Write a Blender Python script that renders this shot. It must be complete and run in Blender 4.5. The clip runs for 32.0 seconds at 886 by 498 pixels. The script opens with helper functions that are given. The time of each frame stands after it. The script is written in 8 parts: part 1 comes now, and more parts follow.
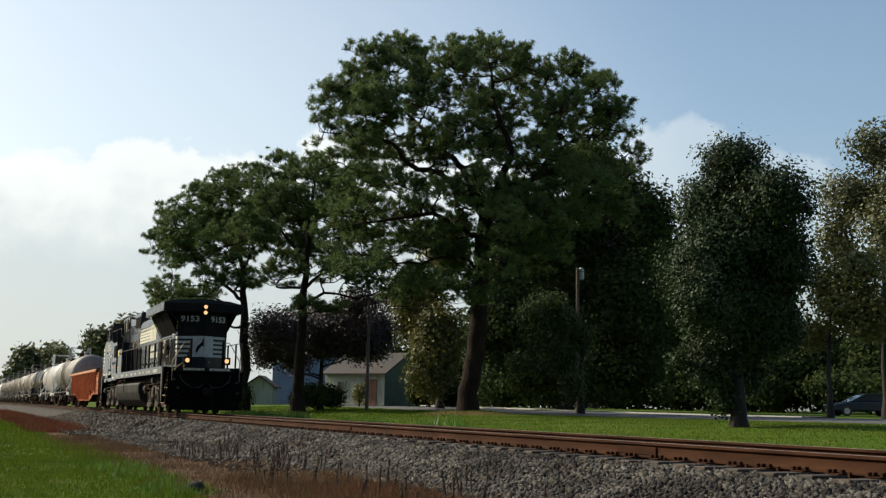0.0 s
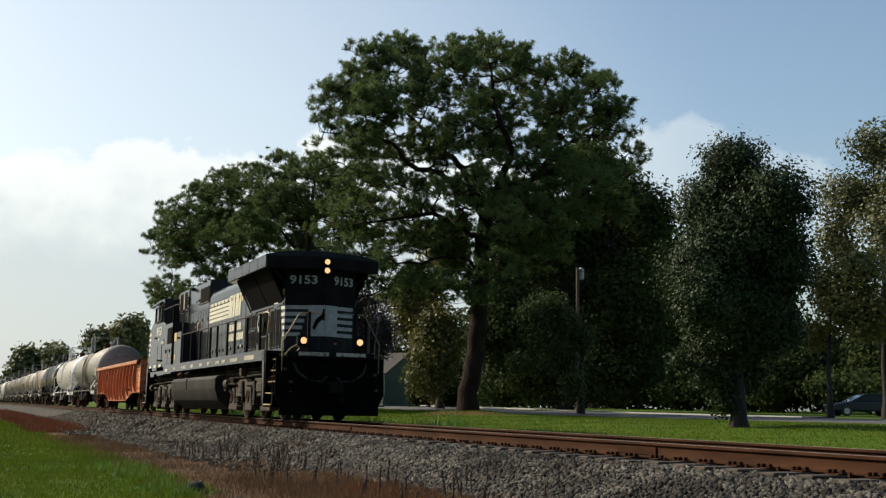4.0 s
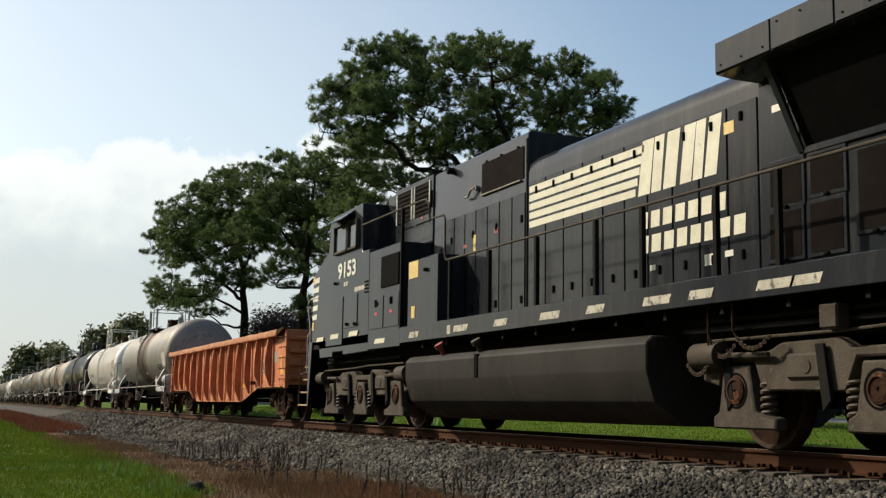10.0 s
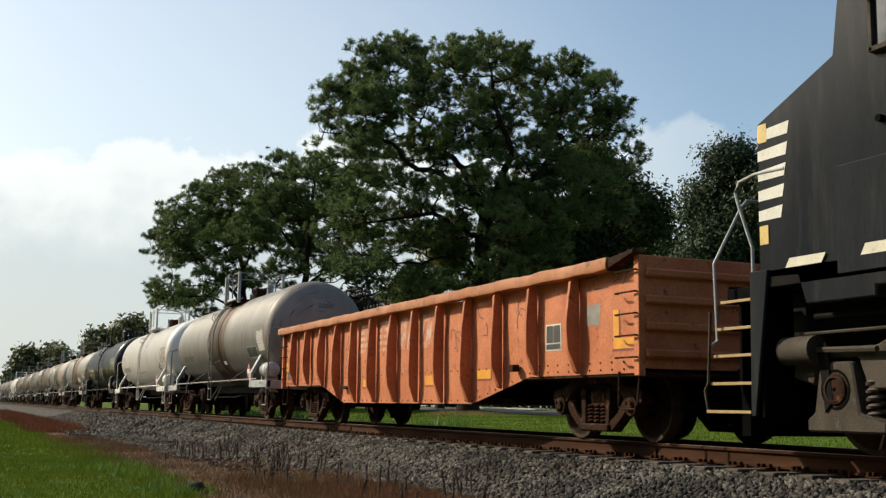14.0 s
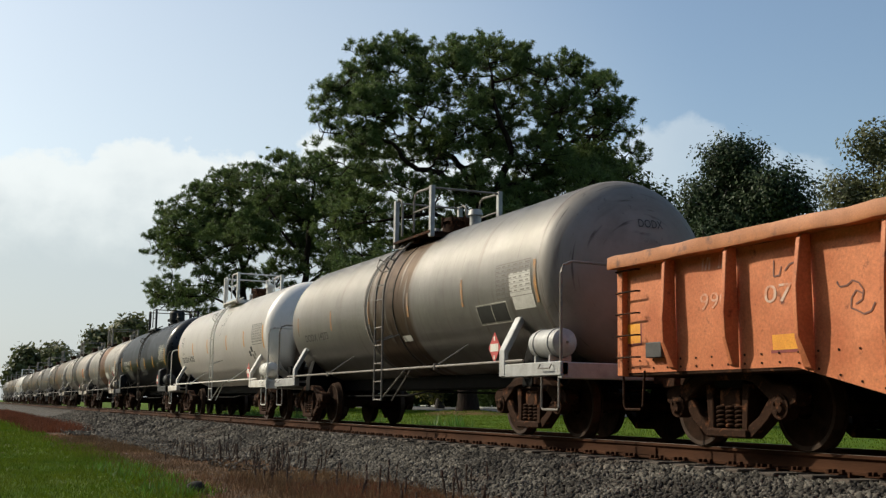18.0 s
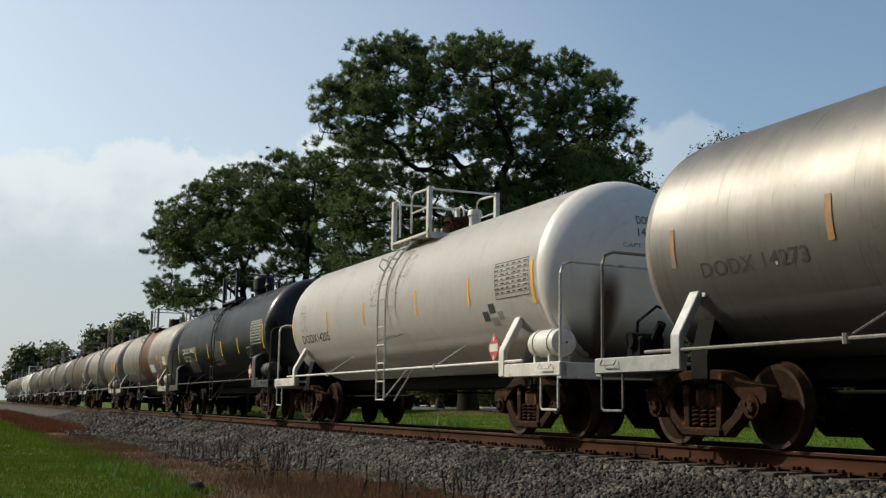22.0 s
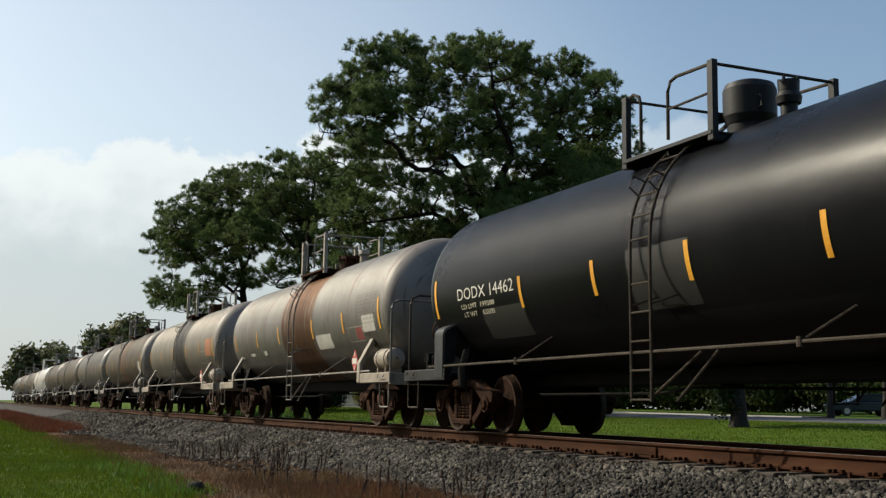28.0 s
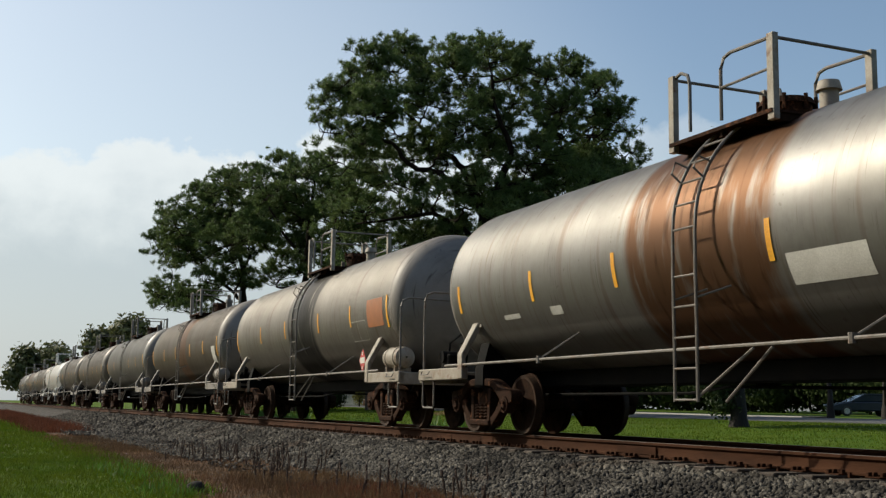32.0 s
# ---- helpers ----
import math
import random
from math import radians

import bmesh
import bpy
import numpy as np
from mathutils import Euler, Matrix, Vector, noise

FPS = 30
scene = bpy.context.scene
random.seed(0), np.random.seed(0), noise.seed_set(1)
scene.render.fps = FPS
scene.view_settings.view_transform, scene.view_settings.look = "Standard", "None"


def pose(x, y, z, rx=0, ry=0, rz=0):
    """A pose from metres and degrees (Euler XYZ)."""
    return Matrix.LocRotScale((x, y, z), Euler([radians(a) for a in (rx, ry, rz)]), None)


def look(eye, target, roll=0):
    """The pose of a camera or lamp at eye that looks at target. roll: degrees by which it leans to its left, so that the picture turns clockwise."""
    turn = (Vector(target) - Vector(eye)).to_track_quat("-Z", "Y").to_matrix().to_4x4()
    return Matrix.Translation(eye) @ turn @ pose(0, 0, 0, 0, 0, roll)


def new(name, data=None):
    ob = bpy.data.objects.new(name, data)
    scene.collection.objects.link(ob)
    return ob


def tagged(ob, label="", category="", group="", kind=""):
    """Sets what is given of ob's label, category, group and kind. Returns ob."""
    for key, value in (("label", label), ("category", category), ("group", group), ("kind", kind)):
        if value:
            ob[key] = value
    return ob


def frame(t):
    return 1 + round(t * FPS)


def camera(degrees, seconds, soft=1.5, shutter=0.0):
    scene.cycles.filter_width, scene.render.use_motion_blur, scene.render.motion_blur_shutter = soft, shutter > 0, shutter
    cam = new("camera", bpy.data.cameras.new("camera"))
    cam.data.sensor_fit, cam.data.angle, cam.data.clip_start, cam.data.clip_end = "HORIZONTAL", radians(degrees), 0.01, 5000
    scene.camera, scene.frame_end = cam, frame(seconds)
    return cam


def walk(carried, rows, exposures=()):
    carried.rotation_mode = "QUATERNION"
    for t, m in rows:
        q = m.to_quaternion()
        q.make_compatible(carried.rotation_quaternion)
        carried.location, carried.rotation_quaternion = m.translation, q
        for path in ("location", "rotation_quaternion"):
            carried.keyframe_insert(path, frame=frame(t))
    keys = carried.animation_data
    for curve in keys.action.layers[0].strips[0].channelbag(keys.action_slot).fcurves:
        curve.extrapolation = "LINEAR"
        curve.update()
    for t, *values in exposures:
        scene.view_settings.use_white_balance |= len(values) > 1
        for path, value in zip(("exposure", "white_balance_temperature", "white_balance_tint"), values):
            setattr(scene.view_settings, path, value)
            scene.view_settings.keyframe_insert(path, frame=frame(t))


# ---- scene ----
EXPO, SKY_STRENGTH, SUN_POWER, CLOUD, CLOUD_TOP = 0.25, 0.135, 4.0, 5.5, 0.234

# the camera stands on a tripod beside the line; rail tops are z = 0, the train runs towards +x
cam = camera(42.85, 32.0, soft=1.3)
EYE = Vector((0.0, -8.835, 0.398))
STAND = look(EYE, EYE + 20 * Vector((-0.91116, 0.38795, 0.13884)), 0.92)
# the clip's camera darkens its picture while pale cars fill the view
METERED = [(0, 0.0), (14, 0.0), (16.5, -0.12), (18, -0.15), (20, -0.27), (22, -0.32), (25, -0.34), (28, -0.15), (30, -0.12), (32, -0.24)]
walk(cam, [(0, STAND), (32, STAND)], [(t, EXPO + e, 6650 + 1000 * e, 4) for t, e in METERED])


# ---- light ----
SUN_DIR = Vector((-0.62, -0.55, 0.56)).normalized()
SUN_EL = math.asin(SUN_DIR.z)
SUN_AZ = math.atan2(SUN_DIR.x, SUN_DIR.y)
world = bpy.data.worlds.new("world")
scene.world = world
world.use_nodes = True
wn, wl = world.node_tree.nodes, world.node_tree.links
wbg = wn["Background"]
sky = wn.new("ShaderNodeTexSky")
sky.sky_type = "NISHITA"
sky.sun_disc = False
sky.sun_elevation = SUN_EL
sky.sun_rotation = SUN_AZ
sky.air_density = 1.0
sky.dust_density = 2.2
sky.ozone_density = 1.3
wco = wn.new("ShaderNodeTexCoord")
def sky_noise(scale, detail, rough, stretch, shift):
    mp = wn.new("ShaderNodeMapping")
    mp.inputs["Scale"].default_value = stretch
    mp.inputs["Location"].default_value = shift
    wl.new(wco.outputs["Generated"], mp.inputs["Vector"])
    t = wn.new("ShaderNodeTexNoise")
    t.inputs["Scale"].default_value = scale
    t.inputs["Detail"].default_value = detail
    t.inputs["Roughness"].default_value = rough
    wl.new(mp.outputs["Vector"], t.inputs["Vector"])
    return t.outputs["Fac"]


def sky_sum(op, a, b):
    k = wn.new("ShaderNodeMath")
    k.operation = op
    for i, v in enumerate((a, b)):
        if isinstance(v, float):
            k.inputs[i].default_value = v
        else:
            wl.new(v, k.inputs[i])
    return k.outputs[0]


def sky_range(src, a, b, lo=0.0, hi=1.0):
    r = wn.new("ShaderNodeMapRange")
    r.interpolation_type = "SMOOTHSTEP"
    for k, v in (("From Min", a), ("From Max", b), ("To Min", lo), ("To Max", hi)):
        r.inputs[k].default_value = v
    wl.new(src, r.inputs["Value"])
    return r.outputs[0]


# a bank of cumulus low over the horizon: billowing upper edge, haze below
wsep = wn.new("ShaderNodeSeparateXYZ")
wl.new(wco.outputs["Generated"], wsep.inputs[0])
wedge = sky_sum("MULTIPLY", sky_sum("SUBTRACT", sky_noise(4.3, 2, 0.5, (1, 1, 1), (0.6, 0.3, 0.0)), 0.5), 0.17)
wpuff = sky_sum("MULTIPLY", sky_sum("SUBTRACT", sky_noise(21.0, 5, 0.55, (1, 1, 1.3), (0.2, 0.0, 0.4)), 0.5), 0.095)
wdeep = sky_sum("ADD", sky_sum("SUBTRACT", CLOUD_TOP, wsep.outputs["Z"]), sky_sum("ADD", wedge, wpuff))
wdeep = sky_sum("SUBTRACT", wdeep, sky_range(wsep.outputs["X"], -0.80, -0.70, 0.0, 0.055))
wthin = sky_range(wsep.outputs["X"], -0.95, -0.76, 0.82, 0.26)
# a thin white veil over the western half
wveil = sky_sum("MULTIPLY", sky_range(wsep.outputs["X"], -0.76, -0.96, 0.0, 0.30), sky_range(wsep.outputs["Z"], 0.75, 0.25))
wfac = sky_sum("MAXIMUM", sky_sum("MULTIPLY", sky_range(wdeep, -0.004, 0.018), wthin), wveil)
wmix = wn.new("ShaderNodeMix")
wmix.data_type = "RGBA"
wl.new(wfac, wmix.inputs["Factor"])
wl.new(sky.outputs[0], wmix.inputs["A"])
# sunlit tops over a greyer base
wcol = wn.new("ShaderNodeMix")
wcol.data_type = "RGBA"
wl.new(sky_range(wdeep, 0.01, 0.12), wcol.inputs["Factor"])
wcol.inputs["A"].default_value = (CLOUD * 1.20, CLOUD * 1.20, CLOUD * 1.20, 1)
wcol.inputs["B"].default_value = (CLOUD * 0.74, CLOUD * 0.79, CLOUD * 0.84, 1)
wl.new(wcol.outputs["Result"], wmix.inputs["B"])
wl.new(wmix.outputs["Result"], wbg.inputs["Color"])
wbg.inputs["Strength"].default_value = SKY_STRENGTH

sun = new("sun", bpy.data.lights.new("sun", "SUN"))
sun.data.energy = SUN_POWER
sun.data.angle = radians(0.55)
sun.data.color = (1.0, 0.89, 0.74)
sun.matrix_world = look(SUN_DIR * 100, (0, 0, 0))


# ---- materials ----
def mat(name, c1, c2=None, rough=0.6, metal=0.0, scale=3.0, fine=60.0, bump=0.15, mixpos=(0.38, 0.66), c3=None, c3pos=(0.6, 0.72),
        c3scale=1.2, stretch=(1, 1, 1), spec=0.5, rvar=0.15, rnd=0.0, trans=0.0, emit=0.0, island=False, dist=0.02, grain=0.35):
    m = bpy.data.materials.new(name)
    m.use_nodes = True
    n, l = m.node_tree.nodes, m.node_tree.links
    b = n["Principled BSDF"]
    co = n.new("ShaderNodeTexCoord")
    mp = n.new("ShaderNodeMapping")
    mp.inputs["Scale"].default_value = stretch
    l.new(co.outputs["Object"], mp.inputs["Vector"])
    if c2 is None:
        c2 = tuple(v * 0.8 for v in c1)

    def tex(sc, detail=6.0, roughness=0.6):
        t = n.new("ShaderNodeTexNoise")
        t.inputs["Scale"].default_value = sc
        t.inputs["Detail"].default_value = detail
        t.inputs["Roughness"].default_value = roughness
        l.new(mp.outputs["Vector"], t.inputs["Vector"])
        return t

    def ramp(src, a, z):
        r = n.new("ShaderNodeMapRange")
        r.inputs["From Min"].default_value = a
        r.inputs["From Max"].default_value = z
        l.new(src, r.inputs["Value"])
        return r.outputs[0]

    def mix(fac, a, z):
        k = n.new("ShaderNodeMix")
        k.data_type = "RGBA"
        l.new(fac, k.inputs["Factor"])
        for sock, v in (("A", a), ("B", z)):
            if isinstance(v, tuple):
                k.inputs[sock].default_value = (*v, 1)
            else:
                l.new(v, k.inputs[sock])
        return k.outputs["Result"]

    big = tex(scale)
    small = tex(fine, 3.0)
    col = mix(ramp(big.outputs["Fac"], *mixpos), c1, c2)
    fine_mix = n.new("ShaderNodeMix")
    fine_mix.data_type = "RGBA"
    fine_mix.blend_type = "MULTIPLY"
    fine_mix.inputs["Factor"].default_value = grain
    l.new(col, fine_mix.inputs["A"])
    gr = n.new("ShaderNodeMapRange")
    gr.inputs["From Min"].default_value, gr.inputs["From Max"].default_value = 0.25, 0.75
    gr.inputs["To Min"].default_value, gr.inputs["To Max"].default_value = 0.55, 1.35
    l.new(small.outputs["Fac"], gr.inputs["Value"])
    l.new(gr.outputs[0], fine_mix.inputs["B"])
    col = fine_mix.outputs["Result"]
    if c3 is not None:
        col = mix(ramp(tex(c3scale, 8.0, 0.65).outputs["Fac"], *c3pos), col, c3)
    if rnd or island:
        hv = n.new("ShaderNodeHueSaturation")
        vr = n.new("ShaderNodeMapRange")
        vr.inputs["To Min"].default_value, vr.inputs["To Max"].default_value = 1 - rnd, 1 + rnd
        if island:
            src = n.new("ShaderNodeNewGeometry").outputs["Random Per Island"]
        else:
            src = n.new("ShaderNodeObjectInfo").outputs["Random"]
        l.new(src, vr.inputs["Value"])
        l.new(vr.outputs[0], hv.inputs["Value"])
        l.new(col, hv.inputs["Color"])
        col = hv.outputs["Color"]
    l.new(col, b.inputs["Base Color"])
    rr = n.new("ShaderNodeMapRange")
    rr.inputs["To Min"].default_value, rr.inputs["To Max"].default_value = max(0.02, rough - rvar), min(1, rough + rvar)
    l.new(big.outputs["Fac"], rr.inputs["Value"])
    l.new(rr.outputs[0], b.inputs["Roughness"])
    b.inputs["Metallic"].default_value = metal
    b.inputs["Specular IOR Level"].default_value = spec
    if bump:
        bp = n.new("ShaderNodeBump")
        bp.inputs["Strength"].default_value = bump
        bp.inputs["Distance"].default_value = dist
        l.new(small.outputs["Fac"], bp.inputs["Height"])
        l.new(bp.outputs[0], b.inputs["Normal"])
    if trans:
        tr = n.new("ShaderNodeBsdfTranslucent")
        l.new(col, tr.inputs["Color"])
        ms = n.new("ShaderNodeMixShader")
        ms.inputs[0].default_value = trans
        l.new(b.outputs[0], ms.inputs[1])
        l.new(tr.outputs[0], ms.inputs[2])
        l.new(ms.outputs[0], n["Material Output"].inputs["Surface"])
    if emit:
        l.new(col, b.inputs["Emission Color"])
        b.inputs["Emission Strength"].default_value = emit
    return m


M = {}
M["black_paint"] = mat("black_paint", (0.021, 0.0235, 0.028), (0.030, 0.032, 0.036), 0.17, spec=0.16, rvar=0.05, scale=1.3, fine=30, bump=0.006, c3=(0.050, 0.047, 0.044), c3pos=(0.54, 0.76), c3scale=2.6, stretch=(1.6, 1, 0.22), rnd=0.10)
M["black_dull"] = mat("black_dull", (0.008, 0.008, 0.008), (0.016, 0.0145, 0.013), 0.8, spec=0.06, scale=2, fine=40, bump=0.1)
M["black_void"] = mat("black_void", (0.003, 0.003, 0.003), (0.006, 0.0055, 0.005), 0.85, spec=0.03, scale=4)
M["grille_dark"] = mat("grille_dark", (0.012, 0.0085, 0.007), (0.008, 0.006, 0.005), 0.9, spec=0.04, scale=3, fine=90, bump=0.4)
M["under_grey"] = mat("under_grey", (0.080, 0.065, 0.050), (0.046, 0.036, 0.027), 0.85, spec=0.2, scale=3, fine=45, bump=0.3, c3=(0.15, 0.134, 0.11), c3scale=3)
M["black_worn"] = mat("black_worn", (0.022, 0.022, 0.023), (0.014, 0.014, 0.015), 0.5, spec=0.25, scale=3, fine=30, bump=0.05, c3=(0.075, 0.066, 0.056), c3pos=(0.58, 0.72), c3scale=4)
M["fuel_grey"] = mat("fuel_grey", (0.040, 0.036, 0.033), (0.027, 0.024, 0.022), 0.6, spec=0.07, scale=1.3, fine=25, bump=0.05, c3=(0.12, 0.105, 0.085), c3scale=1.4, stretch=(1, 1, 0.4))
M["white_paint"] = mat("white_paint", (0.72, 0.70, 0.63), (0.62, 0.59, 0.50), 0.5, scale=4, c3=(0.30, 0.27, 0.22), c3pos=(0.62, 0.8), c3scale=6)
M["white_steel"] = mat("white_steel", (0.66, 0.64, 0.59), (0.54, 0.50, 0.44), 0.55, scale=3, fine=30, bump=0.05, c3=(0.25, 0.125, 0.060), c3pos=(0.60, 0.72), c3scale=3.2, stretch=(1, 1, 0.6))
M["dash_paint"] = mat("dash_paint", (0.50, 0.46, 0.37), (0.36, 0.33, 0.26), 0.6, scale=5, c3=(0.07, 0.064, 0.056), c3pos=(0.52, 0.62), c3scale=9)
M["cream_paint"] = mat("cream_paint", (0.70, 0.66, 0.52), (0.60, 0.55, 0.42), 0.5, scale=3, c3=(0.22, 0.2, 0.17), c3pos=(0.64, 0.8), c3scale=7)
M["worn_rail"] = mat("worn_rail", (0.22, 0.19, 0.15), (0.14, 0.11, 0.08), 0.6, scale=9)
M["yellow_rail"] = mat("yellow_rail", (0.36, 0.24, 0.10), (0.46, 0.31, 0.13), 0.55, scale=9, c3=(0.16, 0.1, 0.05), c3scale=9)
M["yellow"] = mat("yellow", (0.85, 0.42, 0.03), (0.75, 0.33, 0.02), 0.5, scale=6)
M["yellow_faded"] = mat("yellow_faded", (0.42, 0.20, 0.055), (0.30, 0.16, 0.07), 0.6, scale=5, c3=(0.24, 0.19, 0.14), c3pos=(0.48, 0.60), c3scale=5)
M["label_yellow"] = mat("label_yellow", (0.70, 0.50, 0.16), (0.6, 0.42, 0.12), 0.5, scale=6)
M["red"] = mat("red", (0.55, 0.06, 0.05), (0.45, 0.05, 0.045), 0.5, scale=8)
M["red_dull"] = mat("red_dull", (0.28, 0.05, 0.04), (0.2, 0.04, 0.035), 0.6, scale=8)
M["orange"] = mat("orange_paint", (0.60, 0.205, 0.085), (0.47, 0.140, 0.056), 0.66, scale=1.8, fine=34, bump=0.14, c3=(0.16, 0.05, 0.028), c3pos=(0.60, 0.70), c3scale=5.0, grain=0.5, spec=0.3)
M["orange_rim"] = mat("orange_rim", (0.50, 0.19, 0.068), (0.36, 0.13, 0.045), 0.62, scale=2.5, c3=(0.16, 0.07, 0.04), c3pos=(0.56, 0.7), c3scale=6)
M["rust_dark"] = mat("rust_dark", (0.044, 0.021, 0.012), (0.016, 0.009, 0.006), 0.85, spec=0.07, scale=6, fine=40, bump=0.35, c3=(0.16, 0.068, 0.034), c3pos=(0.54, 0.66), c3scale=6, grain=0.6)
M["wheel_steel"] = mat("wheel_steel", (0.034, 0.017, 0.010), (0.013, 0.008, 0.005), 0.85, spec=0.05, metal=0.0, scale=5, bump=0.1)
M["wheel_rim"] = mat("wheel_rim", (0.056, 0.030, 0.017), (0.028, 0.016, 0.010), 0.6, spec=0.15, scale=6)
M["spring"] = mat("spring", (0.060, 0.040, 0.028), (0.09, 0.065, 0.045), 0.7, scale=8)
M["galv"] = mat("galv", (0.42, 0.42, 0.41), (0.31, 0.30, 0.29), 0.5, metal=0.1, scale=5, c3=(0.28, 0.17, 0.1), c3pos=(0.66, 0.8), c3scale=5)
M["hose_grey"] = mat("hose_grey", (0.045, 0.043, 0.040), (0.03, 0.028, 0.026), 0.7, spec=0.1, scale=6)
M["glass"] = mat("glass", (0.03, 0.04, 0.05), (0.035, 0.045, 0.055), 0.06, scale=2, bump=0, spec=0.8, rvar=0.02)
M["lamp_glow"] = mat("lamp_glow", (1.0, 0.58, 0.28), (1.0, 0.52, 0.22), 0.3, scale=5, bump=0, emit=0.95)
M["ballast"] = mat("ballast", spec=0.1, c1=(0.085, 0.079, 0.073), c2=(0.052, 0.047, 0.042), rough=0.9, scale=2.5, fine=35, bump=0.8, rnd=0.0, c3=(0.11, 0.08, 0.058), c3pos=(0.55, 0.75), c3scale=0.8, dist=0.05)
M["stone"] = mat("stone", (0.108, 0.098, 0.083), (0.030, 0.027, 0.024), 0.9, spec=0.12, scale=1.2, fine=50, bump=0.2, rnd=0.68, island=True, c3=(0.066, 0.046, 0.033), c3pos=(0.56, 0.76), c3scale=0.7)
M["rail_side"] = mat("rail_side", (0.064, 0.027, 0.013), (0.030, 0.014, 0.008), 0.9, spec=0.08, scale=2.5, fine=40, bump=0.3, stretch=(0.3, 1, 1))
M["rail_top"] = mat("rail_top", (0.40, 0.36, 0.33), (0.30, 0.25, 0.22), 0.38, metal=0.75, scale=3, stretch=(0.1, 1, 1))
M["tie_wood"] = mat("tie_wood", (0.075, 0.056, 0.042), (0.042, 0.032, 0.025), 0.9, scale=4, fine=30, bump=0.5, stretch=(3, 0.4, 1), rnd=0.25)
M["asphalt"] = mat("asphalt", (0.085, 0.083, 0.080), (0.06, 0.059, 0.057), 0.9, scale=0.6, fine=20, bump=0.15)
M["concrete"] = mat("concrete", (0.42, 0.40, 0.36), (0.33, 0.31, 0.28), 0.9, scale=0.8, fine=20, bump=0.15)
M["bark"] = mat("bark", (0.032, 0.021, 0.015), (0.014, 0.010, 0.008), 0.95, spec=0.1, scale=5, fine=11, bump=1.0, grain=0.8, stretch=(1, 1, 0.3), dist=0.06)
M["bark_dark"] = mat("bark_dark", (0.024, 0.018, 0.014), (0.012, 0.009, 0.007), 0.95, scale=4, fine=14, bump=0.6, stretch=(1, 1, 0.3), dist=0.05)


# ---- mesh tools ----
def box(bm, x0, x1, y0, y1, z0, z1, bev=0.0):
    r = bmesh.ops.create_cube(bm, size=1.0, matrix=Matrix.Translation(((x0 + x1) / 2, (y0 + y1) / 2, (z0 + z1) / 2)) @ Matrix.Diagonal((abs(x1 - x0), abs(y1 - y0), abs(z1 - z0), 1)))
    if bev:
        edges = list({e for v in r["verts"] for e in v.link_edges})
        bmesh.ops.bevel(bm, geom=edges, offset=bev, segments=1, affect="EDGES")
    return bm


def cyl(bm, p0, p1, r0, r1=None, seg=14, caps=True):
    p0, p1 = Vector(p0), Vector(p1)
    d = p1 - p0
    q = d.to_track_quat("Z", "Y").to_matrix().to_4x4()
    bmesh.ops.create_cone(bm, cap_ends=caps, segments=seg, radius1=r0, radius2=r0 if r1 is None else r1, depth=d.length, matrix=Matrix.Translation((p0 + p1) / 2) @ q)
    return bm


def tube(bm, pts, r, seg=8):
    """A round bar through the points, with rings turned half way at each bend."""
    pts = [Vector(p) for p in pts]
    rings = []
    for i, p in enumerate(pts):
        d = (pts[min(i + 1, len(pts) - 1)] - pts[max(i - 1, 0)]).normalized()
        u = d.cross(Vector((0.31, 0.17, 0.93))).normalized()
        v = d.cross(u)
        rings.append([bm.verts.new(p + r * (math.cos(2 * math.pi * k / seg) * u + math.sin(2 * math.pi * k / seg) * v)) for k in range(seg)])
    for a, b in zip(rings, rings[1:]):
        for k in range(seg):
            bm.faces.new((a[k], a[(k + 1) % seg], b[(k + 1) % seg], b[k]))
    bm.faces.new(rings[0][::-1])
    bm.faces.new(rings[-1])
    return bm


def prism(bm, prof, a0, a1, axis="y", bev=0.0):
    """A closed outline pushed from a0 to a1 along an axis. The outline is (x, z) for y, (y, z) for x, (x, y) for z."""
    def at(p, a):
        return {"y": (p[0], a, p[1]), "x": (a, p[0], p[1]), "z": (p[0], p[1], a)}[axis]
    va = [bm.verts.new(at(p, a0)) for p in prof]
    vb = [bm.verts.new(at(p, a1)) for p in prof]
    n = len(prof)
    fs = [bm.faces.new(va), bm.faces.new(vb[::-1])]
    for i in range(n):
        fs.append(bm.faces.new((va[i], vb[i], vb[(i + 1) % n], va[(i + 1) % n])))
    bmesh.ops.recalc_face_normals(bm, faces=fs)
    if bev:
        bmesh.ops.bevel(bm, geom=list({e for f in fs for e in f.edges}), offset=bev, segments=1, affect="EDGES")
    return bm


def revolve(bm, prof, cy=0.0, cz=0.0, seg=48, axis="x", ring=False):
    """A profile of (along, radius) turned round a line along x (or y) at that height."""
    rings = []
    for a, r in prof:
        ring = []
        for k in range(seg):
            t = 2 * math.pi * k / seg
            c, s = r * math.cos(t), r * math.sin(t)
            ring.append(bm.verts.new((a, cy + c, cz + s) if axis == "x" else (cy + c, a, cz + s)))
        rings.append(ring)
    fs = []
    for a, b in zip(rings, rings[1:]):
        for k in range(seg):
            fs.append(bm.faces.new((a[k], b[k], b[(k + 1) % seg], a[(k + 1) % seg])))
    if ring:
        a, b = rings[-1], rings[0]
        fs += [bm.faces.new((a[k], b[k], b[(k + 1) % seg], a[(k + 1) % seg])) for k in range(seg)]
    else:
        fs.append(bm.faces.new(rings[0]))
        fs.append(bm.faces.new(rings[-1][::-1]))
    bmesh.ops.recalc_face_normals(bm, faces=fs)
    return bm


def smooth(me, angle=40):
    me.shade_smooth()
    me.set_sharp_from_angle(angle=radians(angle))


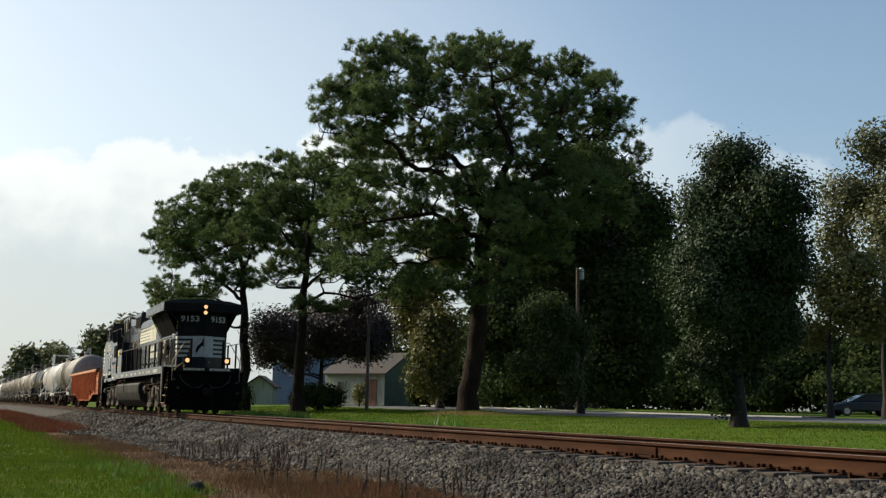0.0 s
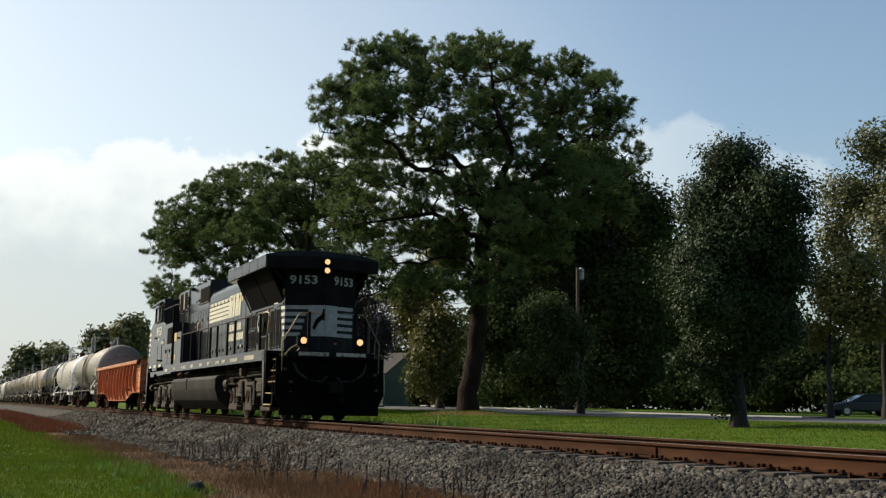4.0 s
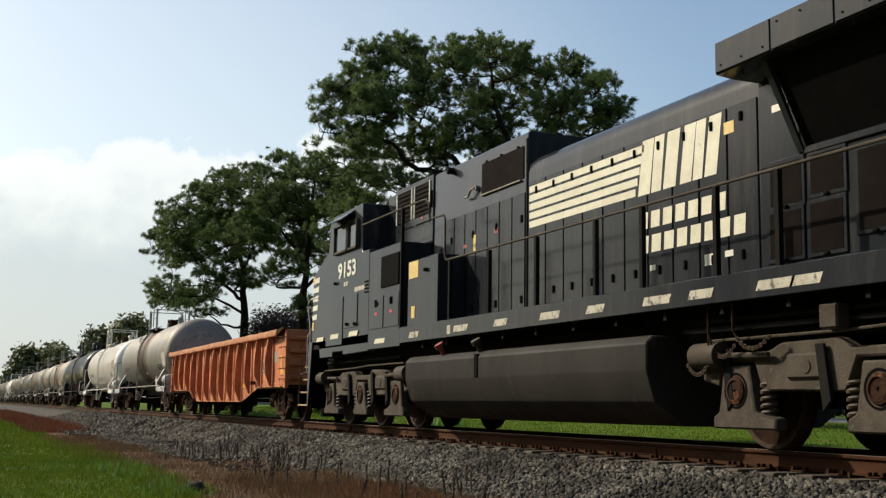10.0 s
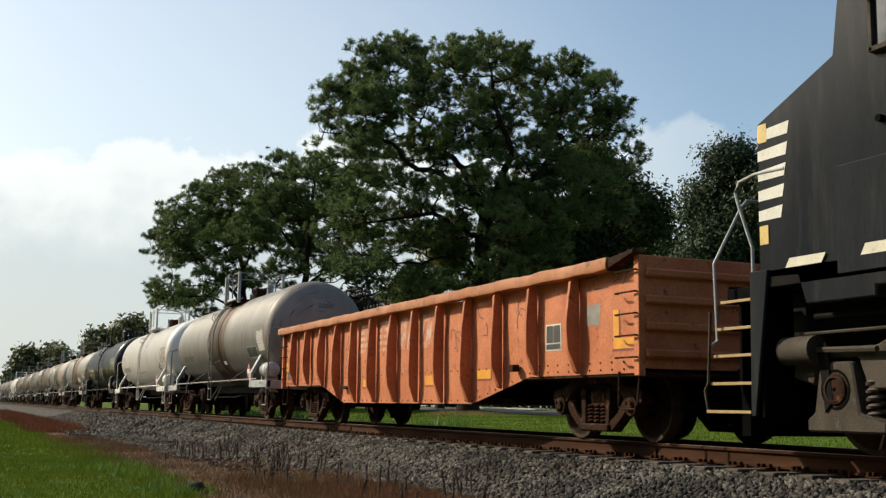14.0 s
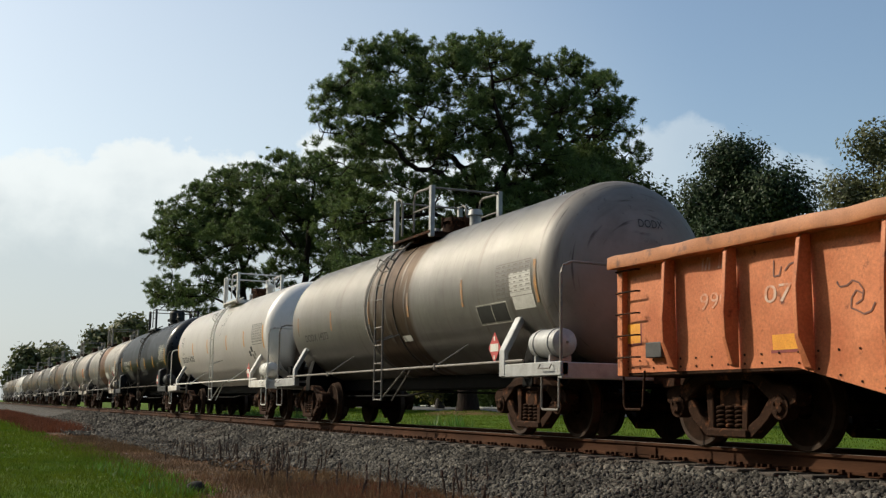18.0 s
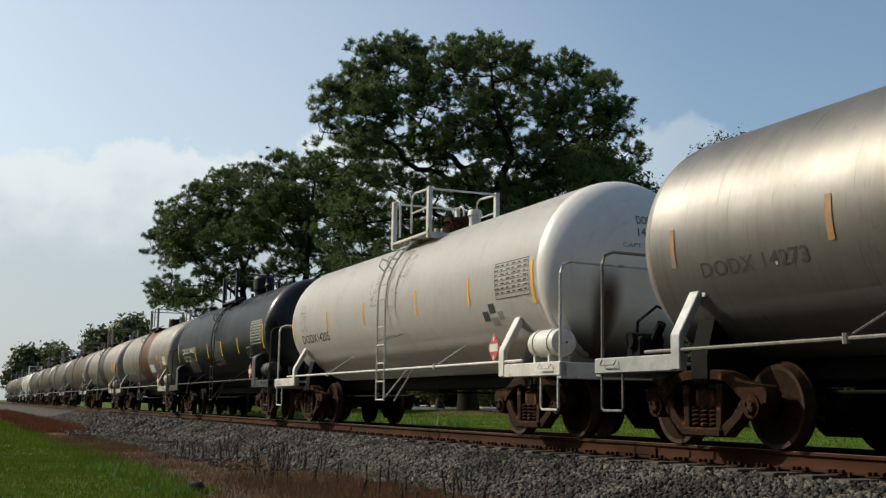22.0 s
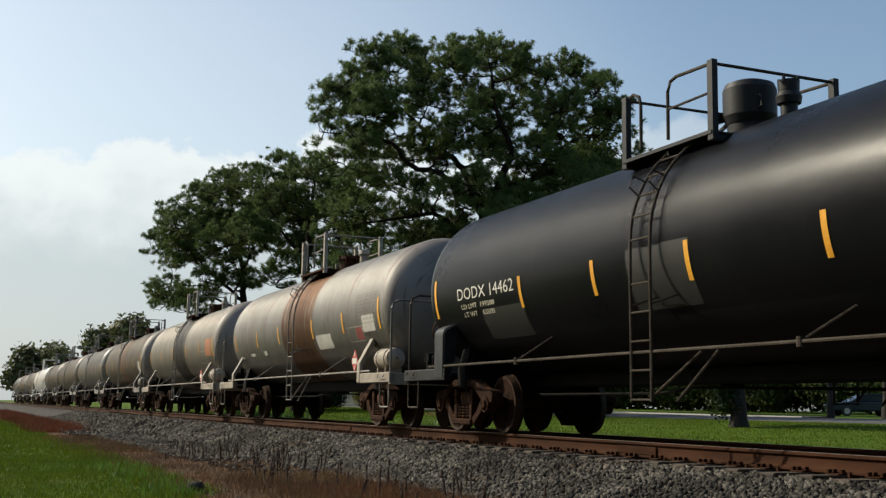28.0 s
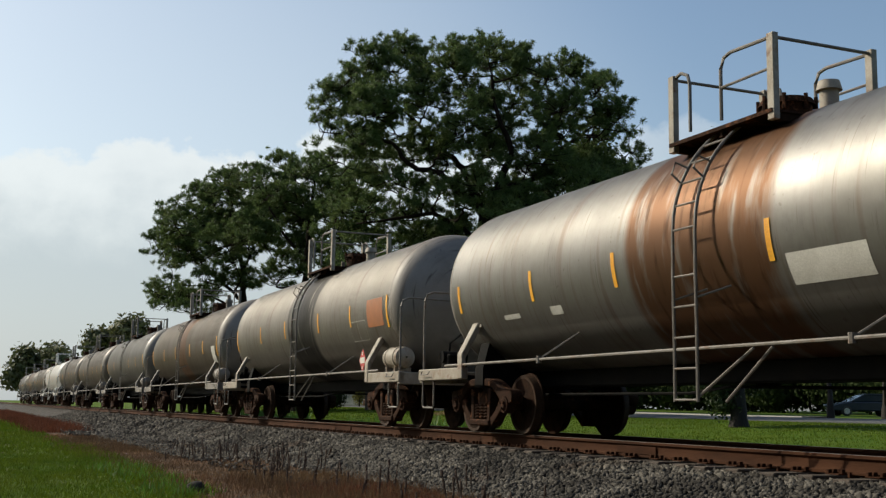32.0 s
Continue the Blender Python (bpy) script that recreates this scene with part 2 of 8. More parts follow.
def part(name, bm, material, parent=None, label="", soft=35, data=None):
    if data is None:
        data = bpy.data.meshes.new(name)
        bm.to_mesh(data)
        bm.free()
        data.materials.append(M[material] if isinstance(material, str) else material)
        if soft:
            smooth(data, soft)
    ob = new(name, data)
    if parent is not None:
        ob.parent = parent
    if label:
        ob["label"] = label
    return ob


def thing(name, label, category, group="", kind="", at=(0, 0, 0), rz=0):
    ob = new(name)
    ob.empty_display_size = 0.3
    ob.matrix_world = pose(*at, 0, 0, rz)
    return tagged(ob, label, category, group, kind)


def B():
    return bmesh.new()


def raw_mesh(name, verts, faces, material):
    """A mesh from arrays of triangles or quads."""
    verts, faces = np.asarray(verts, np.float32), np.asarray(faces, np.int32)
    me = bpy.data.meshes.new(name)
    k = faces.shape[1]
    me.vertices.add(len(verts))
    me.vertices.foreach_set("co", verts.ravel())
    me.loops.add(faces.size)
    me.loops.foreach_set("vertex_index", faces.ravel())
    me.polygons.add(len(faces))
    me.polygons.foreach_set("loop_start", np.arange(0, faces.size, k, dtype=np.int32))
    me.update(calc_edges=True)
    me.materials.append(M[material] if isinstance(material, str) else material)
    return me


def letters(text, size, width=None, bold=0.0):
    """Flat letters as vertices (u, v) and faces, lower left at 0, 0."""
    cu = bpy.data.curves.new("text", "FONT")
    cu.body, cu.size = text, 1.0
    cu.resolution_u = 3
    cu.offset = bold
    ob = new("text", cu)
    me = bpy.data.meshes.new_from_object(ob)
    bpy.data.objects.remove(ob)
    bpy.data.curves.remove(cu)
    bm = bmesh.new()
    bm.from_mesh(me)
    bpy.data.meshes.remove(me)
    xs, ys = [v.co.x for v in bm.verts], [v.co.y for v in bm.verts]
    sy = size / (max(ys) - min(ys))
    sx = sy if width is None else width / (max(xs) - min(xs))
    for v in bm.verts:
        v.co = Vector(((v.co.x - min(xs)) * sx, (v.co.y - min(ys)) * sy, 0))
    return bm


def put(bm, fn):
    """Moves flat vertices (u, v, w) to places by a function."""
    for v in bm.verts:
        v.co = Vector(fn(v.co.x, v.co.y, v.co.z))
    return bm


# ---- ground, track, road ----
def ground_z(x, y):
    if y < 0:
        z = np.interp(y, [-60, -14, -8, -6.4, -5.6, -4.2, -3.0, -1.75, -1.0], [-0.72, -0.74, -0.76, -0.74, -0.70, -0.70, -0.66, -0.29, -0.245])
    else:
        z = np.interp(y, [0, 1.75, 2.6, 5, 10, 12, 17, 25, 40, 90], [-0.21, -0.235, -0.42, -0.22, 0.0, 0.05, 0.10, 0.18, 0.22, 0.3])
        z += 0.30 * min(1, max(0, (-50 - x) / 40)) * min(1, max(0, (y - 3) / 9))
    return float(z)


def ground_patch(x, y):
    """Height with a little unevenness; rails and road stay level."""
    w = 0.0
    if abs(y) > 2.2 and not 16.0 < y < 30.5:
        w = 0.035 * noise.noise((x * 0.35, y * 0.5, 3)) + 0.02 * noise.noise((x * 1.3, y * 1.3, 7))
    m = math.hypot((x + 47.3) / 5.2, (y - 12.7) / 2.4)
    if m < 1:
        w += 0.22 * (1 - m * m) ** 2
    return ground_z(x, y) + w


def ground_sheet():
    xs = sorted(set([-3000, -1500, -800, -500, -350, -260, -200] + [round(v, 2) for v in np.arange(-160, -60, 4.0)] + [round(v, 2) for v in np.arange(-60, 14, 0.5)] + [16, 24, 40, 80, 200, 600, 1500, 3000]))
    ys = sorted(set([-3000, -1200, -400, -150, -60, -30, -20, -14, -11] + [round(v, 2) for v in np.arange(-9, 14, 0.4)] + [15, 16.4, 16.8, 18, 20, 22, 24, 25.7, 26.2, 28, 31, 34, 37, 41, 46, 52, 60, 75, 100, 200, 500, 1200, 3000]))
    verts = [(x, y, ground_patch(max(-400, min(x, 60)), max(-60, min(y, 90)))) for x in xs for y in ys]
    n = len(ys)
    faces = [(i * n + j, (i + 1) * n + j, (i + 1) * n + j + 1, i * n + j + 1) for i in range(len(xs) - 1) for j in range(n - 1)]
    me = raw_mesh("ground", verts, faces, ground_material())
    me.shade_smooth()
    tagged(new("ground", me), "mown green grass with a dry brown strip beside the gravel", "ground", kind="structure")


def ground_material():
    m = bpy.data.materials.new("ground")
    m.use_nodes = True
    n, l = m.node_tree.nodes, m.node_tree.links
    b = n["Principled BSDF"]
    b.inputs["Roughness"].default_value = 0.95
    b.inputs["Specular IOR Level"].default_value = 0.1
    geo = n.new("ShaderNodeNewGeometry")
    sep = n.new("ShaderNodeSeparateXYZ")
    l.new(geo.outputs["Position"], sep.inputs[0])

    def tex(sc, d=6):
        t = n.new("ShaderNodeTexNoise")
        t.inputs["Scale"].default_value = sc
        t.inputs["Detail"].default_value = d
        l.new(geo.outputs["Position"], t.inputs["Vector"])
        return t.outputs["Fac"]

    def rng(src, a, z, lo=0.0, hi=1.0):
        r = n.new("ShaderNodeMapRange")
        r.interpolation_type = "SMOOTHSTEP"
        for k, v in (("From Min", a), ("From Max", z), ("To Min", lo), ("To Max", hi)):
            r.inputs[k].default_value = v
        l.new(src, r.inputs["Value"])
        return r.outputs[0]

    def mix(fac, a, z):
        k = n.new("ShaderNodeMix")
        k.data_type = "RGBA"
        l.new(fac, k.inputs["Factor"])
        for sock, v in (("A", a), ("B", z)):
            if isinstance(v, tuple):
                k.inputs[sock].default_value = (*v, 1)
            else:
                l.new(v, k.inputs[sock])
        return k.outputs["Result"]

    def add(a, z, op="ADD"):
        k = n.new("ShaderNodeMath")
        k.operation = op
        for i, v in enumerate((a, z)):
            if isinstance(v, float):
                k.inputs[i].default_value = v
            else:
                l.new(v, k.inputs[i])
        return k.outputs[0]

    grass = mix(rng(tex(1.4), 0.35, 0.7), (0.066, 0.120, 0.007), (0.096, 0.135, 0.010))
    grass = mix(rng(tex(24, 3), 0.45, 0.75), grass, (0.035, 0.07, 0.01))
    grass = mix(rng(tex(0.35, 3), 0.55, 0.75), grass, (0.10, 0.11, 0.03))
    dry = mix(rng(tex(2.0), 0.4, 0.62), (0.105, 0.055, 0.031), (0.062, 0.046, 0.034))
    dry = mix(rng(tex(9, 4), 0.45, 0.7), dry, (0.145, 0.085, 0.043))
    grey = mix(rng(tex(2.5), 0.4, 0.65), (0.070, 0.064, 0.057), (0.045, 0.036, 0.029))
    grey = mix(rng(tex(30, 3), 0.5, 0.68), grey, (0.15, 0.14, 0.125))
    needle = mix(rng(tex(6, 4), 0.35, 0.65), (0.13, 0.075, 0.032), (0.085, 0.062, 0.022))
    # across the line: lawn, dry weeds, gravel, lawn
    wob = add(sep.outputs["Y"], add(add(tex(0.9, 5), -0.5), 1.5, "MULTIPLY"))
    near = rng(wob, -6.35, -6.0)
    col = mix(near, grass, dry)
    # farther back the gravel spreads down to the edge of the lawn
    col = mix(rng(add(wob, rng(sep.outputs["X"], -19.0, -31.0, 0.0, 2.5)), -3.1, -2.5), col, grey)
    col = mix(rng(wob, 2.3, 3.2), col, grass)
    # fallen needles on the mound under the great pine
    east = add(add(sep.outputs["X"], 47.3), 0.24, "MULTIPLY")
    north = add(add(sep.outputs["Y"], -12.7), 0.42, "MULTIPLY")
    away = add(add(add(east, east, "MULTIPLY"), add(north, north, "MULTIPLY")), add(tex(1.5), -0.5))
    col = mix(rng(away, 1.0, 0.45), col, needle)
    l.new(col, b.inputs["Base Color"])
    bp = n.new("ShaderNodeBump")
    bp.inputs["Strength"].default_value = 0.7
    bp.inputs["Distance"].default_value = 0.06
    l.new(tex(22, 5), bp.inputs["Height"])
    l.new(bp.outputs[0], b.inputs["Normal"])
    return m


ground_sheet()


def rail(y, label):
    t = thing("rail", label, "rail", "running rails", "structure", (0, y, 0))
    half = [(0.0, 0.0), (0.030, 0.0), (0.037, -0.008), (0.038, -0.030), (0.026, -0.042), (0.010, -0.055), (0.0095, -0.135), (0.022, -0.158), (0.076, -0.172), (0.076, -0.185)]
    prof = half[1:] + [(-a, b) for a, b in half[:0:-1]]
    bm = B()
    prism(bm, prof, -420, 60, "x")
    part("rail_body", bm, "rail_side", t, "rust-brown steel rail", 30)
    bm = B()
    box(bm, -420, 60, -0.026, 0.026, -0.004, 0.0025)
    part("running_surface", bm, "rail_top", t, "worn bright running surface")
    # bolted joint bars every 12 m
    for k in range(8):
        bm = B()
        for sgn in (-1, 1):
            box(bm, -72 + k * 11.9 - 0.45, -72 + k * 11.9 + 0.45, sgn * 0.012, sgn * 0.034, -0.155, -0.055, 0.006)
        part("joint_bar", bm, "rail_side", t)
    return t


rail(-0.7525, "rusty brown steel running rail on wooden ties")
rail(0.7525, "rusty brown steel running rail on wooden ties")


def ties():
    t = thing("track_ties", "weathered dark wooden ties half buried in grey ballast", "railway ties", kind="structure")
    bm = B()
    box(bm, -0.115, 0.115, -1.3, 1.3, -0.36, -0.192, 0.012)
    me = bpy.data.meshes.new("tie")
    bm.to_mesh(me)
    bm.free()
    me.materials.append(M["tie_wood"])
    bm = B()
    box(bm, -0.095, 0.095, -0.18, 0.18, -0.194, -0.180, 0.004)
    for sx, sy in ((-0.055, -0.092), (0.055, -0.092), (0.03, 0.092), (-0.06, -0.155)):
        box(bm, sx - 0.017, sx + 0.017, sy - 0.024, sy + 0.022, -0.185, -0.142, 0.004)
    plate = bpy.data.meshes.new("tie_plate")
    bm.to_mesh(plate)
    bm.free()
    plate.materials.append(M["rail_side"])
    for k in range(150):
        o = part("tie", None, None, t, data=me)
        o.location = (-66 + k * 0.52 + random.uniform(-0.04, 0.04), random.uniform(-0.05, 0.05), random.uniform(-0.01, 0.006))
        o.rotation_euler = (0, 0, random.uniform(-0.02, 0.02))
        for y in (-0.7525, 0.7525):
            p = part("tie_plate", None, None, t, data=plate)
            p.location = (o.location.x, y, 0)
    # rail anchors beside the ties
    bm = B()
    for k in range(150):
        x = -66 + k * 0.52
        for y in (-0.7525, 0.7525):
            if random.random() < 0.55:
                continue
            for sy in (-1, 1):
                box(bm, x + 0.12, x + 0.15, y + sy * 0.055 - 0.04, y + sy * 0.055 + 0.04, -0.215, -0.164)
    tagged(part("rail_anchors", bm, "rail_side", t, "rusty rail anchors", 0), kind="stuff")


def stones():
    """Crushed stone along the near shoulder, thinner with distance, and on the far one."""
    rg = np.random.RandomState(4)
    # broken stones: uneven eight-faced lumps
    lump = 1.45 * np.array([(-1, 0, 0), (1, 0, 0), (0, -1, 0), (0, 1, 0), (0, 0, -1), (0, 0, 1)], float)
    sides = np.array([(1, 3, 5), (3, 0, 5), (0, 2, 5), (2, 1, 5), (3, 1, 4), (0, 3, 4), (2, 0, 4), (1, 2, 4)])
    zones = [(-15, 5, -3.15, -1.06, 30000, 0.0230), (-22, -15, -3.3, -1.06, 12500, 0.025), (-38, -22, -4.6, -1.06, 16000, 0.031), (-78, -38, -5.3, -1.06, 9500, 0.046), (-34, 6, 0.98, 2.3, 3500, 0.034), (-30, 4, -4.6, -3.1, 1800, 0.026), (-20, 5, -0.60, 0.60, 3500, 0.030)]
    vs, fs, base = [], [], 0
    for x0, x1, y0, y1, num, size in zones:
        c = np.column_stack([rg.uniform(x0, x1, num), rg.uniform(y0, y1, num), np.zeros(num)])
        c[:, 2] = [ground_patch(a, b) for a, b in c[:, :2]]
        r = size * rg.uniform(0.6, 1.45, (num, 1, 1)) * rg.uniform(0.7, 1.25, (num, 1, 3))
        v = (lump[None] + rg.uniform(-0.45, 0.45, (num, 6, 3))) * r
        q = rg.normal(size=(num, 4))
        q /= np.linalg.norm(q, axis=1)[:, None]
        w, x, y, z = q.T
        rot = np.stack([np.stack([1 - 2 * (y * y + z * z), 2 * (x * y - z * w), 2 * (x * z + y * w)], 1), np.stack([2 * (x * y + z * w), 1 - 2 * (x * x + z * z), 2 * (y * z - x * w)], 1), np.stack([2 * (x * z - y * w), 2 * (y * z + x * w), 1 - 2 * (x * x + y * y)], 1)], 1)
        v = np.einsum("nij,nkj->nki", rot, v) + c[:, None, :] + np.array((0, 0, size * 0.35))
        vs.append(v.reshape(-1, 3))
        fs.append((sides[None] + (base + 6 * np.arange(num))[:, None, None]).reshape(-1, 3))
        base += 6 * num
    ob = new("ballast_stones", raw_mesh("ballast_stones", np.concatenate(vs), np.concatenate(fs), "stone"))
    tagged(ob, "grey crushed stone heaped along the rails", "ballast", kind="stuff")


def road():
    bm = B()
    n = 40
    rows = []
    for i in range(n + 1):
        x = -260 + 330 * i / n
        rows.append([bm.verts.new((x, y, ground_z(x, y) + dz)) for y, dz in ((17.0, -0.1), (17.02, 0.03), (21, 0.06), (25.3, 0.03), (25.32, -0.1))])
    for a, b in zip(rows, rows[1:]):
        for j in range(4):
            bm.faces.new((a[j], b[j], b[j + 1], a[j + 1]))
    tagged(part("road", bm, "asphalt", None, soft=60), "worn grey asphalt street behind the railway", "road", kind="structure")
    bm = B()
    rows = []
    for i in range(31):
        x = -110 + 68 * i / 30
        rows.append([bm.verts.new((x, y, ground_z(x, y) + dz)) for y, dz in ((27.2, -0.1), (27.22, 0.06), (29.0, 0.06), (29.02, -0.1))])
    for a, b in zip(rows, rows[1:]):
        for j in range(3):
            bm.faces.new((a[j], b[j], b[j + 1], a[j + 1]))
    tagged(part("pavement", bm, "concrete", None, soft=60), "pale concrete strip along the street", "pavement", kind="structure")


ties()
stones()
road()


# ---- trees ----
# crowns: (across, along the view, height, half width, half height) of each lobe, in metres from the foot of the trunk
PINE_BIG = ((-47.34, 12.68, 0.27), [(-4.98, 0.00, 16.09, 1.35, 1.00), (-3.12, 1.01, 16.76, 1.41, 1.00), (-1.10, -1.19, 16.53, 1.35, 1.00), (0.70, 1.67, 16.77, 1.30, 1.00), (2.53, -0.67, 16.10, 1.41, 1.00), (-5.97, -1.27, 15.16, 0.94, 0.79), (-3.91, 0.42, 15.79, 1.04, 0.89), (4.38, 0.00, 15.92, 1.46, 1.00), (5.96, 0.94, 14.95, 1.30, 1.00), (6.99, -0.87, 13.67, 0.99, 1.00), (7.44, 1.07, 12.04, 0.83, 0.94), (-6.26, -0.62, 14.33, 1.30, 1.05), (-4.41, -1.95, 14.34, 1.43, 1.10), (-2.28, 0.58, 14.79, 1.46, 1.10), (-0.14, 0.00, 14.71, 1.56, 1.10), (2.00, 1.12, 14.28, 1.56, 1.10), (4.12, -1.28, 13.94, 1.46, 1.10), (5.69, 1.67, 12.89, 1.30, 1.05), (-6.96, -0.47, 12.80, 0.99, 0.84), (-5.37, -1.77, 12.51, 1.30, 0.89), (-3.57, 0.52, 12.78, 1.30, 0.79), (-1.13, 0.00, 12.89, 1.30, 0.79), (1.22, 1.05, 12.53, 1.46, 0.94), (3.34, -1.28, 12.10, 1.46, 1.00), (5.17, 1.87, 11.22, 1.46, 0.84), (6.72, -0.52, 10.93, 1.09, 0.89), (-6.18, -1.70, 11.39, 1.25, 0.63), (-5.56, 0.54, 9.75, 1.35, 0.84), (-6.30, 0.00, 8.39, 1.20, 0.89), (-4.31, 1.01, 8.24, 1.41, 0.89), (-5.02, -1.15, 6.97, 1.30, 0.73), (-3.38, 1.40, 6.40, 1.09, 0.73), (-6.31, -0.40, 6.94, 0.83, 0.58), (0.45, -1.63, 10.41, 1.20, 0.73), (-1.75, 0.42, 7.44, 1.04, 0.73), (1.41, 0.00, 6.69, 1.25, 1.00), (0.11, 0.75, 5.49, 1.04, 0.73), (-3.28, -0.92, 5.30, 1.04, 0.63), (-3.55, 1.60, 11.91, 1.25, 0.68), (-1.43, -0.55, 12.07, 1.15, 0.63), (-3.79, -1.34, 10.55, 0.99, 0.58), (-2.57, 0.37, 9.08, 0.94, 0.58), (-1.93, 0.00, 10.38, 0.68, 0.37), (-0.82, 0.64, 6.40, 0.88, 0.89), (-1.85, -0.78, 5.85, 0.88, 0.63), (2.56, 2.00, 9.89, 1.56, 1.00), (4.39, -0.70, 9.62, 1.46, 1.10), (1.65, -1.98, 8.55, 1.46, 1.10), (3.36, 0.69, 7.63, 1.72, 1.21), (-0.84, 0.00, 7.99, 0.94, 0.89), (5.94, 1.05, 9.08, 1.46, 1.10), (-1.3, -1.0, 10.2, 0.85, 0.5), (-2.6, 0.6, 10.1, 0.85, 0.45), (-0.2, 1.2, 9.9, 0.8, 0.5), (0.7, -1.4, 10.9, 0.9, 0.5), (1.7, 0.8, 9.7, 0.9, 0.6), (-3.3, -0.8, 9.3, 0.8, 0.45), (-0.9, 0.4, 8.7, 0.8, 0.45), (2.6, -0.6, 11.0, 0.9, 0.5), (1.0, 0.4, 12.0, 0.9, 0.55), (-2.2, -0.4, 8.0, 0.8, 0.5), (-4.4, 0.8, 11.0, 0.9, 0.5), (4.6, -1.2, 11.0, 0.9, 0.55), (6.9, 0.6, 9.6, 1.0, 0.8)])
PINE_MID = ((-59.62, 8.18, 0.55), [(-2.76, 0.00, 12.11, 1.43, 1.00), (-1.25, 0.94, 12.70, 1.30, 1.00), (0.35, -1.15, 12.77, 1.30, 0.88), (-1.80, 2.22, 10.83, 1.74, 1.19), (0.05, -0.77, 10.53, 1.61, 1.19), (1.64, -1.60, 11.28, 1.18, 1.19), (2.66, 0.45, 11.48, 1.12, 1.25), (2.24, 0.00, 9.71, 1.43, 1.13), (-0.52, 1.34, 9.05, 1.86, 1.13), (-2.64, -1.26, 9.06, 1.43, 1.06), (0.91, 1.99, 7.62, 1.55, 0.69), (-1.22, -0.69, 7.40, 1.43, 0.81), (2.32, -1.18, 6.82, 0.87, 0.44), (4.81, 0.37, 6.63, 0.93, 1.06), (0.83, 0.00, 5.28, 1.74, 0.47), (3.09, 0.67, 12.93, 0.93, 0.88)])
PINE_FAR = ((-66.20, 6.73, 0.51), [(-4.55, 0.00, 10.68, 1.43, 1.23), (-3.08, 1.03, 11.99, 1.43, 1.10), (-1.55, -1.26, 12.76, 1.43, 1.10), (-5.41, 1.48, 8.87, 1.16, 1.30), (-3.59, -0.82, 8.97, 1.70, 1.44), (-1.34, -2.31, 9.07, 1.70, 1.44), (-1.41, 0.71, 10.95, 1.77, 1.37), (-3.17, 0.00, 10.34, 1.70, 1.30), (-4.74, 0.98, 6.63, 1.36, 0.82), (-2.54, -1.26, 6.99, 1.43, 0.82), (-0.28, 1.74, 7.14, 1.36, 0.82), (0.27, -0.69, 9.82, 1.43, 1.23), (-5.51, -0.83, 6.36, 0.61, 0.48), (-4.69, 0.44, 5.57, 1.09, 0.48), (-2.82, 0.00, 5.97, 1.36, 0.48), (0.53, 0.88, 11.90, 1.23, 1.17)])
WOOD_A = ((-66.28, 28.36, 0.50), [(-1.91, 0.00, 11.44, 3.80, 3.07), (2.81, 2.16, 12.20, 3.61, 3.45), (5.59, -1.51, 12.56, 1.71, 2.30), (0.37, 3.84, 6.84, 4.37, 3.83), (4.07, -1.44, 6.47, 3.23, 4.22), (-3.77, -3.10, 5.66, 2.28, 3.83), (-1.49, 1.20, 2.67, 3.04, 2.30), (3.14, 0.00, 2.72, 3.99, 2.30), (4.13, 1.51, 15.09, 2.09, 1.53), (1.13, -2.01, 16.11, 2.28, 1.92)])
WOOD_B = ((-68.11, 20.10, 0.51), [(0.28, 0.00, 10.30, 1.85, 2.05), (-1.34, 1.39, 7.09, 1.93, 1.68), (-0.18, -1.47, 3.95, 1.67, 2.80), (-2.24, 1.71, 5.40, 1.33, 1.31), (-3.01, -0.39, 6.87, 0.81, 0.82), (-0.70, -2.01, 2.11, 1.48, 1.87)])
PEAR = ((-24.52, 10.13, -0.00), [(0.1, 0.3, 6.5, 1.0, 0.9), (0.2, -0.3, 5.0, 1.3, 1.2), (0.3, 0.0, 3.4, 1.3, 1.0), (0.02, 0.00, 7.15, 0.96, 0.75), (-0.43, 0.80, 5.92, 1.12, 1.02), (0.85, -0.96, 5.95, 1.09, 1.03), (-0.03, 2.34, 4.37, 1.83, 1.33), (1.23, -0.41, 4.49, 0.85, 1.25), (-1.13, -1.31, 3.16, 0.96, 0.94), (0.08, 0.62, 2.48, 1.55, 1.09), (-0.62, 0.00, 1.43, 0.50, 0.44), (1.25, 0.50, 2.70, 0.70, 0.81), (-0.35, 0.1, 0.75, 0.32, 0.5), (-0.89, -0.82, 4.30, 0.93, 1.09), (0.33, 0.83, 1.36, 0.65, 0.55), (-1.58, -0.12, 1.72, 0.25, 0.25)])
EDGE_A = ((-39.96, 30.39, 0.65), [(0.23, 0.00, 12.39, 1.54, 1.07), (-0.71, 1.31, 10.00, 1.82, 1.41), (0.38, -1.73, 7.93, 1.96, 2.40), (-1.60, 1.36, 7.88, 1.07, 1.41), (1.50, -0.81, 11.08, 1.68, 2.54), (0.85, -2.67, 5.28, 1.96, 1.69)])
EDGE_B = ((-37.18, 24.60, 0.59), [(0.76, 0.00, 4.44, 1.45, 1.31), (0.15, 0.54, 5.28, 0.75, 1.01), (1.67, -1.06, 3.83, 1.20, 1.26), (-0.12, 0.90, 3.14, 0.70, 0.76), (1.22, -0.48, 5.73, 1.00, 1.01)])
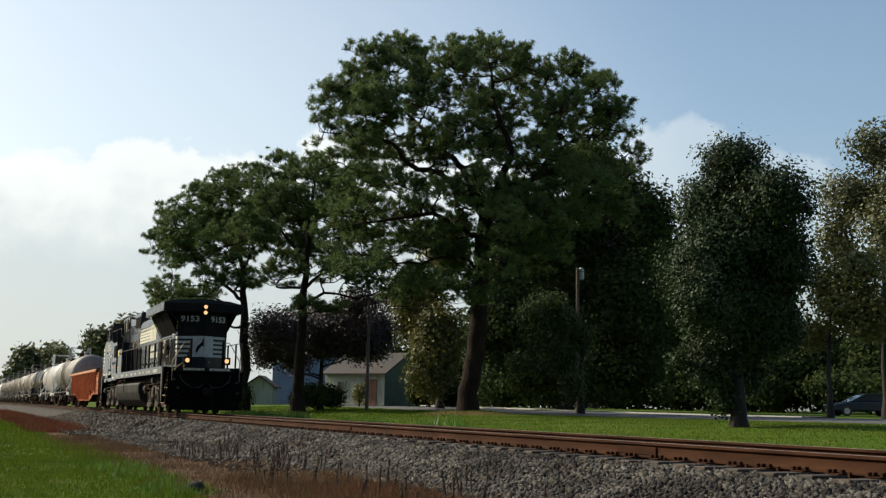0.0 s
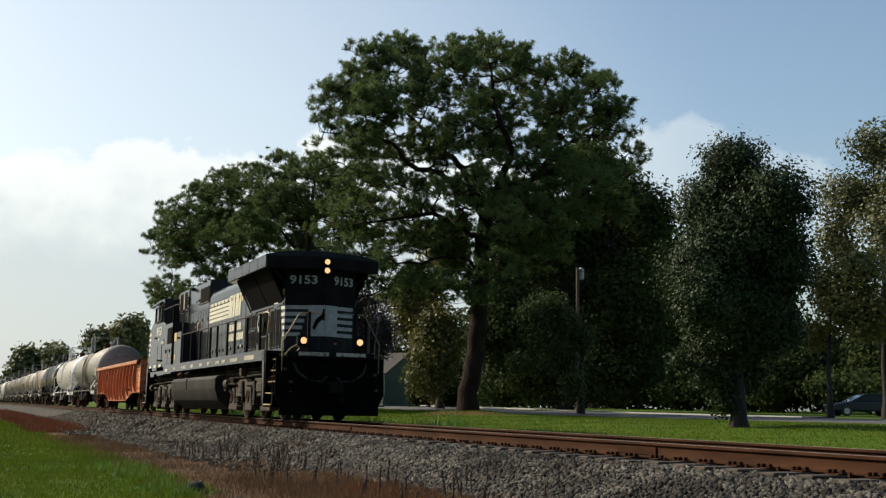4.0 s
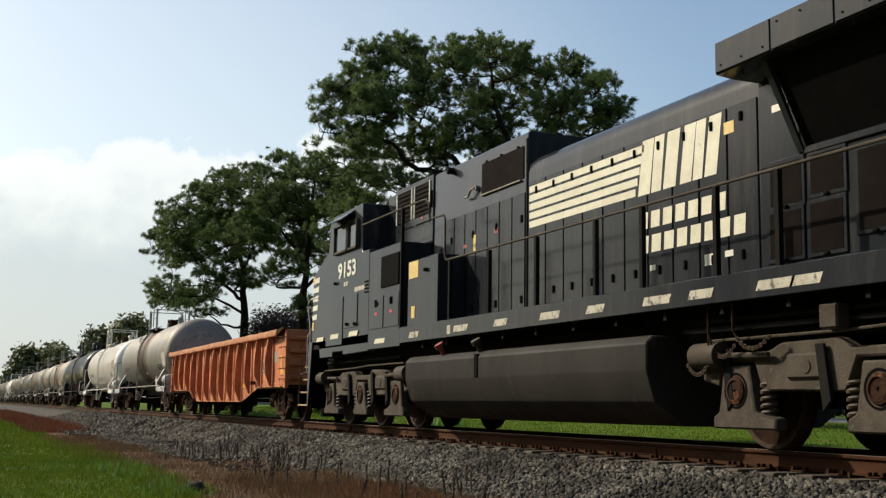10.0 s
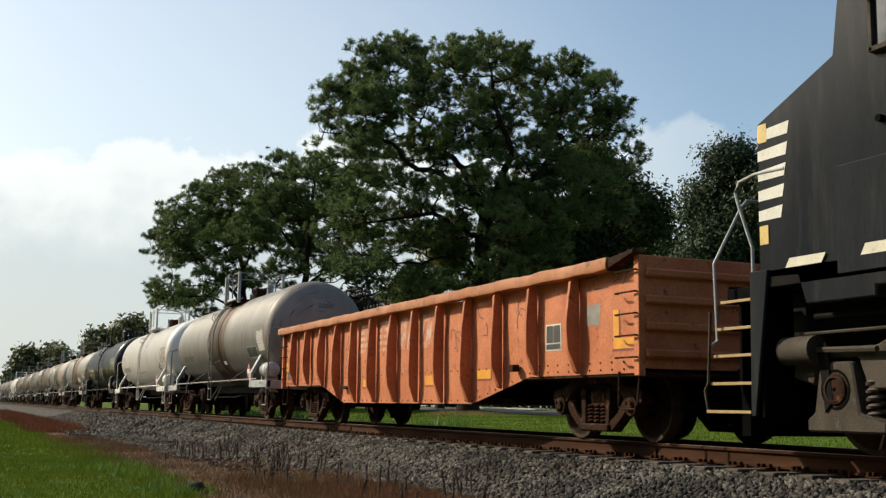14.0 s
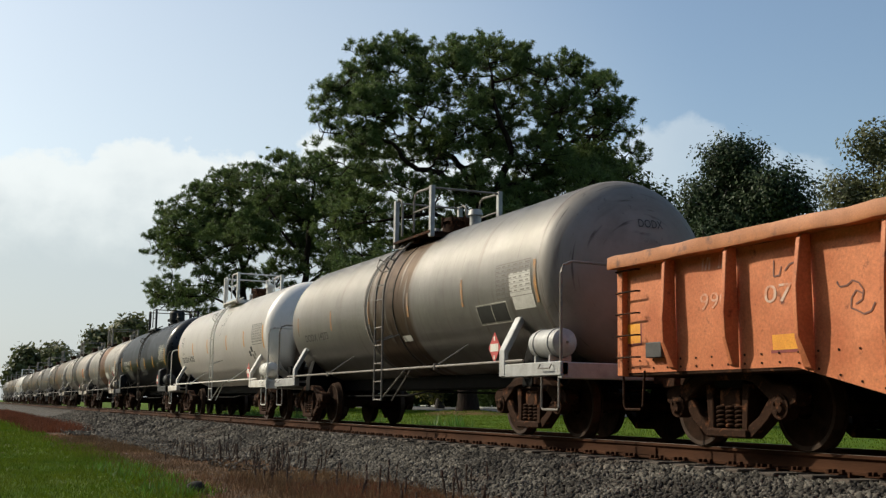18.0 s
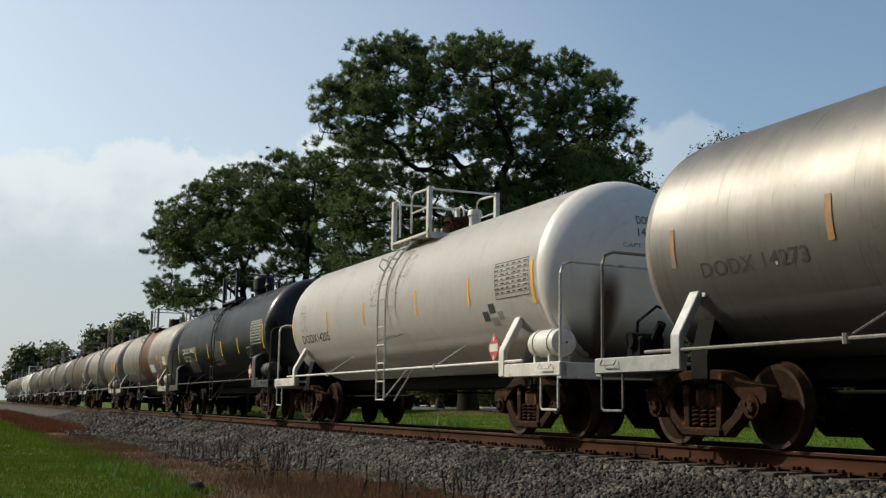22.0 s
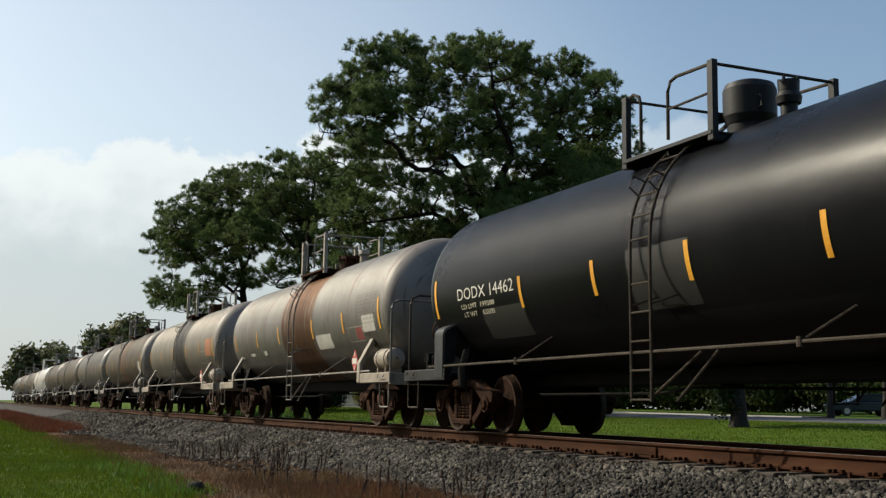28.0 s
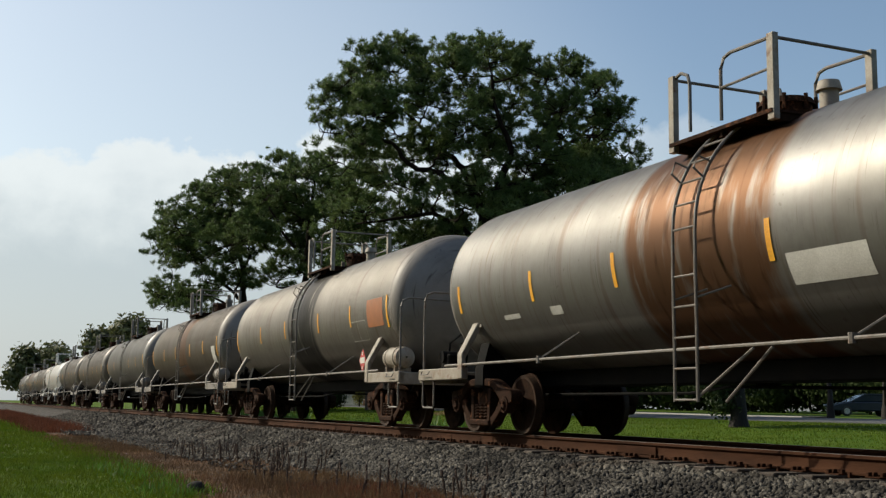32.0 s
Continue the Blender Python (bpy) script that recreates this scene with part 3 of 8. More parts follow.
PLUM = ((-66.94, 11.62, 0.45), [(1.07, 0.00, 4.44, 2.63, 1.59), (3.15, 1.14, 4.59, 1.58, 1.59), (-2.36, -1.85, 4.29, 2.10, 1.41), (-0.34, 2.47, 5.38, 1.93, 0.92), (-3.34, -0.44, 3.40, 0.91, 1.27), (2.41, -1.91, 6.15, 1.40, 0.88), (-1.6, 0.3, 2.7, 1.1, 0.8), (2.6, 0.3, 3.7, 1.7, 1.2), (0.2, -0.4, 3.4, 1.2, 0.8)])
SHRUB_A = ((-63.15, 10.37, 0.26), [(-0.09, 0.00, 0.71, 1.39, 0.73), (0.72, 0.57, 0.56, 0.79, 0.60), (-0.88, -0.64, 0.44, 0.73, 0.40)])
SHRUB_B = ((-66.32, 6.17, 0.17), [(0.23, 0.00, 0.73, 0.88, 0.82), (-0.57, 0.44, 0.52, 0.61, 0.55)])
SHRUB_C = ((-77.54, 17.85, 0.51), [(-0.02, 0.00, 0.80, 0.49, 0.83)])
SHRUB_D = ((-77.60, 23.32, 0.51), [(-0.20, 0.00, 1.98, 0.92, 1.91), (1.23, 0.79, 1.18, 1.09, 1.27), (-1.05, -0.37, 0.73, 0.42, 0.76)])
HEDGE_A = ((-68.13, 52.99, 0.84), [(-3.07, 0.00, 2.64, 2.30, 2.09), (-0.69, 1.99, 2.87, 2.76, 2.32), (2.38, -2.43, 3.10, 2.76, 2.55), (4.61, 3.54, 3.52, 2.76, 3.25), (-5.11, -0.88, 1.75, 1.84, 1.86), (0.81, -4.08, 1.38, 5.06, 1.30)])
HEDGE_B = ((-78.27, 46.75, 0.68), [(-3.10, 0.00, 4.71, 3.36, 4.36), (0.52, 2.16, 5.67, 3.36, 5.32), (3.63, -2.64, 6.60, 3.36, 6.29), (7.09, 3.84, 7.51, 3.36, 5.32), (0.46, -1.44, 1.48, 5.77, 1.45), (5.25, -4.08, 1.54, 4.32, 1.65), (-5.41, 1.20, 1.41, 3.36, 1.45), (-14.78, 0.00, 1.75, 2.88, 1.94), (-10.99, 2.08, 1.33, 2.88, 1.45)])
WOOD_C = ((-49.32, 19.74, 0.43), [(-2.4, 0.0, 4.5, 0.9, 0.6), (-1.5, 0.5, 5.1, 0.9, 0.55), (-1.9, -0.4, 3.4, 0.85, 0.55), (-0.8, 0.3, 4.1, 0.8, 0.7), (-1.0, 0.0, 2.4, 0.65, 0.7), (-0.5, -0.3, 1.2, 0.45, 0.9), (0.05, 0.3, 3.2, 0.5, 0.8), (-2.9, 0.6, 2.2, 0.6, 0.5)])
WOOD_D = ((-96.30, 48.35, 0.59), [(-6.63, 0.00, 12.82, 4.20, 4.52), (-1.07, 2.16, 15.11, 5.04, 5.08), (4.41, -2.64, 15.65, 4.20, 5.08), (-2.72, 3.84, 8.35, 7.01, 4.52), (3.81, -1.44, 7.84, 6.17, 5.08), (-9.38, -4.08, 6.61, 3.08, 4.52), (7.08, 1.01, 13.39, 2.52, 3.95), (10.66, 0.00, 6.76, 3.36, 5.08), (14.72, 2.16, 5.68, 3.36, 4.52)])
BELT = ((-127.08, 70.85, 0.71), [(-29.54, 0.00, 4.11, 3.75, 4.16), (-22.85, 4.05, 5.71, 5.26, 5.67), (-16.14, -4.95, 7.30, 5.26, 6.81), (-8.72, 7.20, 8.13, 5.26, 7.56), (-1.40, -2.70, 8.94, 6.01, 8.32), (5.78, -7.65, 8.98, 6.01, 8.32), (12.73, 2.25, 8.27, 6.01, 7.56), (19.44, 0.00, 7.56, 5.26, 6.81), (25.24, 4.05, 6.86, 5.26, 6.05), (30.80, -4.95, 6.16, 5.26, 5.67), (36.14, 7.20, 6.16, 5.26, 5.67), (-25.76, -2.70, 1.21, 6.76, 1.89), (-14.61, -7.65, 1.39, 6.76, 1.89), (-3.60, 2.25, 1.55, 6.76, 1.89), (7.10, 0.00, 1.70, 6.76, 1.89), (17.33, 4.05, 1.84, 6.76, 1.89), (26.98, -4.95, 1.96, 6.76, 2.12)])
WEST_A = ((-208.36, 17.37, 0.39), [(-3.29, 0.00, 9.88, 2.52, 3.18), (-0.54, 3.69, 10.37, 2.73, 3.60), (3.12, -4.16, 12.31, 2.52, 2.54), (1.88, 7.20, 8.74, 4.73, 3.71)])
WEST_B = ((-259.46, 7.85, 0.84), [(-3.12, 0.00, 7.29, 2.86, 3.93), (1.17, 4.05, 8.03, 3.12, 4.46), (3.94, -3.01, 7.50, 1.82, 3.93), (-1.30, 7.20, 3.71, 6.51, 2.62), (-5.40, -1.41, 4.46, 1.56, 2.62)])
ACROSS, AWAY = Vector((0.392, 0.920, 0)), Vector((-0.920, 0.392, 0))
M["needles"] = mat("needles", (0.135, 0.182, 0.052), (0.078, 0.124, 0.038), 0.6, spec=0.3, scale=0.6, fine=8, bump=0, rnd=0.35, island=True, trans=0.28, c3=(0.11, 0.118, 0.036), c3pos=(0.56, 0.75), c3scale=0.35)
M["leaf_dark"] = mat("leaf_dark", (0.040, 0.058, 0.017), (0.027, 0.041, 0.012), 0.7, spec=0.06, scale=0.7, fine=8, bump=0, rnd=0.25, island=True, trans=0.25, c3=(0.09, 0.11, 0.03), c3pos=(0.55, 0.72), c3scale=0.4)
M["leaf_gloss"] = mat("leaf_gloss", (0.046, 0.068, 0.026), (0.030, 0.048, 0.020), 0.55, scale=0.9, fine=8, bump=0, rnd=0.22, island=True, trans=0.12, spec=0.14)
M["leaf_mid"] = mat("leaf_mid", (0.080, 0.105, 0.034), (0.055, 0.080, 0.026), 0.65, spec=0.15, scale=0.7, fine=8, bump=0, rnd=0.35, island=True, trans=0.3)
M["leaf_yellow"] = mat("leaf_yellow", (0.165, 0.15, 0.028), (0.10, 0.11, 0.024), 0.5, scale=0.9, fine=8, bump=0, rnd=0.35, island=True, trans=0.35)
M["leaf_purple"] = mat("leaf_purple", (0.045, 0.026, 0.026), (0.032, 0.022, 0.020), 0.5, scale=0.9, fine=8, bump=0, rnd=0.4, island=True, trans=0.15)
M["leaf_far"] = mat("leaf_far", (0.125, 0.125, 0.045), (0.085, 0.095, 0.034), 0.7, scale=0.3, fine=3, bump=0, rnd=0.3, island=True, trans=0.25)


def limb_tube(rows, faces, verts, seg):
    """Adds a tapered branch: rows of (place, radius)."""
    base = len(verts)
    for i, (p, r) in enumerate(rows):
        q = rows[min(i + 1, len(rows) - 1)][0] - rows[max(i - 1, 0)][0]
        q = q.normalized() if q.length > 1e-6 else Vector((0, 0, 1))
        u = q.cross(Vector((0.37, 0.61, 0.21))).normalized()
        w = q.cross(u)
        for k in range(seg):
            t = 2 * math.pi * k / seg
            verts.append(p + r * (math.cos(t) * u + math.sin(t) * w))
    for i in range(len(rows) - 1):
        for k in range(seg):
            a, b = base + i * seg + k, base + i * seg + (k + 1) % seg
            faces.append((a, b, b + seg, a + seg))


def skeleton_of(lobes, top, r0, rg, trunk_lean=0.3, seg=9, gnarl=0.35, first=0.35, rise=0.4, thin=0.42):
    """Trunk and limbs; returns the wood and the points along the limbs."""
    verts, faces, nodes = [], [], []
    rows = []
    flare = [(-0.5, 1.75), (0.0, 1.5), (0.25, 1.18), (0.7, 1.02)]
    for z, k in flare:
        rows.append((Vector((0, 0, z)), r0 * k))
    n = 9
    for i in range(1, n + 1):
        h = 0.7 + (top - 0.7) * i / n
        rows.append((Vector((trunk_lean * math.sin(h * 0.45) * h / top, 0.2 * math.sin(h * 0.6 + 1), h)), r0 * (1 - 0.80 * (i / n) ** 1.1)))
    limb_tube(rows, faces, verts, seg)
    for p, r in rows[5:]:
        nodes.append((p, r))
    for lat, dep, hz, rx, rz in sorted(lobes, key=lambda q: q[2]):
        end = Vector((lat, dep, hz - 0.15 * rz))
        h = max(top * first, min(top * 0.93, hz - rise * abs(lat) - 0.4 * rz))
        start = Vector((0, 0, h))
        rr = r0 * thin * (1 - 0.55 * h / top) + 0.02
        mid = []
        for i in range(7):
            t = i / 6
            p = start.lerp(end, t) + Vector((rg.normal(), rg.normal(), rg.normal() * 0.6)) * gnarl * (0.25 + 0.05 * abs(lat)) * math.sin(math.pi * t)
            p.z += 0.10 * abs(lat) * math.sin(math.pi * t) * (-1 if lat * 7 % 2 < 1 else 1) * 0.6
            mid.append((p, rr * (1 - 0.75 * t)))
        limb_tube(mid, faces, verts, 6)
        nodes += mid[2:]
    return verts, faces, nodes


def twigs(points, nodes, verts, faces, rg, r=0.018, every=1):
    pos = np.array([n[0] for n in nodes])
    for i in range(0, len(points), every):
        p = points[i]
        d = np.linalg.norm(pos - p, axis=1)
        a = Vector(pos[int(np.argmin(d))])
        b = Vector(p)
        m = a.lerp(b, 0.5) + Vector(rg.normal(size=3)) * 0.10 * (b - a).length
        limb_tube([(a, r * 2.0), (m, r * 1.5), (b, r)], faces, verts, 3)


def pine(name, data, stems, tufts, label, seed, needle=0.26, wide=0.010, blades=70, depth=1.8):
    """Stems are rows of (across, along the view, height, radius); lobes of needles hang on boughs that grow from them."""
    foot, lobes = data
    rg = np.random.RandomState(seed)
    t = thing(name, label, "pine tree", "tall pines behind the railway", at=foot)
    t.matrix_world = Matrix.Translation(foot) @ Matrix(((ACROSS.x, AWAY.x, 0, 0), (ACROSS.y, AWAY.y, 0, 0), (0, 0, 1, 0), (0, 0, 0, 1)))
    verts, faces, pos, rad = [], [], [], []

    def grow(points, r_from, r_to, wobble, seg, keep=True):
        """A branch through the points, rounded and a little crooked."""
        pts = [Vector(p) for p in points]
        rows = []
        for i in range(len(pts) - 1):
            a, b = pts[i], pts[i + 1]
            m0 = (pts[i + 1] - pts[max(i - 1, 0)]) * 0.5
            m1 = (pts[min(i + 2, len(pts) - 1)] - pts[i]) * 0.5
            for k in range(4):
                q = k / 4
                h = (2 * q ** 3 - 3 * q * q + 1) * a + (q ** 3 - 2 * q * q + q) * m0 + (3 * q * q - 2 * q ** 3) * b + (q ** 3 - q * q) * m1
                rows.append(h + Vector(rg.normal(size=3)) * wobble * (1 if 0 < i + k else 0))
        rows.append(pts[-1])
        n = len(rows) - 1
        out = [(p, r_from + (r_to - r_from) * (i / n) ** 0.8) for i, p in enumerate(rows)]
        limb_tube(out, faces, verts, seg)
        if keep:
            pos.extend(tuple(p) for p, _ in out[1:])
            rad.extend(r for _, r in out[1:])

    limb_tube([(Vector((0, 0, z)), stems[0][0][3] * k) for z, k in ((-0.5, 1.4), (0.0, 1.22), (0.25, 1.08), (0.6, 1.0))], faces, verts, 12)
    for st in stems:
        grow([(p[0], p[1], p[2]) for p in st], st[0][3], st[-1][3], 0.05, 11 if st is stems[0] else 8)
    # the crown is about as deep as it is wide; what lies farther back is larger by as much
    near = Vector((EYE.x - foot[0], EYE.y - foot[1], 0))
    gap, off = -near.dot(AWAY), near.dot(ACROSS)
    full = []
    for a, d, h, rx, rz in lobes:
        k = 1 + d * depth / gap
        full.append((off + (a - off) * k, d * depth, h * k, rx, rz))
        # smaller lobes fill the crown between the outer ones
        d2 = rg.uniform(-3.2, 3.2)
        k = 1 + d2 / gap
        a2, h2 = a * rg.uniform(0.72, 0.98) + rg.normal() * 0.3, h - rg.uniform(0.1, 0.9)
        full.append((off + (a2 - off) * k, d2, h2 * k, rx * 0.85, rz * 0.85))
    stem_pos = np.array(pos)
    full.sort(key=lambda q: np.min(np.linalg.norm(stem_pos - np.array(q[:3]), axis=1)))
    area = sum(q[3] * q[4] for q in full)
    cent, lean = [], []
    for q in full:
        c = Vector(q[:3])
        base = np.array(pos)
        cost = np.linalg.norm(base - np.array(c), axis=1) + 1.1 * np.maximum(0, base[:, 2] - c.z + 0.2) - 3.0 * np.minimum(np.array(rad), 0.12)
        j = int(np.argmin(cost))
        a = Vector(pos[j])
        gone = len(pos)
        mid = a.lerp(c, 0.55) + Vector((rg.normal() * 0.12, rg.normal() * 0.12, -0.10)) * (c - a).length
        grow([a, mid, c + Vector((0, 0, 0.1 * q[4]))], min(rad[j] * 0.75, 0.045 + 0.022 * (c - a).length), 0.026, 0.03, 6)
        twig_pos = np.array(pos[gone:])
        k = max(12, int(tufts * q[3] * q[4] / area))
        boughs = max(6, k // 7)
        d = rg.normal(size=(boughs, 3))
        d /= np.linalg.norm(d, axis=1)[:, None]
        d[:, 2] = np.where(d[:, 2] < -0.7, -d[:, 2], d[:, 2])
        tip = np.array(c) + d * rg.uniform(0.35, 1.0, (boughs, 1)) ** 0.5 * np.array((1.06 * q[3], 1.0 * q[3], 1.10 * q[4]))
        for p, dd in zip(tip, d):
            b = Vector(p)
            s = Vector(twig_pos[int(np.argmin(np.linalg.norm(twig_pos - p, axis=1) + 0.5 * np.maximum(0, twig_pos[:, 2] - p[2])))])
            bend = s.lerp(b, 0.5) - Vector((0, 0, 0.14 * (b - s).length)) + Vector(rg.normal(size=3)) * 0.08 * (b - s).length
            limb_tube([(s, 0.026), (bend, 0.021), (b, 0.012)], faces, verts, 4)
            for i in range(max(1, k // boughs)):
                e = bend.lerp(b, 0.35 + 0.65 * rg.uniform()) if i else b
                g = e + Vector((rg.normal() * 0.27, rg.normal() * 0.27, abs(rg.normal()) * 0.20 + 0.05)) if i else b + Vector((0, 0, 0.08))
                limb_tube([(e, 0.011), (g, 0.008)], faces, verts, 3)
                cent.append(tuple(g))
                lean.append((0.2 * dd[0], 0.2 * dd[1], 0.2 * dd[2] + 0.2))
    part("trunk", None, None, t, "ridged brown bark", data=raw_mesh("trunk", [tuple(v) for v in verts], faces, "bark")).data.shade_smooth()
    cent, lean = np.array(cent), np.array(lean)
    num = len(cent) * blades
    d = rg.normal(size=(num, 3))
    d /= np.linalg.norm(d, axis=1)[:, None]
    d += np.repeat(lean, blades, axis=0)
    d /= np.linalg.norm(d, axis=1)[:, None]
    c = np.repeat(cent, blades, axis=0)
    side = np.cross(d, rg.normal(size=(num, 3)))
    side /= np.linalg.norm(side, axis=1)[:, None]
    ln = needle * rg.uniform(0.88, 1.04, (num, 1)) * np.repeat(rg.uniform(0.8, 1.15, (len(cent), 1)), blades, axis=0)
    # every third needle is short and broad and fills the tuft's heart
    short = (np.arange(num) % 3 == 0)[:, None]
    ln = np.where(short, 0.66 * ln, ln)
    broad = np.where(short, 2.6 * wide, wide)
    # half of the needles taper outwards, half inwards, as bundles do
    flip = (rg.uniform(size=(num, 1)) < 0.5).astype(float)
    root, tip = c + d * ln * flip, c + d * ln * (1 - flip)
    v = np.stack([root + side * broad, tip, root - side * broad], 1).reshape(-1, 3)
    tagged(part("crown", None, None, t, "round tufts of long green needles", data=raw_mesh("crown", v, np.arange(num * 3).reshape(-1, 3), "needles")), kind="stuff")
    return t


def leafy(name, data, top, r0, leaves, size, label, seed, material="leaf_dark", bark="bark_dark", cat="tree", group="", clump=0.35, per=14, first=0.3, skin=0.25):
    foot, lobes = data
    rg = np.random.RandomState(seed)
    t = thing(name, label, cat, group, at=foot)
    t.matrix_world = Matrix.Translation(foot) @ Matrix(((ACROSS.x, AWAY.x, 0, 0), (ACROSS.y, AWAY.y, 0, 0), (0, 0, 1, 0), (0, 0, 0, 1)))
    verts, faces, nodes = skeleton_of(lobes, top, r0, rg, 0.15, first=first)
    area = np.array([q[3] * q[4] for q in lobes])
    cent, pts, out = [], [], []
    for q, k in zip(lobes, (area / area.sum() * leaves).astype(int)):
        clumps = max(4, k // per)
        d = rg.normal(size=(clumps, 3))
        d /= np.linalg.norm(d, axis=1)[:, None]
        rad = rg.uniform(skin, 1.0, (clumps, 1)) ** 0.7 * rg.uniform(0.86, 1.10, (clumps, 1))
        c = np.array(q[:3]) + d * rad * np.array((q[3], 0.9 * q[3], q[4]))
        cent.append(c)
        which = rg.randint(0, clumps, k)
        pts.append(c[which] + np.clip(rg.normal(size=(k, 3)), -1.5, 1.5) * clump * np.array((1, 1, 0.8)))
        out.append(d[which] + np.array((0, 0, 0.25)) + rg.normal(size=(k, 3)) * 0.55)
    cent, pts, out = np.concatenate(cent), np.concatenate(pts), np.concatenate(out)
    twigs(cent, nodes, verts, faces, rg, 0.010 + r0 * 0.02, 3)
    part("trunk", None, None, t, data=raw_mesh("trunk", [tuple(v) for v in verts], faces, bark)).data.shade_smooth()
    num = len(pts)
    out /= np.linalg.norm(out, axis=1)[:, None]
    d = np.cross(out, rg.normal(size=(num, 3)))
    d /= np.linalg.norm(d, axis=1)[:, None]
    side = np.cross(out, d)
    ln = size * rg.uniform(0.6, 1.3, (num, 1))
    v = np.stack([pts - d * ln * 0.5, pts + side * ln * 0.34, pts + d * ln * 0.5, pts - side * ln * 0.34], 1).reshape(-1, 3)
    tagged(part("crown", None, None, t, data=raw_mesh("crown", v, np.arange(num * 4).reshape(-1, 4), material)), kind="stuff")
    return t


GREAT_STEMS = [
    [(0, 0, 0.5, 0.47), (0.3, 0, 2.6, 0), (0.5, 0, 5.4, 0), (0.62, 0, 7.7, 0), (0.8, 0.1, 9.3, 0.33)],
    [(0.8, 0.1, 9.2, 0.27), (0.0, 0.5, 10.5, 0), (-0.6, 0.8, 11.6, 0), (-1.7, 1.0, 12.9, 0), (-3.2, 1.0, 14.2, 0.07)],
    [(0.8, 0.1, 9.2, 0.28), (1.3, -0.3, 10.5, 0), (1.9, -0.8, 12.0, 0), (1.2, -0.9, 13.5, 0), (0.9, -0.6, 15.6, 0.06)],
    [(1.25, -0.2, 10.3, 0.19), (3.0, 0.4, 10.9, 0), (4.0, 0.8, 12.2, 0), (6.1, 1.2, 13.8, 0.05)],
    [(0.62, 0, 7.9, 0.17), (-0.3, -0.7, 8.2, 0), (-1.8, -1.4, 8.8, 0), (-3.4, -1.8, 8.5, 0), (-5.2, -1.4, 8.3, 0.04)],
    [(0.75, 0, 8.8, 0.20), (-1.0, -0.6, 10.5, 0), (-2.9, -1.0, 11.3, 0), (-4.0, -1.2, 12.3, 0), (-5.6, -0.8, 12.9, 0.05)],
    [(0.8, 0.1, 9.0, 0.16), (2.0, 0.9, 9.5, 0), (4.0, 1.2, 9.7, 0), (5.9, 1.0, 10.6, 0.04)],
    [(0.56, 0, 6.6, 0.10), (-0.9, -1.0, 6.9, 0), (-2.8, -1.2, 6.6, 0), (-4.6, -0.9, 7.0, 0.03)]]
MID_STEMS = [
    [(0, 0, 0.5, 0.33), (0.1, 0, 4.0, 0), (0.2, 0, 7.0, 0), (0.3, 0.1, 10.0, 0), (0.5, 0.1, 12.2, 0.06)],
    [(0.18, 0, 6.2, 0.12), (1.2, -0.5, 7.2, 0), (2.2, -0.8, 8.9, 0.04)],
    [(0.22, 0, 7.6, 0.12), (-1.0, 0.6, 9.0, 0), (-2.2, 0.9, 11.0, 0.04)],
    [(0.15, 0, 5.2, 0.10), (1.6, -0.4, 5.9, 0), (3.0, 0.2, 5.7, 0), (4.5, 0.4, 6.3, 0.03)]]
FAR_STEMS = [
    [(0, 0, 0.5, 0.36), (-0.05, 0, 3.6, 0), (-0.2, 0, 6.5, 0), (-0.6, 0.1, 9.0, 0), (-1.2, 0.1, 11.6, 0.06)],
    [(-0.2, 0, 6.0, 0.13), (-1.8, 0.5, 7.2, 0), (-3.4, 0.8, 8.6, 0.04)],
    [(-0.15, 0, 5.2, 0.10), (-2.0, -0.6, 6.1, 0), (-4.4, -0.8, 6.2, 0.03)],
    [(-0.4, 0, 7.4, 0.11), (0.2, -0.6, 9.0, 0), (0.4, -0.6, 11.0, 0.04)]]
pine("pine_tree", PINE_BIG, GREAT_STEMS, 10400, "huge spreading pine with a thick dark trunk on a mound", 3, 0.230, 0.0108, 58)
pine("pine_tree", PINE_MID, MID_STEMS, 3500, "tall pine with a bare lower trunk behind the railway", 5, 0.23, 0.0115, 52)
pine("pine_tree", PINE_FAR, FAR_STEMS, 3800, "tall pine with a rounded dense crown behind the railway", 8, 0.23, 0.0115, 52)
leafy("oak_tree", WOOD_A, 13.0, 0.4, 70000, 0.29, "broad dark green tree at the edge of the street", 11, "leaf_dark", clump=0.55, per=26)
leafy("oak_tree", WOOD_B, 9.0, 0.22, 22000, 0.23, "yellowish green tree beside the old house", 12, "leaf_yellow", clump=0.42, per=22)
leafy("oak_tree", WOOD_C, 5.0, 0.14, 15000, 0.15, "small green tree before the utility pole", 25, "leaf_mid", clump=0.34, per=26, first=0.15)
leafy("pear_tree", PEAR, 7.0, 0.19, 96000, 0.098, "dense egg-shaped ornamental pear with glossy dark leaves", 13, "leaf_gloss", clump=0.17, per=18, first=0.2)
leafy("oak_tree", EDGE_A, 11.5, 0.16, 27000, 0.19, "tall thin-leaved tree at the edge of the lot", 14, "leaf_far", clump=0.34, per=18)
leafy("oak_tree", EDGE_B, 5.5, 0.10, 11000, 0.18, "small yellow-green tree at the edge of the lot", 15, "leaf_yellow", clump=0.30, per=18)
leafy("plum_tree", PLUM, 5.0, 0.16, 56000, 0.15, "low spreading tree with dark purple leaves", 16, "leaf_purple", clump=0.32, per=22, first=0.15)
leafy("shrub", SHRUB_A, 0.8, 0.05, 5000, 0.17, "round dark green shrub", 17, "leaf_dark", cat="shrub", group="shrubs behind the railway", clump=0.2)
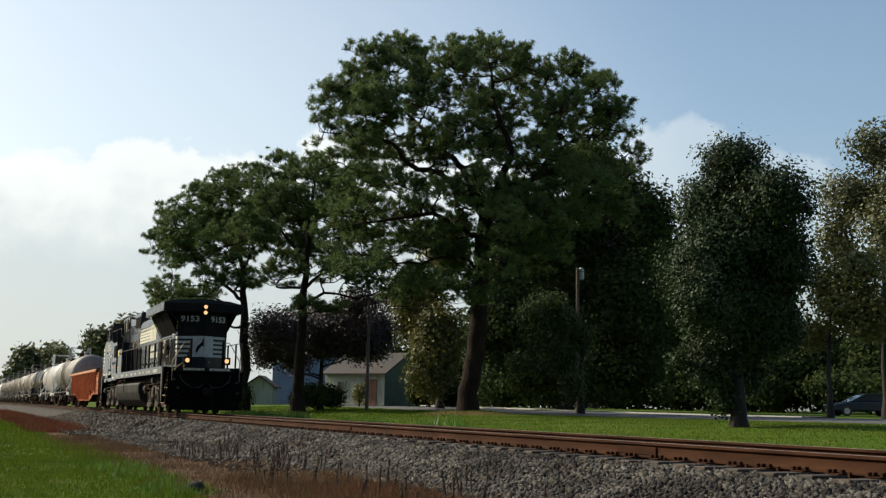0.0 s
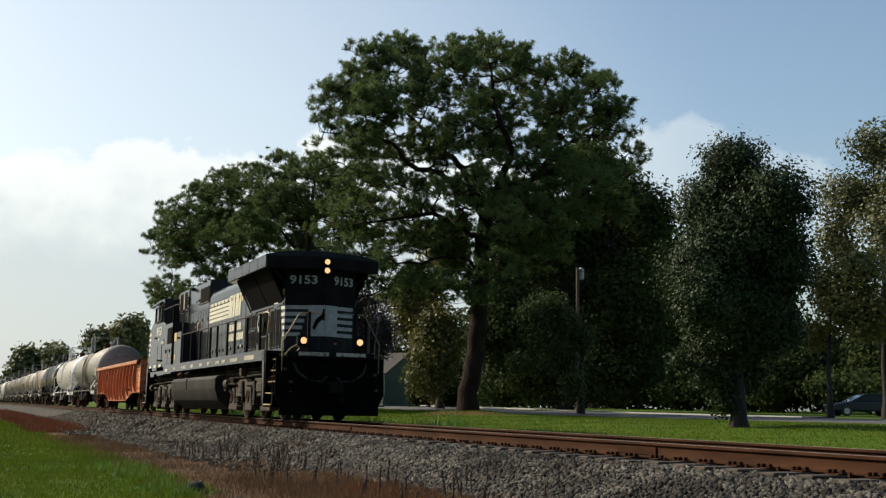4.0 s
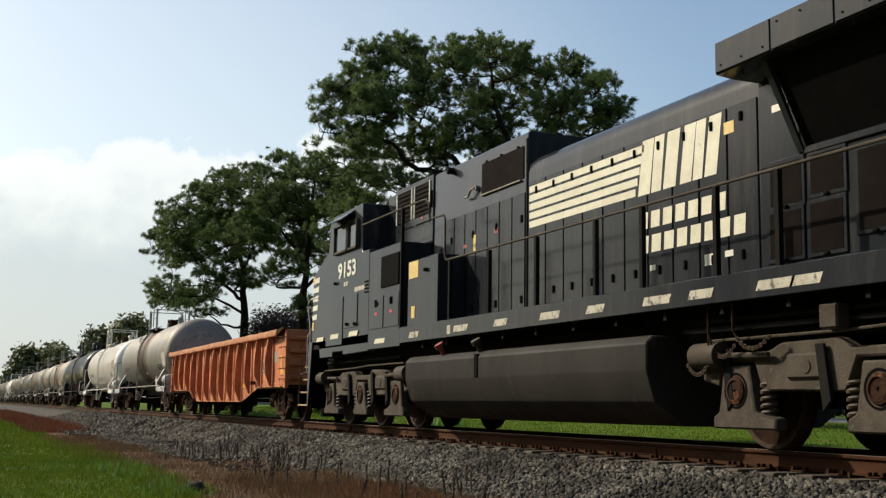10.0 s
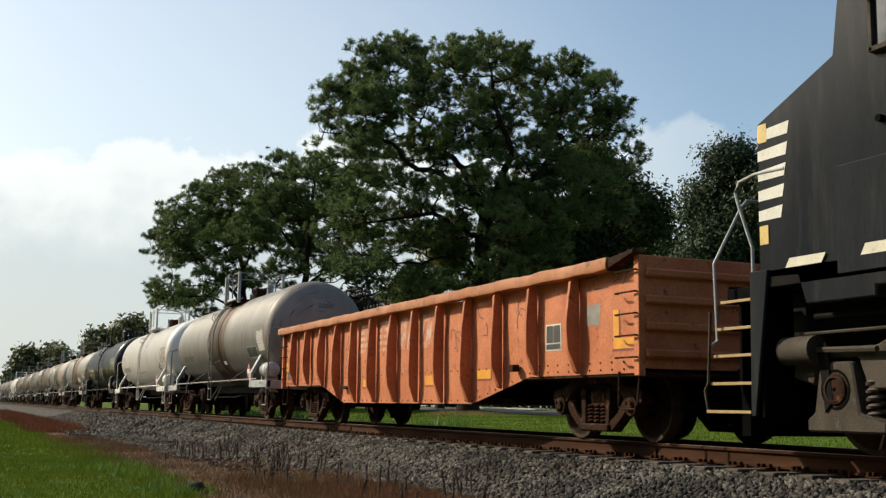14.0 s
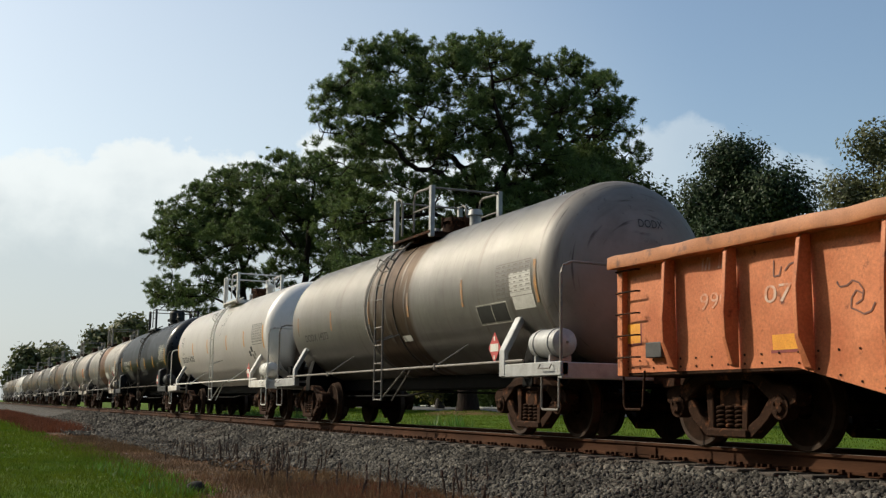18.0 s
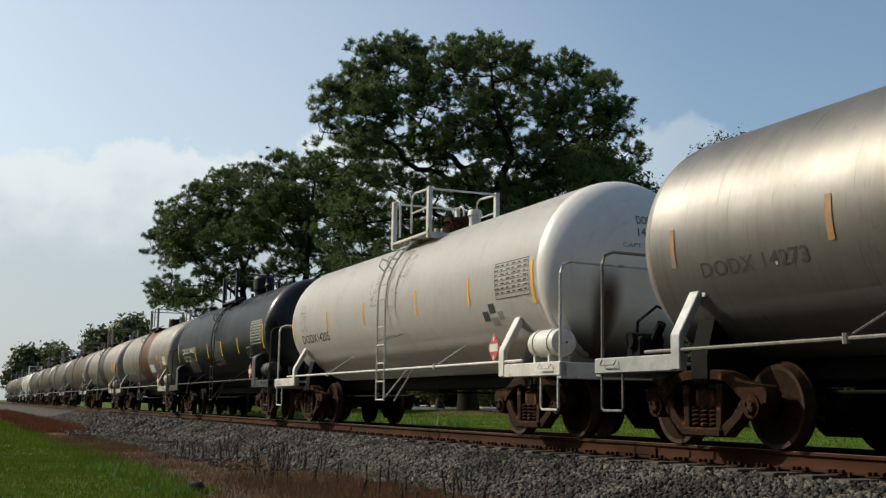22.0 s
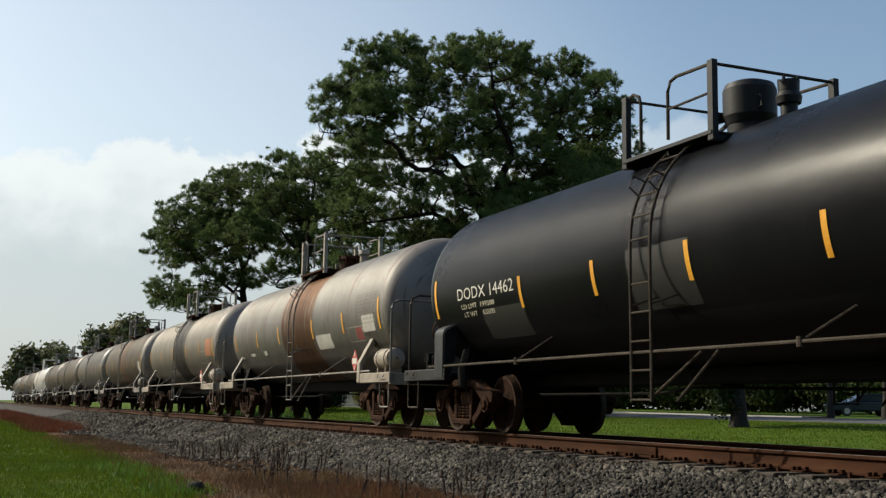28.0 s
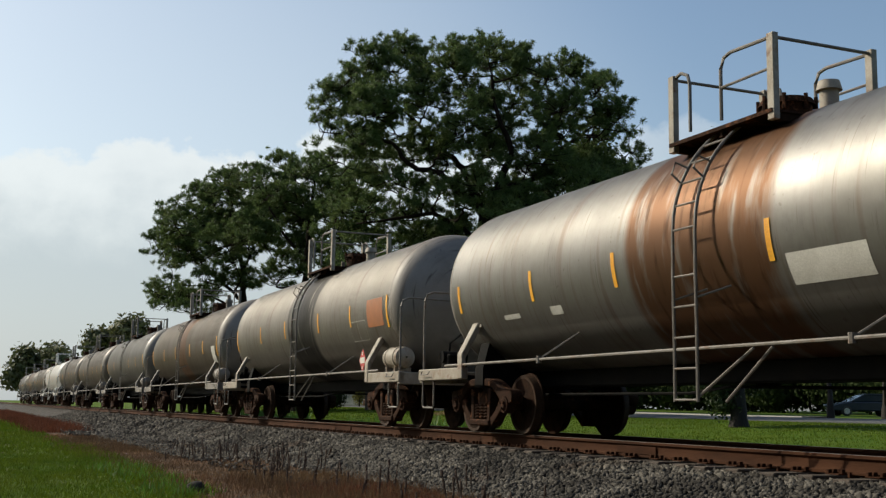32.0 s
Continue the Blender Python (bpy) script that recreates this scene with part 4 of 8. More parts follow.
leafy("shrub", SHRUB_B, 0.8, 0.05, 3500, 0.17, "round dark green shrub", 18, "leaf_dark", cat="shrub", group="shrubs behind the railway", clump=0.2)
leafy("shrub", SHRUB_C, 0.9, 0.04, 900, 0.15, "small green shrub before the old house", 19, "leaf_yellow", cat="shrub", group="shrubs behind the railway", clump=0.16)
leafy("shrub", SHRUB_D, 2.4, 0.08, 9000, 0.24, "tall dark green shrub at the corner of the house", 20, "leaf_dark", cat="shrub", group="shrubs behind the railway", clump=0.3)
leafy("hedge", HEDGE_A, 3.0, 0.12, 42000, 0.33, "overgrown green hedge behind the lot", 21, "leaf_dark", cat="hedge", clump=0.5)
leafy("woods", HEDGE_B, 5.0, 0.2, 70000, 0.34, "dark wooded edge behind the street", 22, "leaf_dark", cat="woods", clump=0.6)
leafy("woods", BELT, 6.0, 0.3, 56000, 0.86, "deep woods far behind the street", 26, "leaf_dark", cat="woods", clump=1.0)
leafy("oak_tree", WOOD_D, 11.0, 0.35, 46000, 0.53, "tall dark trees deep behind the street", 27, "leaf_dark", clump=0.8, per=20)
leafy("far_trees", WEST_A, 9.0, 0.4, 9000, 0.9, "distant round-topped trees beside the line", 23, "leaf_far", cat="trees", clump=1.0, per=10)
leafy("far_trees", WEST_B, 7.0, 0.4, 9000, 1.0, "distant round-topped trees beside the line", 24, "leaf_far", cat="trees", clump=1.1, per=10)


# ---- the train: every vehicle is built round its own middle, x forward ----
CACHE = {}


def shared(name, build, material, parent, label="", soft=35, tag=""):
    """A part whose mesh is built once for each material and shared between vehicles."""
    key = (name, tag, material)
    if key not in CACHE:
        bm = B()
        build(bm)
        ob = part(name, bm, material, parent, label, soft)
        CACHE[key] = ob.data
        return ob
    return part(name, None, None, parent, label, data=CACHE[key])


TURNING = []


def wheel_profile(bm, r, y, sgn):
    """A flanged wheel on an axle along y; the flange is on the inner side."""
    prof = [(y - sgn * 0.010, 0.10), (y - sgn * 0.06, 0.13), (y - sgn * 0.03, r * 0.45), (y - sgn * 0.055, r - 0.06), (y - sgn * 0.06, r - 0.012), (y - sgn * 0.012, r), (y + sgn * 0.045, r + 0.006), (y + sgn * 0.052, r + 0.03), (y + sgn * 0.075, r + 0.028), (y + sgn * 0.08, r - 0.05), (y + sgn * 0.045, r * 0.5), (y + sgn * 0.09, 0.12)]
    revolve(bm, prof, 0, 0, 40, "y")


def wheelset(parent, x, r, name="wheelset"):
    def disc(bm):
        for s in (-1, 1):
            wheel_profile(bm, r, s * 0.76, -s)
        cyl(bm, (0, -0.72, 0), (0, 0.72, 0), 0.085, seg=14)
        cyl(bm, (0, -1.0, 0), (0, -0.72, 0), 0.075, seg=12)
        cyl(bm, (0, 0.72, 0), (0, 1.0, 0), 0.075, seg=12)
    key = ("wheelset", r)
    if key not in CACHE:
        bm = B()
        disc(bm)
        ob = part(name, bm, "wheel_steel", parent)
        CACHE[key] = ob.data
        ob.data.materials.append(M["wheel_rim"])
        for p in ob.data.polygons:
            if r - 0.075 < math.hypot(p.center.x, p.center.z) < r + 0.012 and abs(p.center.y) > 0.7:
                p.material_index = 1
    else:
        ob = part(name, None, None, parent, data=CACHE[key])

    ob.location = (x, 0, r)
    TURNING.append((ob, x, r))
    return ob


def freight_truck(car, x, material="rust_dark"):
    """Two axles, two cast side frames with spring nests."""
    def bolster(bm):
        box(bm, -0.2, 0.2, -1.08, 1.08, 0.42, 0.66, 0.03)
        cyl(bm, (0, 0, 0.62), (0, 0, 0.80), 0.22, seg=18)
        for s in (-1, 1):
            box(bm, -0.62, -0.54, s * 0.6, s * 0.66, 0.36, 0.5)
            box(bm, 0.54, 0.62, s * 0.6, s * 0.66, 0.36, 0.5)
    tr = shared("truck_bolster", bolster, material, car)
    tr.location.x = x
    for s in (-1, 1):
        def frame_cast(bm):
            y0, y1 = (-1.13, -0.93) if s < 0 else (0.93, 1.13)
            top = [(-1.12, 0.50), (-1.14, 0.60), (-1.06, 0.68), (-0.78, 0.70), (-0.55, 0.80), (-0.32, 0.86), (0.32, 0.86), (0.55, 0.80), (0.78, 0.70), (1.06, 0.68), (1.14, 0.60), (1.12, 0.50), (1.02, 0.46), (0.78, 0.46), (0.66, 0.56), (0.44, 0.71), (0.28, 0.74), (-0.28, 0.74), (-0.44, 0.71), (-0.66, 0.56), (-0.78, 0.46), (-1.02, 0.46)]
            prism(bm, top, y0, y1, "y", 0.015)
            for k in (-1, 1):
                prism(bm, [(k * 0.70, 0.57), (k * 0.84, 0.52), (k * 0.66, 0.32), (k * 0.40, 0.13), (k * 0.26, 0.12), (k * 0.26, 0.21), (k * 0.50, 0.35)], y0 + 0.02, y1 - 0.02, "y", 0.012)
                prism(bm, [(k * 0.38, 0.70), (k * 0.26, 0.70), (k * 0.24, 0.20), (k * 0.34, 0.20)], y0 + 0.01, y1 - 0.01, "y", 0.012)
            box(bm, -0.36, 0.36, y0 - 0.02, y1 + 0.02, 0.12, 0.22, 0.02)
        shared("side_frame", frame_cast, material, tr, "cast steel side frame", tag=s)

        def coils(bm):
            for k in (-0.16, 0.0, 0.16):
                pts = [(k + 0.062 * math.cos(a), s * 1.05 + 0.062 * math.sin(a), 0.22 + 0.24 * a / (10 * math.pi)) for a in np.linspace(0, 10 * math.pi, 51)]
                tube(bm, pts, 0.018, 5)
        shared("spring_nest", coils, "rust_dark", tr, "coil springs", 60, tag=s)
        for k in (-0.889, 0.889):
            def cap(bm):
                cyl(bm, (k, s * 1.0, 0.4572), (k, s * 1.15, 0.4572), 0.135, 0.13, seg=18)
                cyl(bm, (k, s * 1.15, 0.4572), (k, s * 1.18, 0.4572), 0.10, 0.07, seg=18)
                for q in range(3):
                    cyl(bm, (k + 0.06 * math.cos(q * 2.094 + 0.5), s * 1.16, 0.4572 + 0.06 * math.sin(q * 2.094 + 0.5)), (k + 0.06 * math.cos(q * 2.094 + 0.5), s * 1.195, 0.4572 + 0.06 * math.sin(q * 2.094 + 0.5)), 0.02, seg=6)
                box(bm, k - 0.11, k + 0.11, s * 0.98, s * 1.12, 0.50, 0.60, 0.02)
            shared("journal_bearing", cap, material, tr, tag=(s, k))
    for k in (-0.889, 0.889):
        wheelset(tr, k, 0.4572)
    return tr


def coupler(car, x, sgn, material="rust_dark"):
    bm = B()
    box(bm, x - sgn * 0.3, x + sgn * 0.55, -0.07, 0.07, 0.76, 0.92, 0.02)
    prism(bm, [(x + sgn * 0.5, -0.16), (x + sgn * 0.82, -0.18), (x + sgn * 0.86, -0.06), (x + sgn * 0.74, 0.02), (x + sgn * 0.84, 0.16), (x + sgn * 0.5, 0.14)], 0.70, 0.98, "z", 0.02)
    part("coupler", bm, material, car)
    bm = B()
    y = 0.28 * sgn
    tube(bm, [(x + sgn * 0.02, y, 0.85), (x + sgn * 0.25, y, 0.68), (x + sgn * 0.5, y * 0.8, 0.5), (x + sgn * 0.75, y * 0.4, 0.45)], 0.025, 6)
    part("air_hose", bm, "black_dull", car)


# ---- tank cars ----
TR, TZ, TH = 1.39, 2.355, 6.40


def wrap(x0, z0, off=0.008, r=TR):
    """Maps a flat drawing to the near side of the tank, its origin at x0 and that height."""
    t0 = math.asin(max(-1, min(1, (z0 - TZ) / r)))
    return lambda u, v, w: (x0 + u, -(r + off + w) * math.cos(t0 + v / r), TZ + (r + off + w) * math.sin(t0 + v / r))


def sheet(bm, u0, u1, v0, v1, nu=2, nv=6):
    """A flat rectangle in small pieces, so that it can follow a curve."""
    g = [[bm.verts.new((u0 + (u1 - u0) * i / nu, v0 + (v1 - v0) * j / nv, 0)) for j in range(nv + 1)] for i in range(nu + 1)]
    for i in range(nu):
        for j in range(nv):
            bm.faces.new((g[i][j], g[i + 1][j], g[i + 1][j + 1], g[i][j + 1]))
    return bm


def tank_material(name, c1, c2, band=None, band_at=(-0.7, 1.3), rough=0.5, streak=(0.3, 0.2, 0.14), streak_amount=0.25, metal=0.0):
    m = mat(name, c1, c2, rough, metal, scale=0.7, fine=18, bump=0.008, c3=tuple(0.82 * v for v in c2), c3pos=(0.55, 0.85), c3scale=2.0, stretch=(0.8, 0.5, 0.5), grain=0.10)
    n, l = m.node_tree.nodes, m.node_tree.links
    b = n["Principled BSDF"]
    src = b.inputs["Base Color"].links[0].from_socket
    co = n.new("ShaderNodeTexCoord")
    sep = n.new("ShaderNodeSeparateXYZ")
    l.new(co.outputs["Object"], sep.inputs[0])

    def noise_tex(sc, stretch):
        mp = n.new("ShaderNodeMapping")
        mp.inputs["Scale"].default_value = stretch
        l.new(co.outputs["Object"], mp.inputs["Vector"])
        t = n.new("ShaderNodeTexNoise")
        t.inputs["Scale"].default_value = sc
        t.inputs["Detail"].default_value = 7
        l.new(mp.outputs["Vector"], t.inputs["Vector"])
        return t.outputs["Fac"]

    def rng(s, a, z, hi=1.0):
        r = n.new("ShaderNodeMapRange")
        r.interpolation_type = "SMOOTHSTEP"
        r.inputs["From Min"].default_value, r.inputs["From Max"].default_value, r.inputs["To Max"].default_value = a, z, hi
        l.new(s, r.inputs["Value"])
        return r.outputs[0]

    def math2(op, a, z):
        k = n.new("ShaderNodeMath")
        k.operation = op
        for i, v in enumerate((a, z)):
            if isinstance(v, (int, float)):
                k.inputs[i].default_value = v
            else:
                l.new(v, k.inputs[i])
        return k.outputs[0]

    def mix(fac, a, c):
        k = n.new("ShaderNodeMix")
        k.data_type = "RGBA"
        l.new(fac, k.inputs["Factor"])
        l.new(a, k.inputs["A"])
        k.inputs["B"].default_value = (*c, 1)
        return k.outputs["Result"]

    col = mix(rng(noise_tex(2.2, (3.0, 0.25, 0.22)), 0.52, 0.76, streak_amount), src, streak)
    col = mix(rng(noise_tex(5.0, (6.0, 0.3, 0.25)), 0.60, 0.72, streak_amount), col, tuple(0.5 * v for v in streak))
    col = mix(rng(noise_tex(9.0, (1.0, 1.0, 1.0)), 0.66, 0.74, 0.5 * streak_amount), col, tuple(0.4 * v for v in streak))
    if band is not None:
        mid, half = (band_at[0] + band_at[1]) / 2, (band_at[1] - band_at[0]) / 2
        dx = math2("ABSOLUTE", math2("SUBTRACT", sep.outputs["X"], mid), 0.0)
        edge = math2("ADD", dx, math2("MULTIPLY", math2("SUBTRACT", noise_tex(1.6, (1, 0.3, 0.3)), 0.5), 0.5))
        inside = math2("SUBTRACT", 1.0, rng(edge, half - 0.12, half + 0.1))
        patchy = rng(noise_tex(2.4, (2.0, 0.5, 0.4)), 0.24, 0.46, 0.95)
        col = mix(math2("MULTIPLY", inside, patchy), col, band)
        col = mix(math2("MULTIPLY", inside, rng(noise_tex(4.0, (2.5, 0.5, 0.4)), 0.52, 0.72, 0.75)), col, tuple(0.45 * v for v in band))
    l.new(col, b.inputs["Base Color"])
    return m


HEAD = 0.66


def tank_shell(bm):
    revolve(bm, [(-TH + 0.15, TR), (-2.1, TR), (2.1, TR), (TH, TR)], 0, TZ, 72)


def tank_head(k):
    """The dished end of the tank, with its rolled edge."""
    x0, n = (TH if k > 0 else -TH + 0.15), 12

    def f(bm):
        prof = [(x0 - k * 0.01, TR - 0.002)]
        for i in range(n + 1):
            t = math.pi / 2 * (1 - i / n)
            prof.append((x0 + k * HEAD * math.cos(t), max(0.01, TR * math.sin(t))))
        revolve(bm, prof, 0, TZ, 72)
    return f


def car_sill(bm):
    box(bm, -7.3, 7.3, -0.28, 0.28, 0.74, 1.0, 0.02)


def body_bolster(k):
    def f(bm):
        prism(bm, [(-1.15, 0.72), (1.15, 0.72), (1.15, 1.02), (1.02, 1.5), (0.7, 1.2), (0, 1.03), (-0.7, 1.2), (-1.02, 1.5), (-1.15, 1.02)], k * 5.5, k * 5.8, "x")
    return f


def end_deck(k):
    def f(bm):
        box(bm, k * 6.2, k * 7.19, -1.38, 1.38, 0.87, 0.93, 0.01)
    return f


def outlet(bm):
    cyl(bm, (0, 0, 1.0), (0, 0, 0.70), 0.26, 0.14, 16)


def end_beam(k):
    def f(bm):
        for s in (-1, 1):
            box(bm, k * 5.52, k * 7.32, s * 1.40, s * 1.52, 0.84, 1.03, 0.012)
        box(bm, k * 7.2, k * 7.32, -1.5, 1.5, 0.80, 1.02, 0.012)
    return f


def saddle(k, s):
    def f(bm):
        prism(bm, [(s * 1.53, 0.85), (s * 1.46, 0.85), (s * 1.46, 1.18), (s * 1.17, 1.72), (s * 1.26, 1.74), (s * 1.53, 1.24)], k * 5.48, k * 5.66, "x", 0.012)
        prism(bm, [(s * 1.24, 1.66), (s * 1.13, 1.66), (s * 1.10, 1.80), (s * 1.22, 1.80)], k * 5.40, k * 5.64, "x", 0.01)
    return f


def box_saddle(k, s):
    def f(bm):
        prism(bm, [(s * 1.53, 0.85), (s * 1.42, 0.85), (s * 1.12, 1.74), (s * 1.34, 1.76), (s * 1.50, 1.68), (s * 1.53, 1.60)], k * 5.55, k * 5.95, "x", 0.03)
    return f


def end_rail(k):
    def f(bm):
        tube(bm, [(k * 7.22, -1.46, 1.0), (k * 7.22, -1.46, 2.22), (k * 7.22, -1.42, 2.33), (k * 7.22, -1.30, 2.38), (k * 7.22, 0, 2.36), (k * 7.22, 1.30, 2.38), (k * 7.22, 1.42, 2.33), (k * 7.22, 1.46, 2.22), (k * 7.22, 1.46, 1.0)], 0.020, 8)
    return f


def sill_steps(k, s):
    def f(bm):
        tube(bm, [(k * 6.72, s * 1.48, 0.9), (k * 6.72, s * 1.48, 0.42), (k * 6.76, s * 1.48, 0.39), (k * 7.16, s * 1.48, 0.39), (k * 7.20, s * 1.48, 0.42), (k * 7.20, s * 1.48, 0.9)], 0.016, 6)
        tube(bm, [(k * 6.78, s * 1.54, 1.0), (k * 6.78, s * 1.57, 0.94), (k * 7.1, s * 1.57, 0.94), (k * 7.1, s * 1.54, 1.0)], 0.010, 5)
    return f


def side_pipe(s):
    def f(bm):
        tube(bm, [(-6.2, s * 1.50, 1.07), (6.2, s * 1.50, 1.07)], 0.022, 8)
        for x in (-2.95, 3.0):
            tube(bm, [(x, s * 1.50, 1.07), (x + 0.35, s * 1.06, 1.44)], 0.017, 6)
            cyl(bm, (x, s * 1.50, 1.02), (x, s * 1.50, 1.12), 0.04, seg=8)
    return f


def ladder(s):
    def f(bm):
        prof = [(1.52, 0.50), (1.52, 1.2), (1.53, 1.9), (1.53, 2.36)]
        for a in np.linspace(8, 66, 11):
            prof.append((1.53 * math.cos(radians(a)), TZ + 1.53 * math.sin(radians(a))))
        for x in (0.09, 0.51):
            tube(bm, [(x, s * y, z) for y, z in prof], 0.020, 7)
        z, y = 0.52, 1.52
        for k in range(5):
            tube(bm, [(0.09, s * 1.525, 0.52 + 0.34 * k), (0.51, s * 1.525, 0.52 + 0.34 * k)], 0.013, 6)
        for a in np.linspace(2, 66, 7):
            y, z = 1.53 * math.cos(radians(a)), TZ + 1.53 * math.sin(radians(a))
            tube(bm, [(0.09, s * y, z), (0.51, s * y, z)], 0.013, 6)
        for z in (0.55,):
            tube(bm, [(0.51, s * 1.50, 0.56), (1.25, s * 1.36, 1.05)], 0.017, 6)
            tube(bm, [(0.95, s * 1.48, 0.50), (1.55, s * 1.36, 1.05)], 0.017, 6)
        for x in (0.09, 0.51):
            tube(bm, [(x, s * 1.53, 1.62), (x + 0.28, s * 1.27, 1.74)], 0.014, 6)
            tube(bm, [(x, s * 1.42, TZ + 0.62), (x - 0.05, s * 1.50, TZ + 0.72), (x - 0.05, s * 1.44, TZ + 0.86), (x, s * 1.32, TZ + 0.80)], 0.014, 6)
    return f


def top_deck(bm):
    for y in (-0.82, 0.82):
        box(bm, -0.35, 1.55, y - 0.22, y + 0.22, 3.585, 3.61, 0.004)
        box(bm, -0.35, 1.55, y - 0.232, y - 0.218, 3.575, 3.618)
    for x in (-0.3, 0.6, 1.5):
        box(bm, x - 0.03, x + 0.03, -1.0, 1.0, 3.50, 3.585, 0.004)


def deck_post(x, y):
    def f(bm):
        box(bm, x - 0.055, x + 0.055, y - 0.04, y + 0.04, 3.50, 4.46, 0.006)
    return f


def side_rail(y):
    def f(bm):
        tube(bm, [(0.62, y, 3.70), (0.62, y, 4.30), (0.68, y, 4.42), (0.80, y, 4.45), (1.52, y, 4.42)], 0.022, 7)
        tube(bm, [(0.62, y, 4.08), (1.52, y, 4.08)], 0.016, 6)
    return f


def entry_rail(y):
    def f(bm):
        tube(bm, [(-0.32, y, 4.42), (-0.15, y, 4.46), (-0.02, y, 4.40), (0.02, y, 4.28), (0.02, y, 3.70)], 0.022, 7)
    return f


def cross_rail(x, far):
    def f(bm):
        tube(bm, [(x, -1.0, 4.42), (x, far, 4.42)], 0.020, 7)
    return f


def manway(bm):
    cyl(bm, (0.45, 0, 3.68), (0.45, 0, 3.98), 0.30, seg=22)
    cyl(bm, (0.45, 0, 3.98), (0.45, 0, 4.06), 0.34, 0.30, seg=22)
    for k in range(8):
        t = k * math.pi / 4
        cyl(bm, (0.45 + 0.33 * math.cos(t), 0.33 * math.sin(t), 3.90), (0.45 + 0.33 * math.cos(t), 0.33 * math.sin(t), 4.08), 0.025, seg=6)


def dome(bm):
    for z0, z1, r0, r1 in ((3.66, 3.92, 0.27, 0.28), (3.92, 4.02, 0.29, 0.33), (4.02, 4.36, 0.33, 0.33), (4.36, 4.43, 0.33, 0.30), (4.43, 4.47, 0.30, 0.20)):
        cyl(bm, (0.45, 0, z0), (0.45, 0, z1), r0, r1, 28)
    box(bm, 0.10, 0.26, -0.36, -0.22, 3.98, 4.10, 0.01)
    tube(bm, [(0.76, -0.12, 4.22), (0.82, -0.12, 4.20), (0.82, -0.12, 4.08), (0.76, -0.12, 4.06)], 0.012, 6)


def safety_vent(bm):
    for z0, z1, r0, r1 in ((3.68, 4.02, 0.10, 0.10), (4.02, 4.10, 0.14, 0.155), (4.10, 4.16, 0.155, 0.125), (4.16, 4.30, 0.125, 0.13)):
        cyl(bm, (1.17, 0, z0), (1.17, 0, z1), r0, r1, 20)
    for k in range(4):
        t = k * math.pi / 2 + 0.4
        cyl(bm, (1.17 + 0.12 * math.cos(t), 0.12 * math.sin(t), 4.28), (1.17 + 0.12 * math.cos(t), 0.12 * math.sin(t), 4.34), 0.02, seg=6)


def valve_big(bm):
    cyl(bm, (1.05, 0.1, 3.68), (1.05, 0.1, 4.05), 0.11, seg=14)
    cyl(bm, (1.05, 0.1, 4.05), (1.05, 0.1, 4.16), 0.15, 0.12, seg=14)


def valve_small(bm):
    cyl(bm, (0.0, -0.25, 3.68), (0.0, -0.25, 3.92), 0.05, seg=10)
    tube(bm, [(-0.1, -0.1, 3.7), (-0.1, -0.1, 3.92), (0.1, -0.1, 3.98)], 0.03, 7)


def air_tank(bm):
    prof = [(6.18, 0.02), (6.20, 0.13), (6.26, 0.19), (6.36, 0.20), (6.86, 0.20), (6.96, 0.19), (7.02, 0.13), (7.04, 0.02)]
    revolve(bm, prof, -1.26, 1.30, 28)


def air_strap(x):
    def f(bm):
        revolve(bm, [(x - 0.02, 0.19), (x - 0.02, 0.212), (x + 0.02, 0.212), (x + 0.02, 0.19)], -1.26, 1.30, 28, "x", True)
        box(bm, x - 0.02, x + 0.02, -1.42, -1.09, 1.0, 1.13)
    return f


def brake_gear(bm):
    box(bm, -7.1, -6.75, -1.2, -0.85, 1.0, 1.3, 0.03)
    cyl(bm, (-6.95, -1.25, 1.25), (-6.95, -0.8, 1.25), 0.10, seg=14)
    cyl(bm, (-6.8, -1.0, 1.2), (-6.6, -1.0, 1.45), 0.06, seg=10)
    tube(bm, [(-7.05, -1.1, 1.0), (-7.05, -1.05, 1.5), (-7.0, -0.8, 1.7), (-6.95, -0.4, 1.55), (-6.9, -0.2, 1.0)], 0.02, 6)


def brake_wheel(bm):
    revolve(bm, [(0.0, 0.20), (-0.02, 0.215), (0.02, 0.23), (0.03, 0.21)], 0, 0, 26, "y", True)
    for k in range(5):
        t = 2 * math.pi * k / 5
        tube(bm, [(0, 0, 0), (0.21 * math.cos(t), 0.0, 0.21 * math.sin(t))], 0.014, 5)


def under_rods(bm):
    tube(bm, [(-5.0, -0.4, 0.62), (-1.0, -0.4, 0.62), (-0.5, -0.2, 0.70), (4.8, 0.3, 0.62)], 0.02, 6)


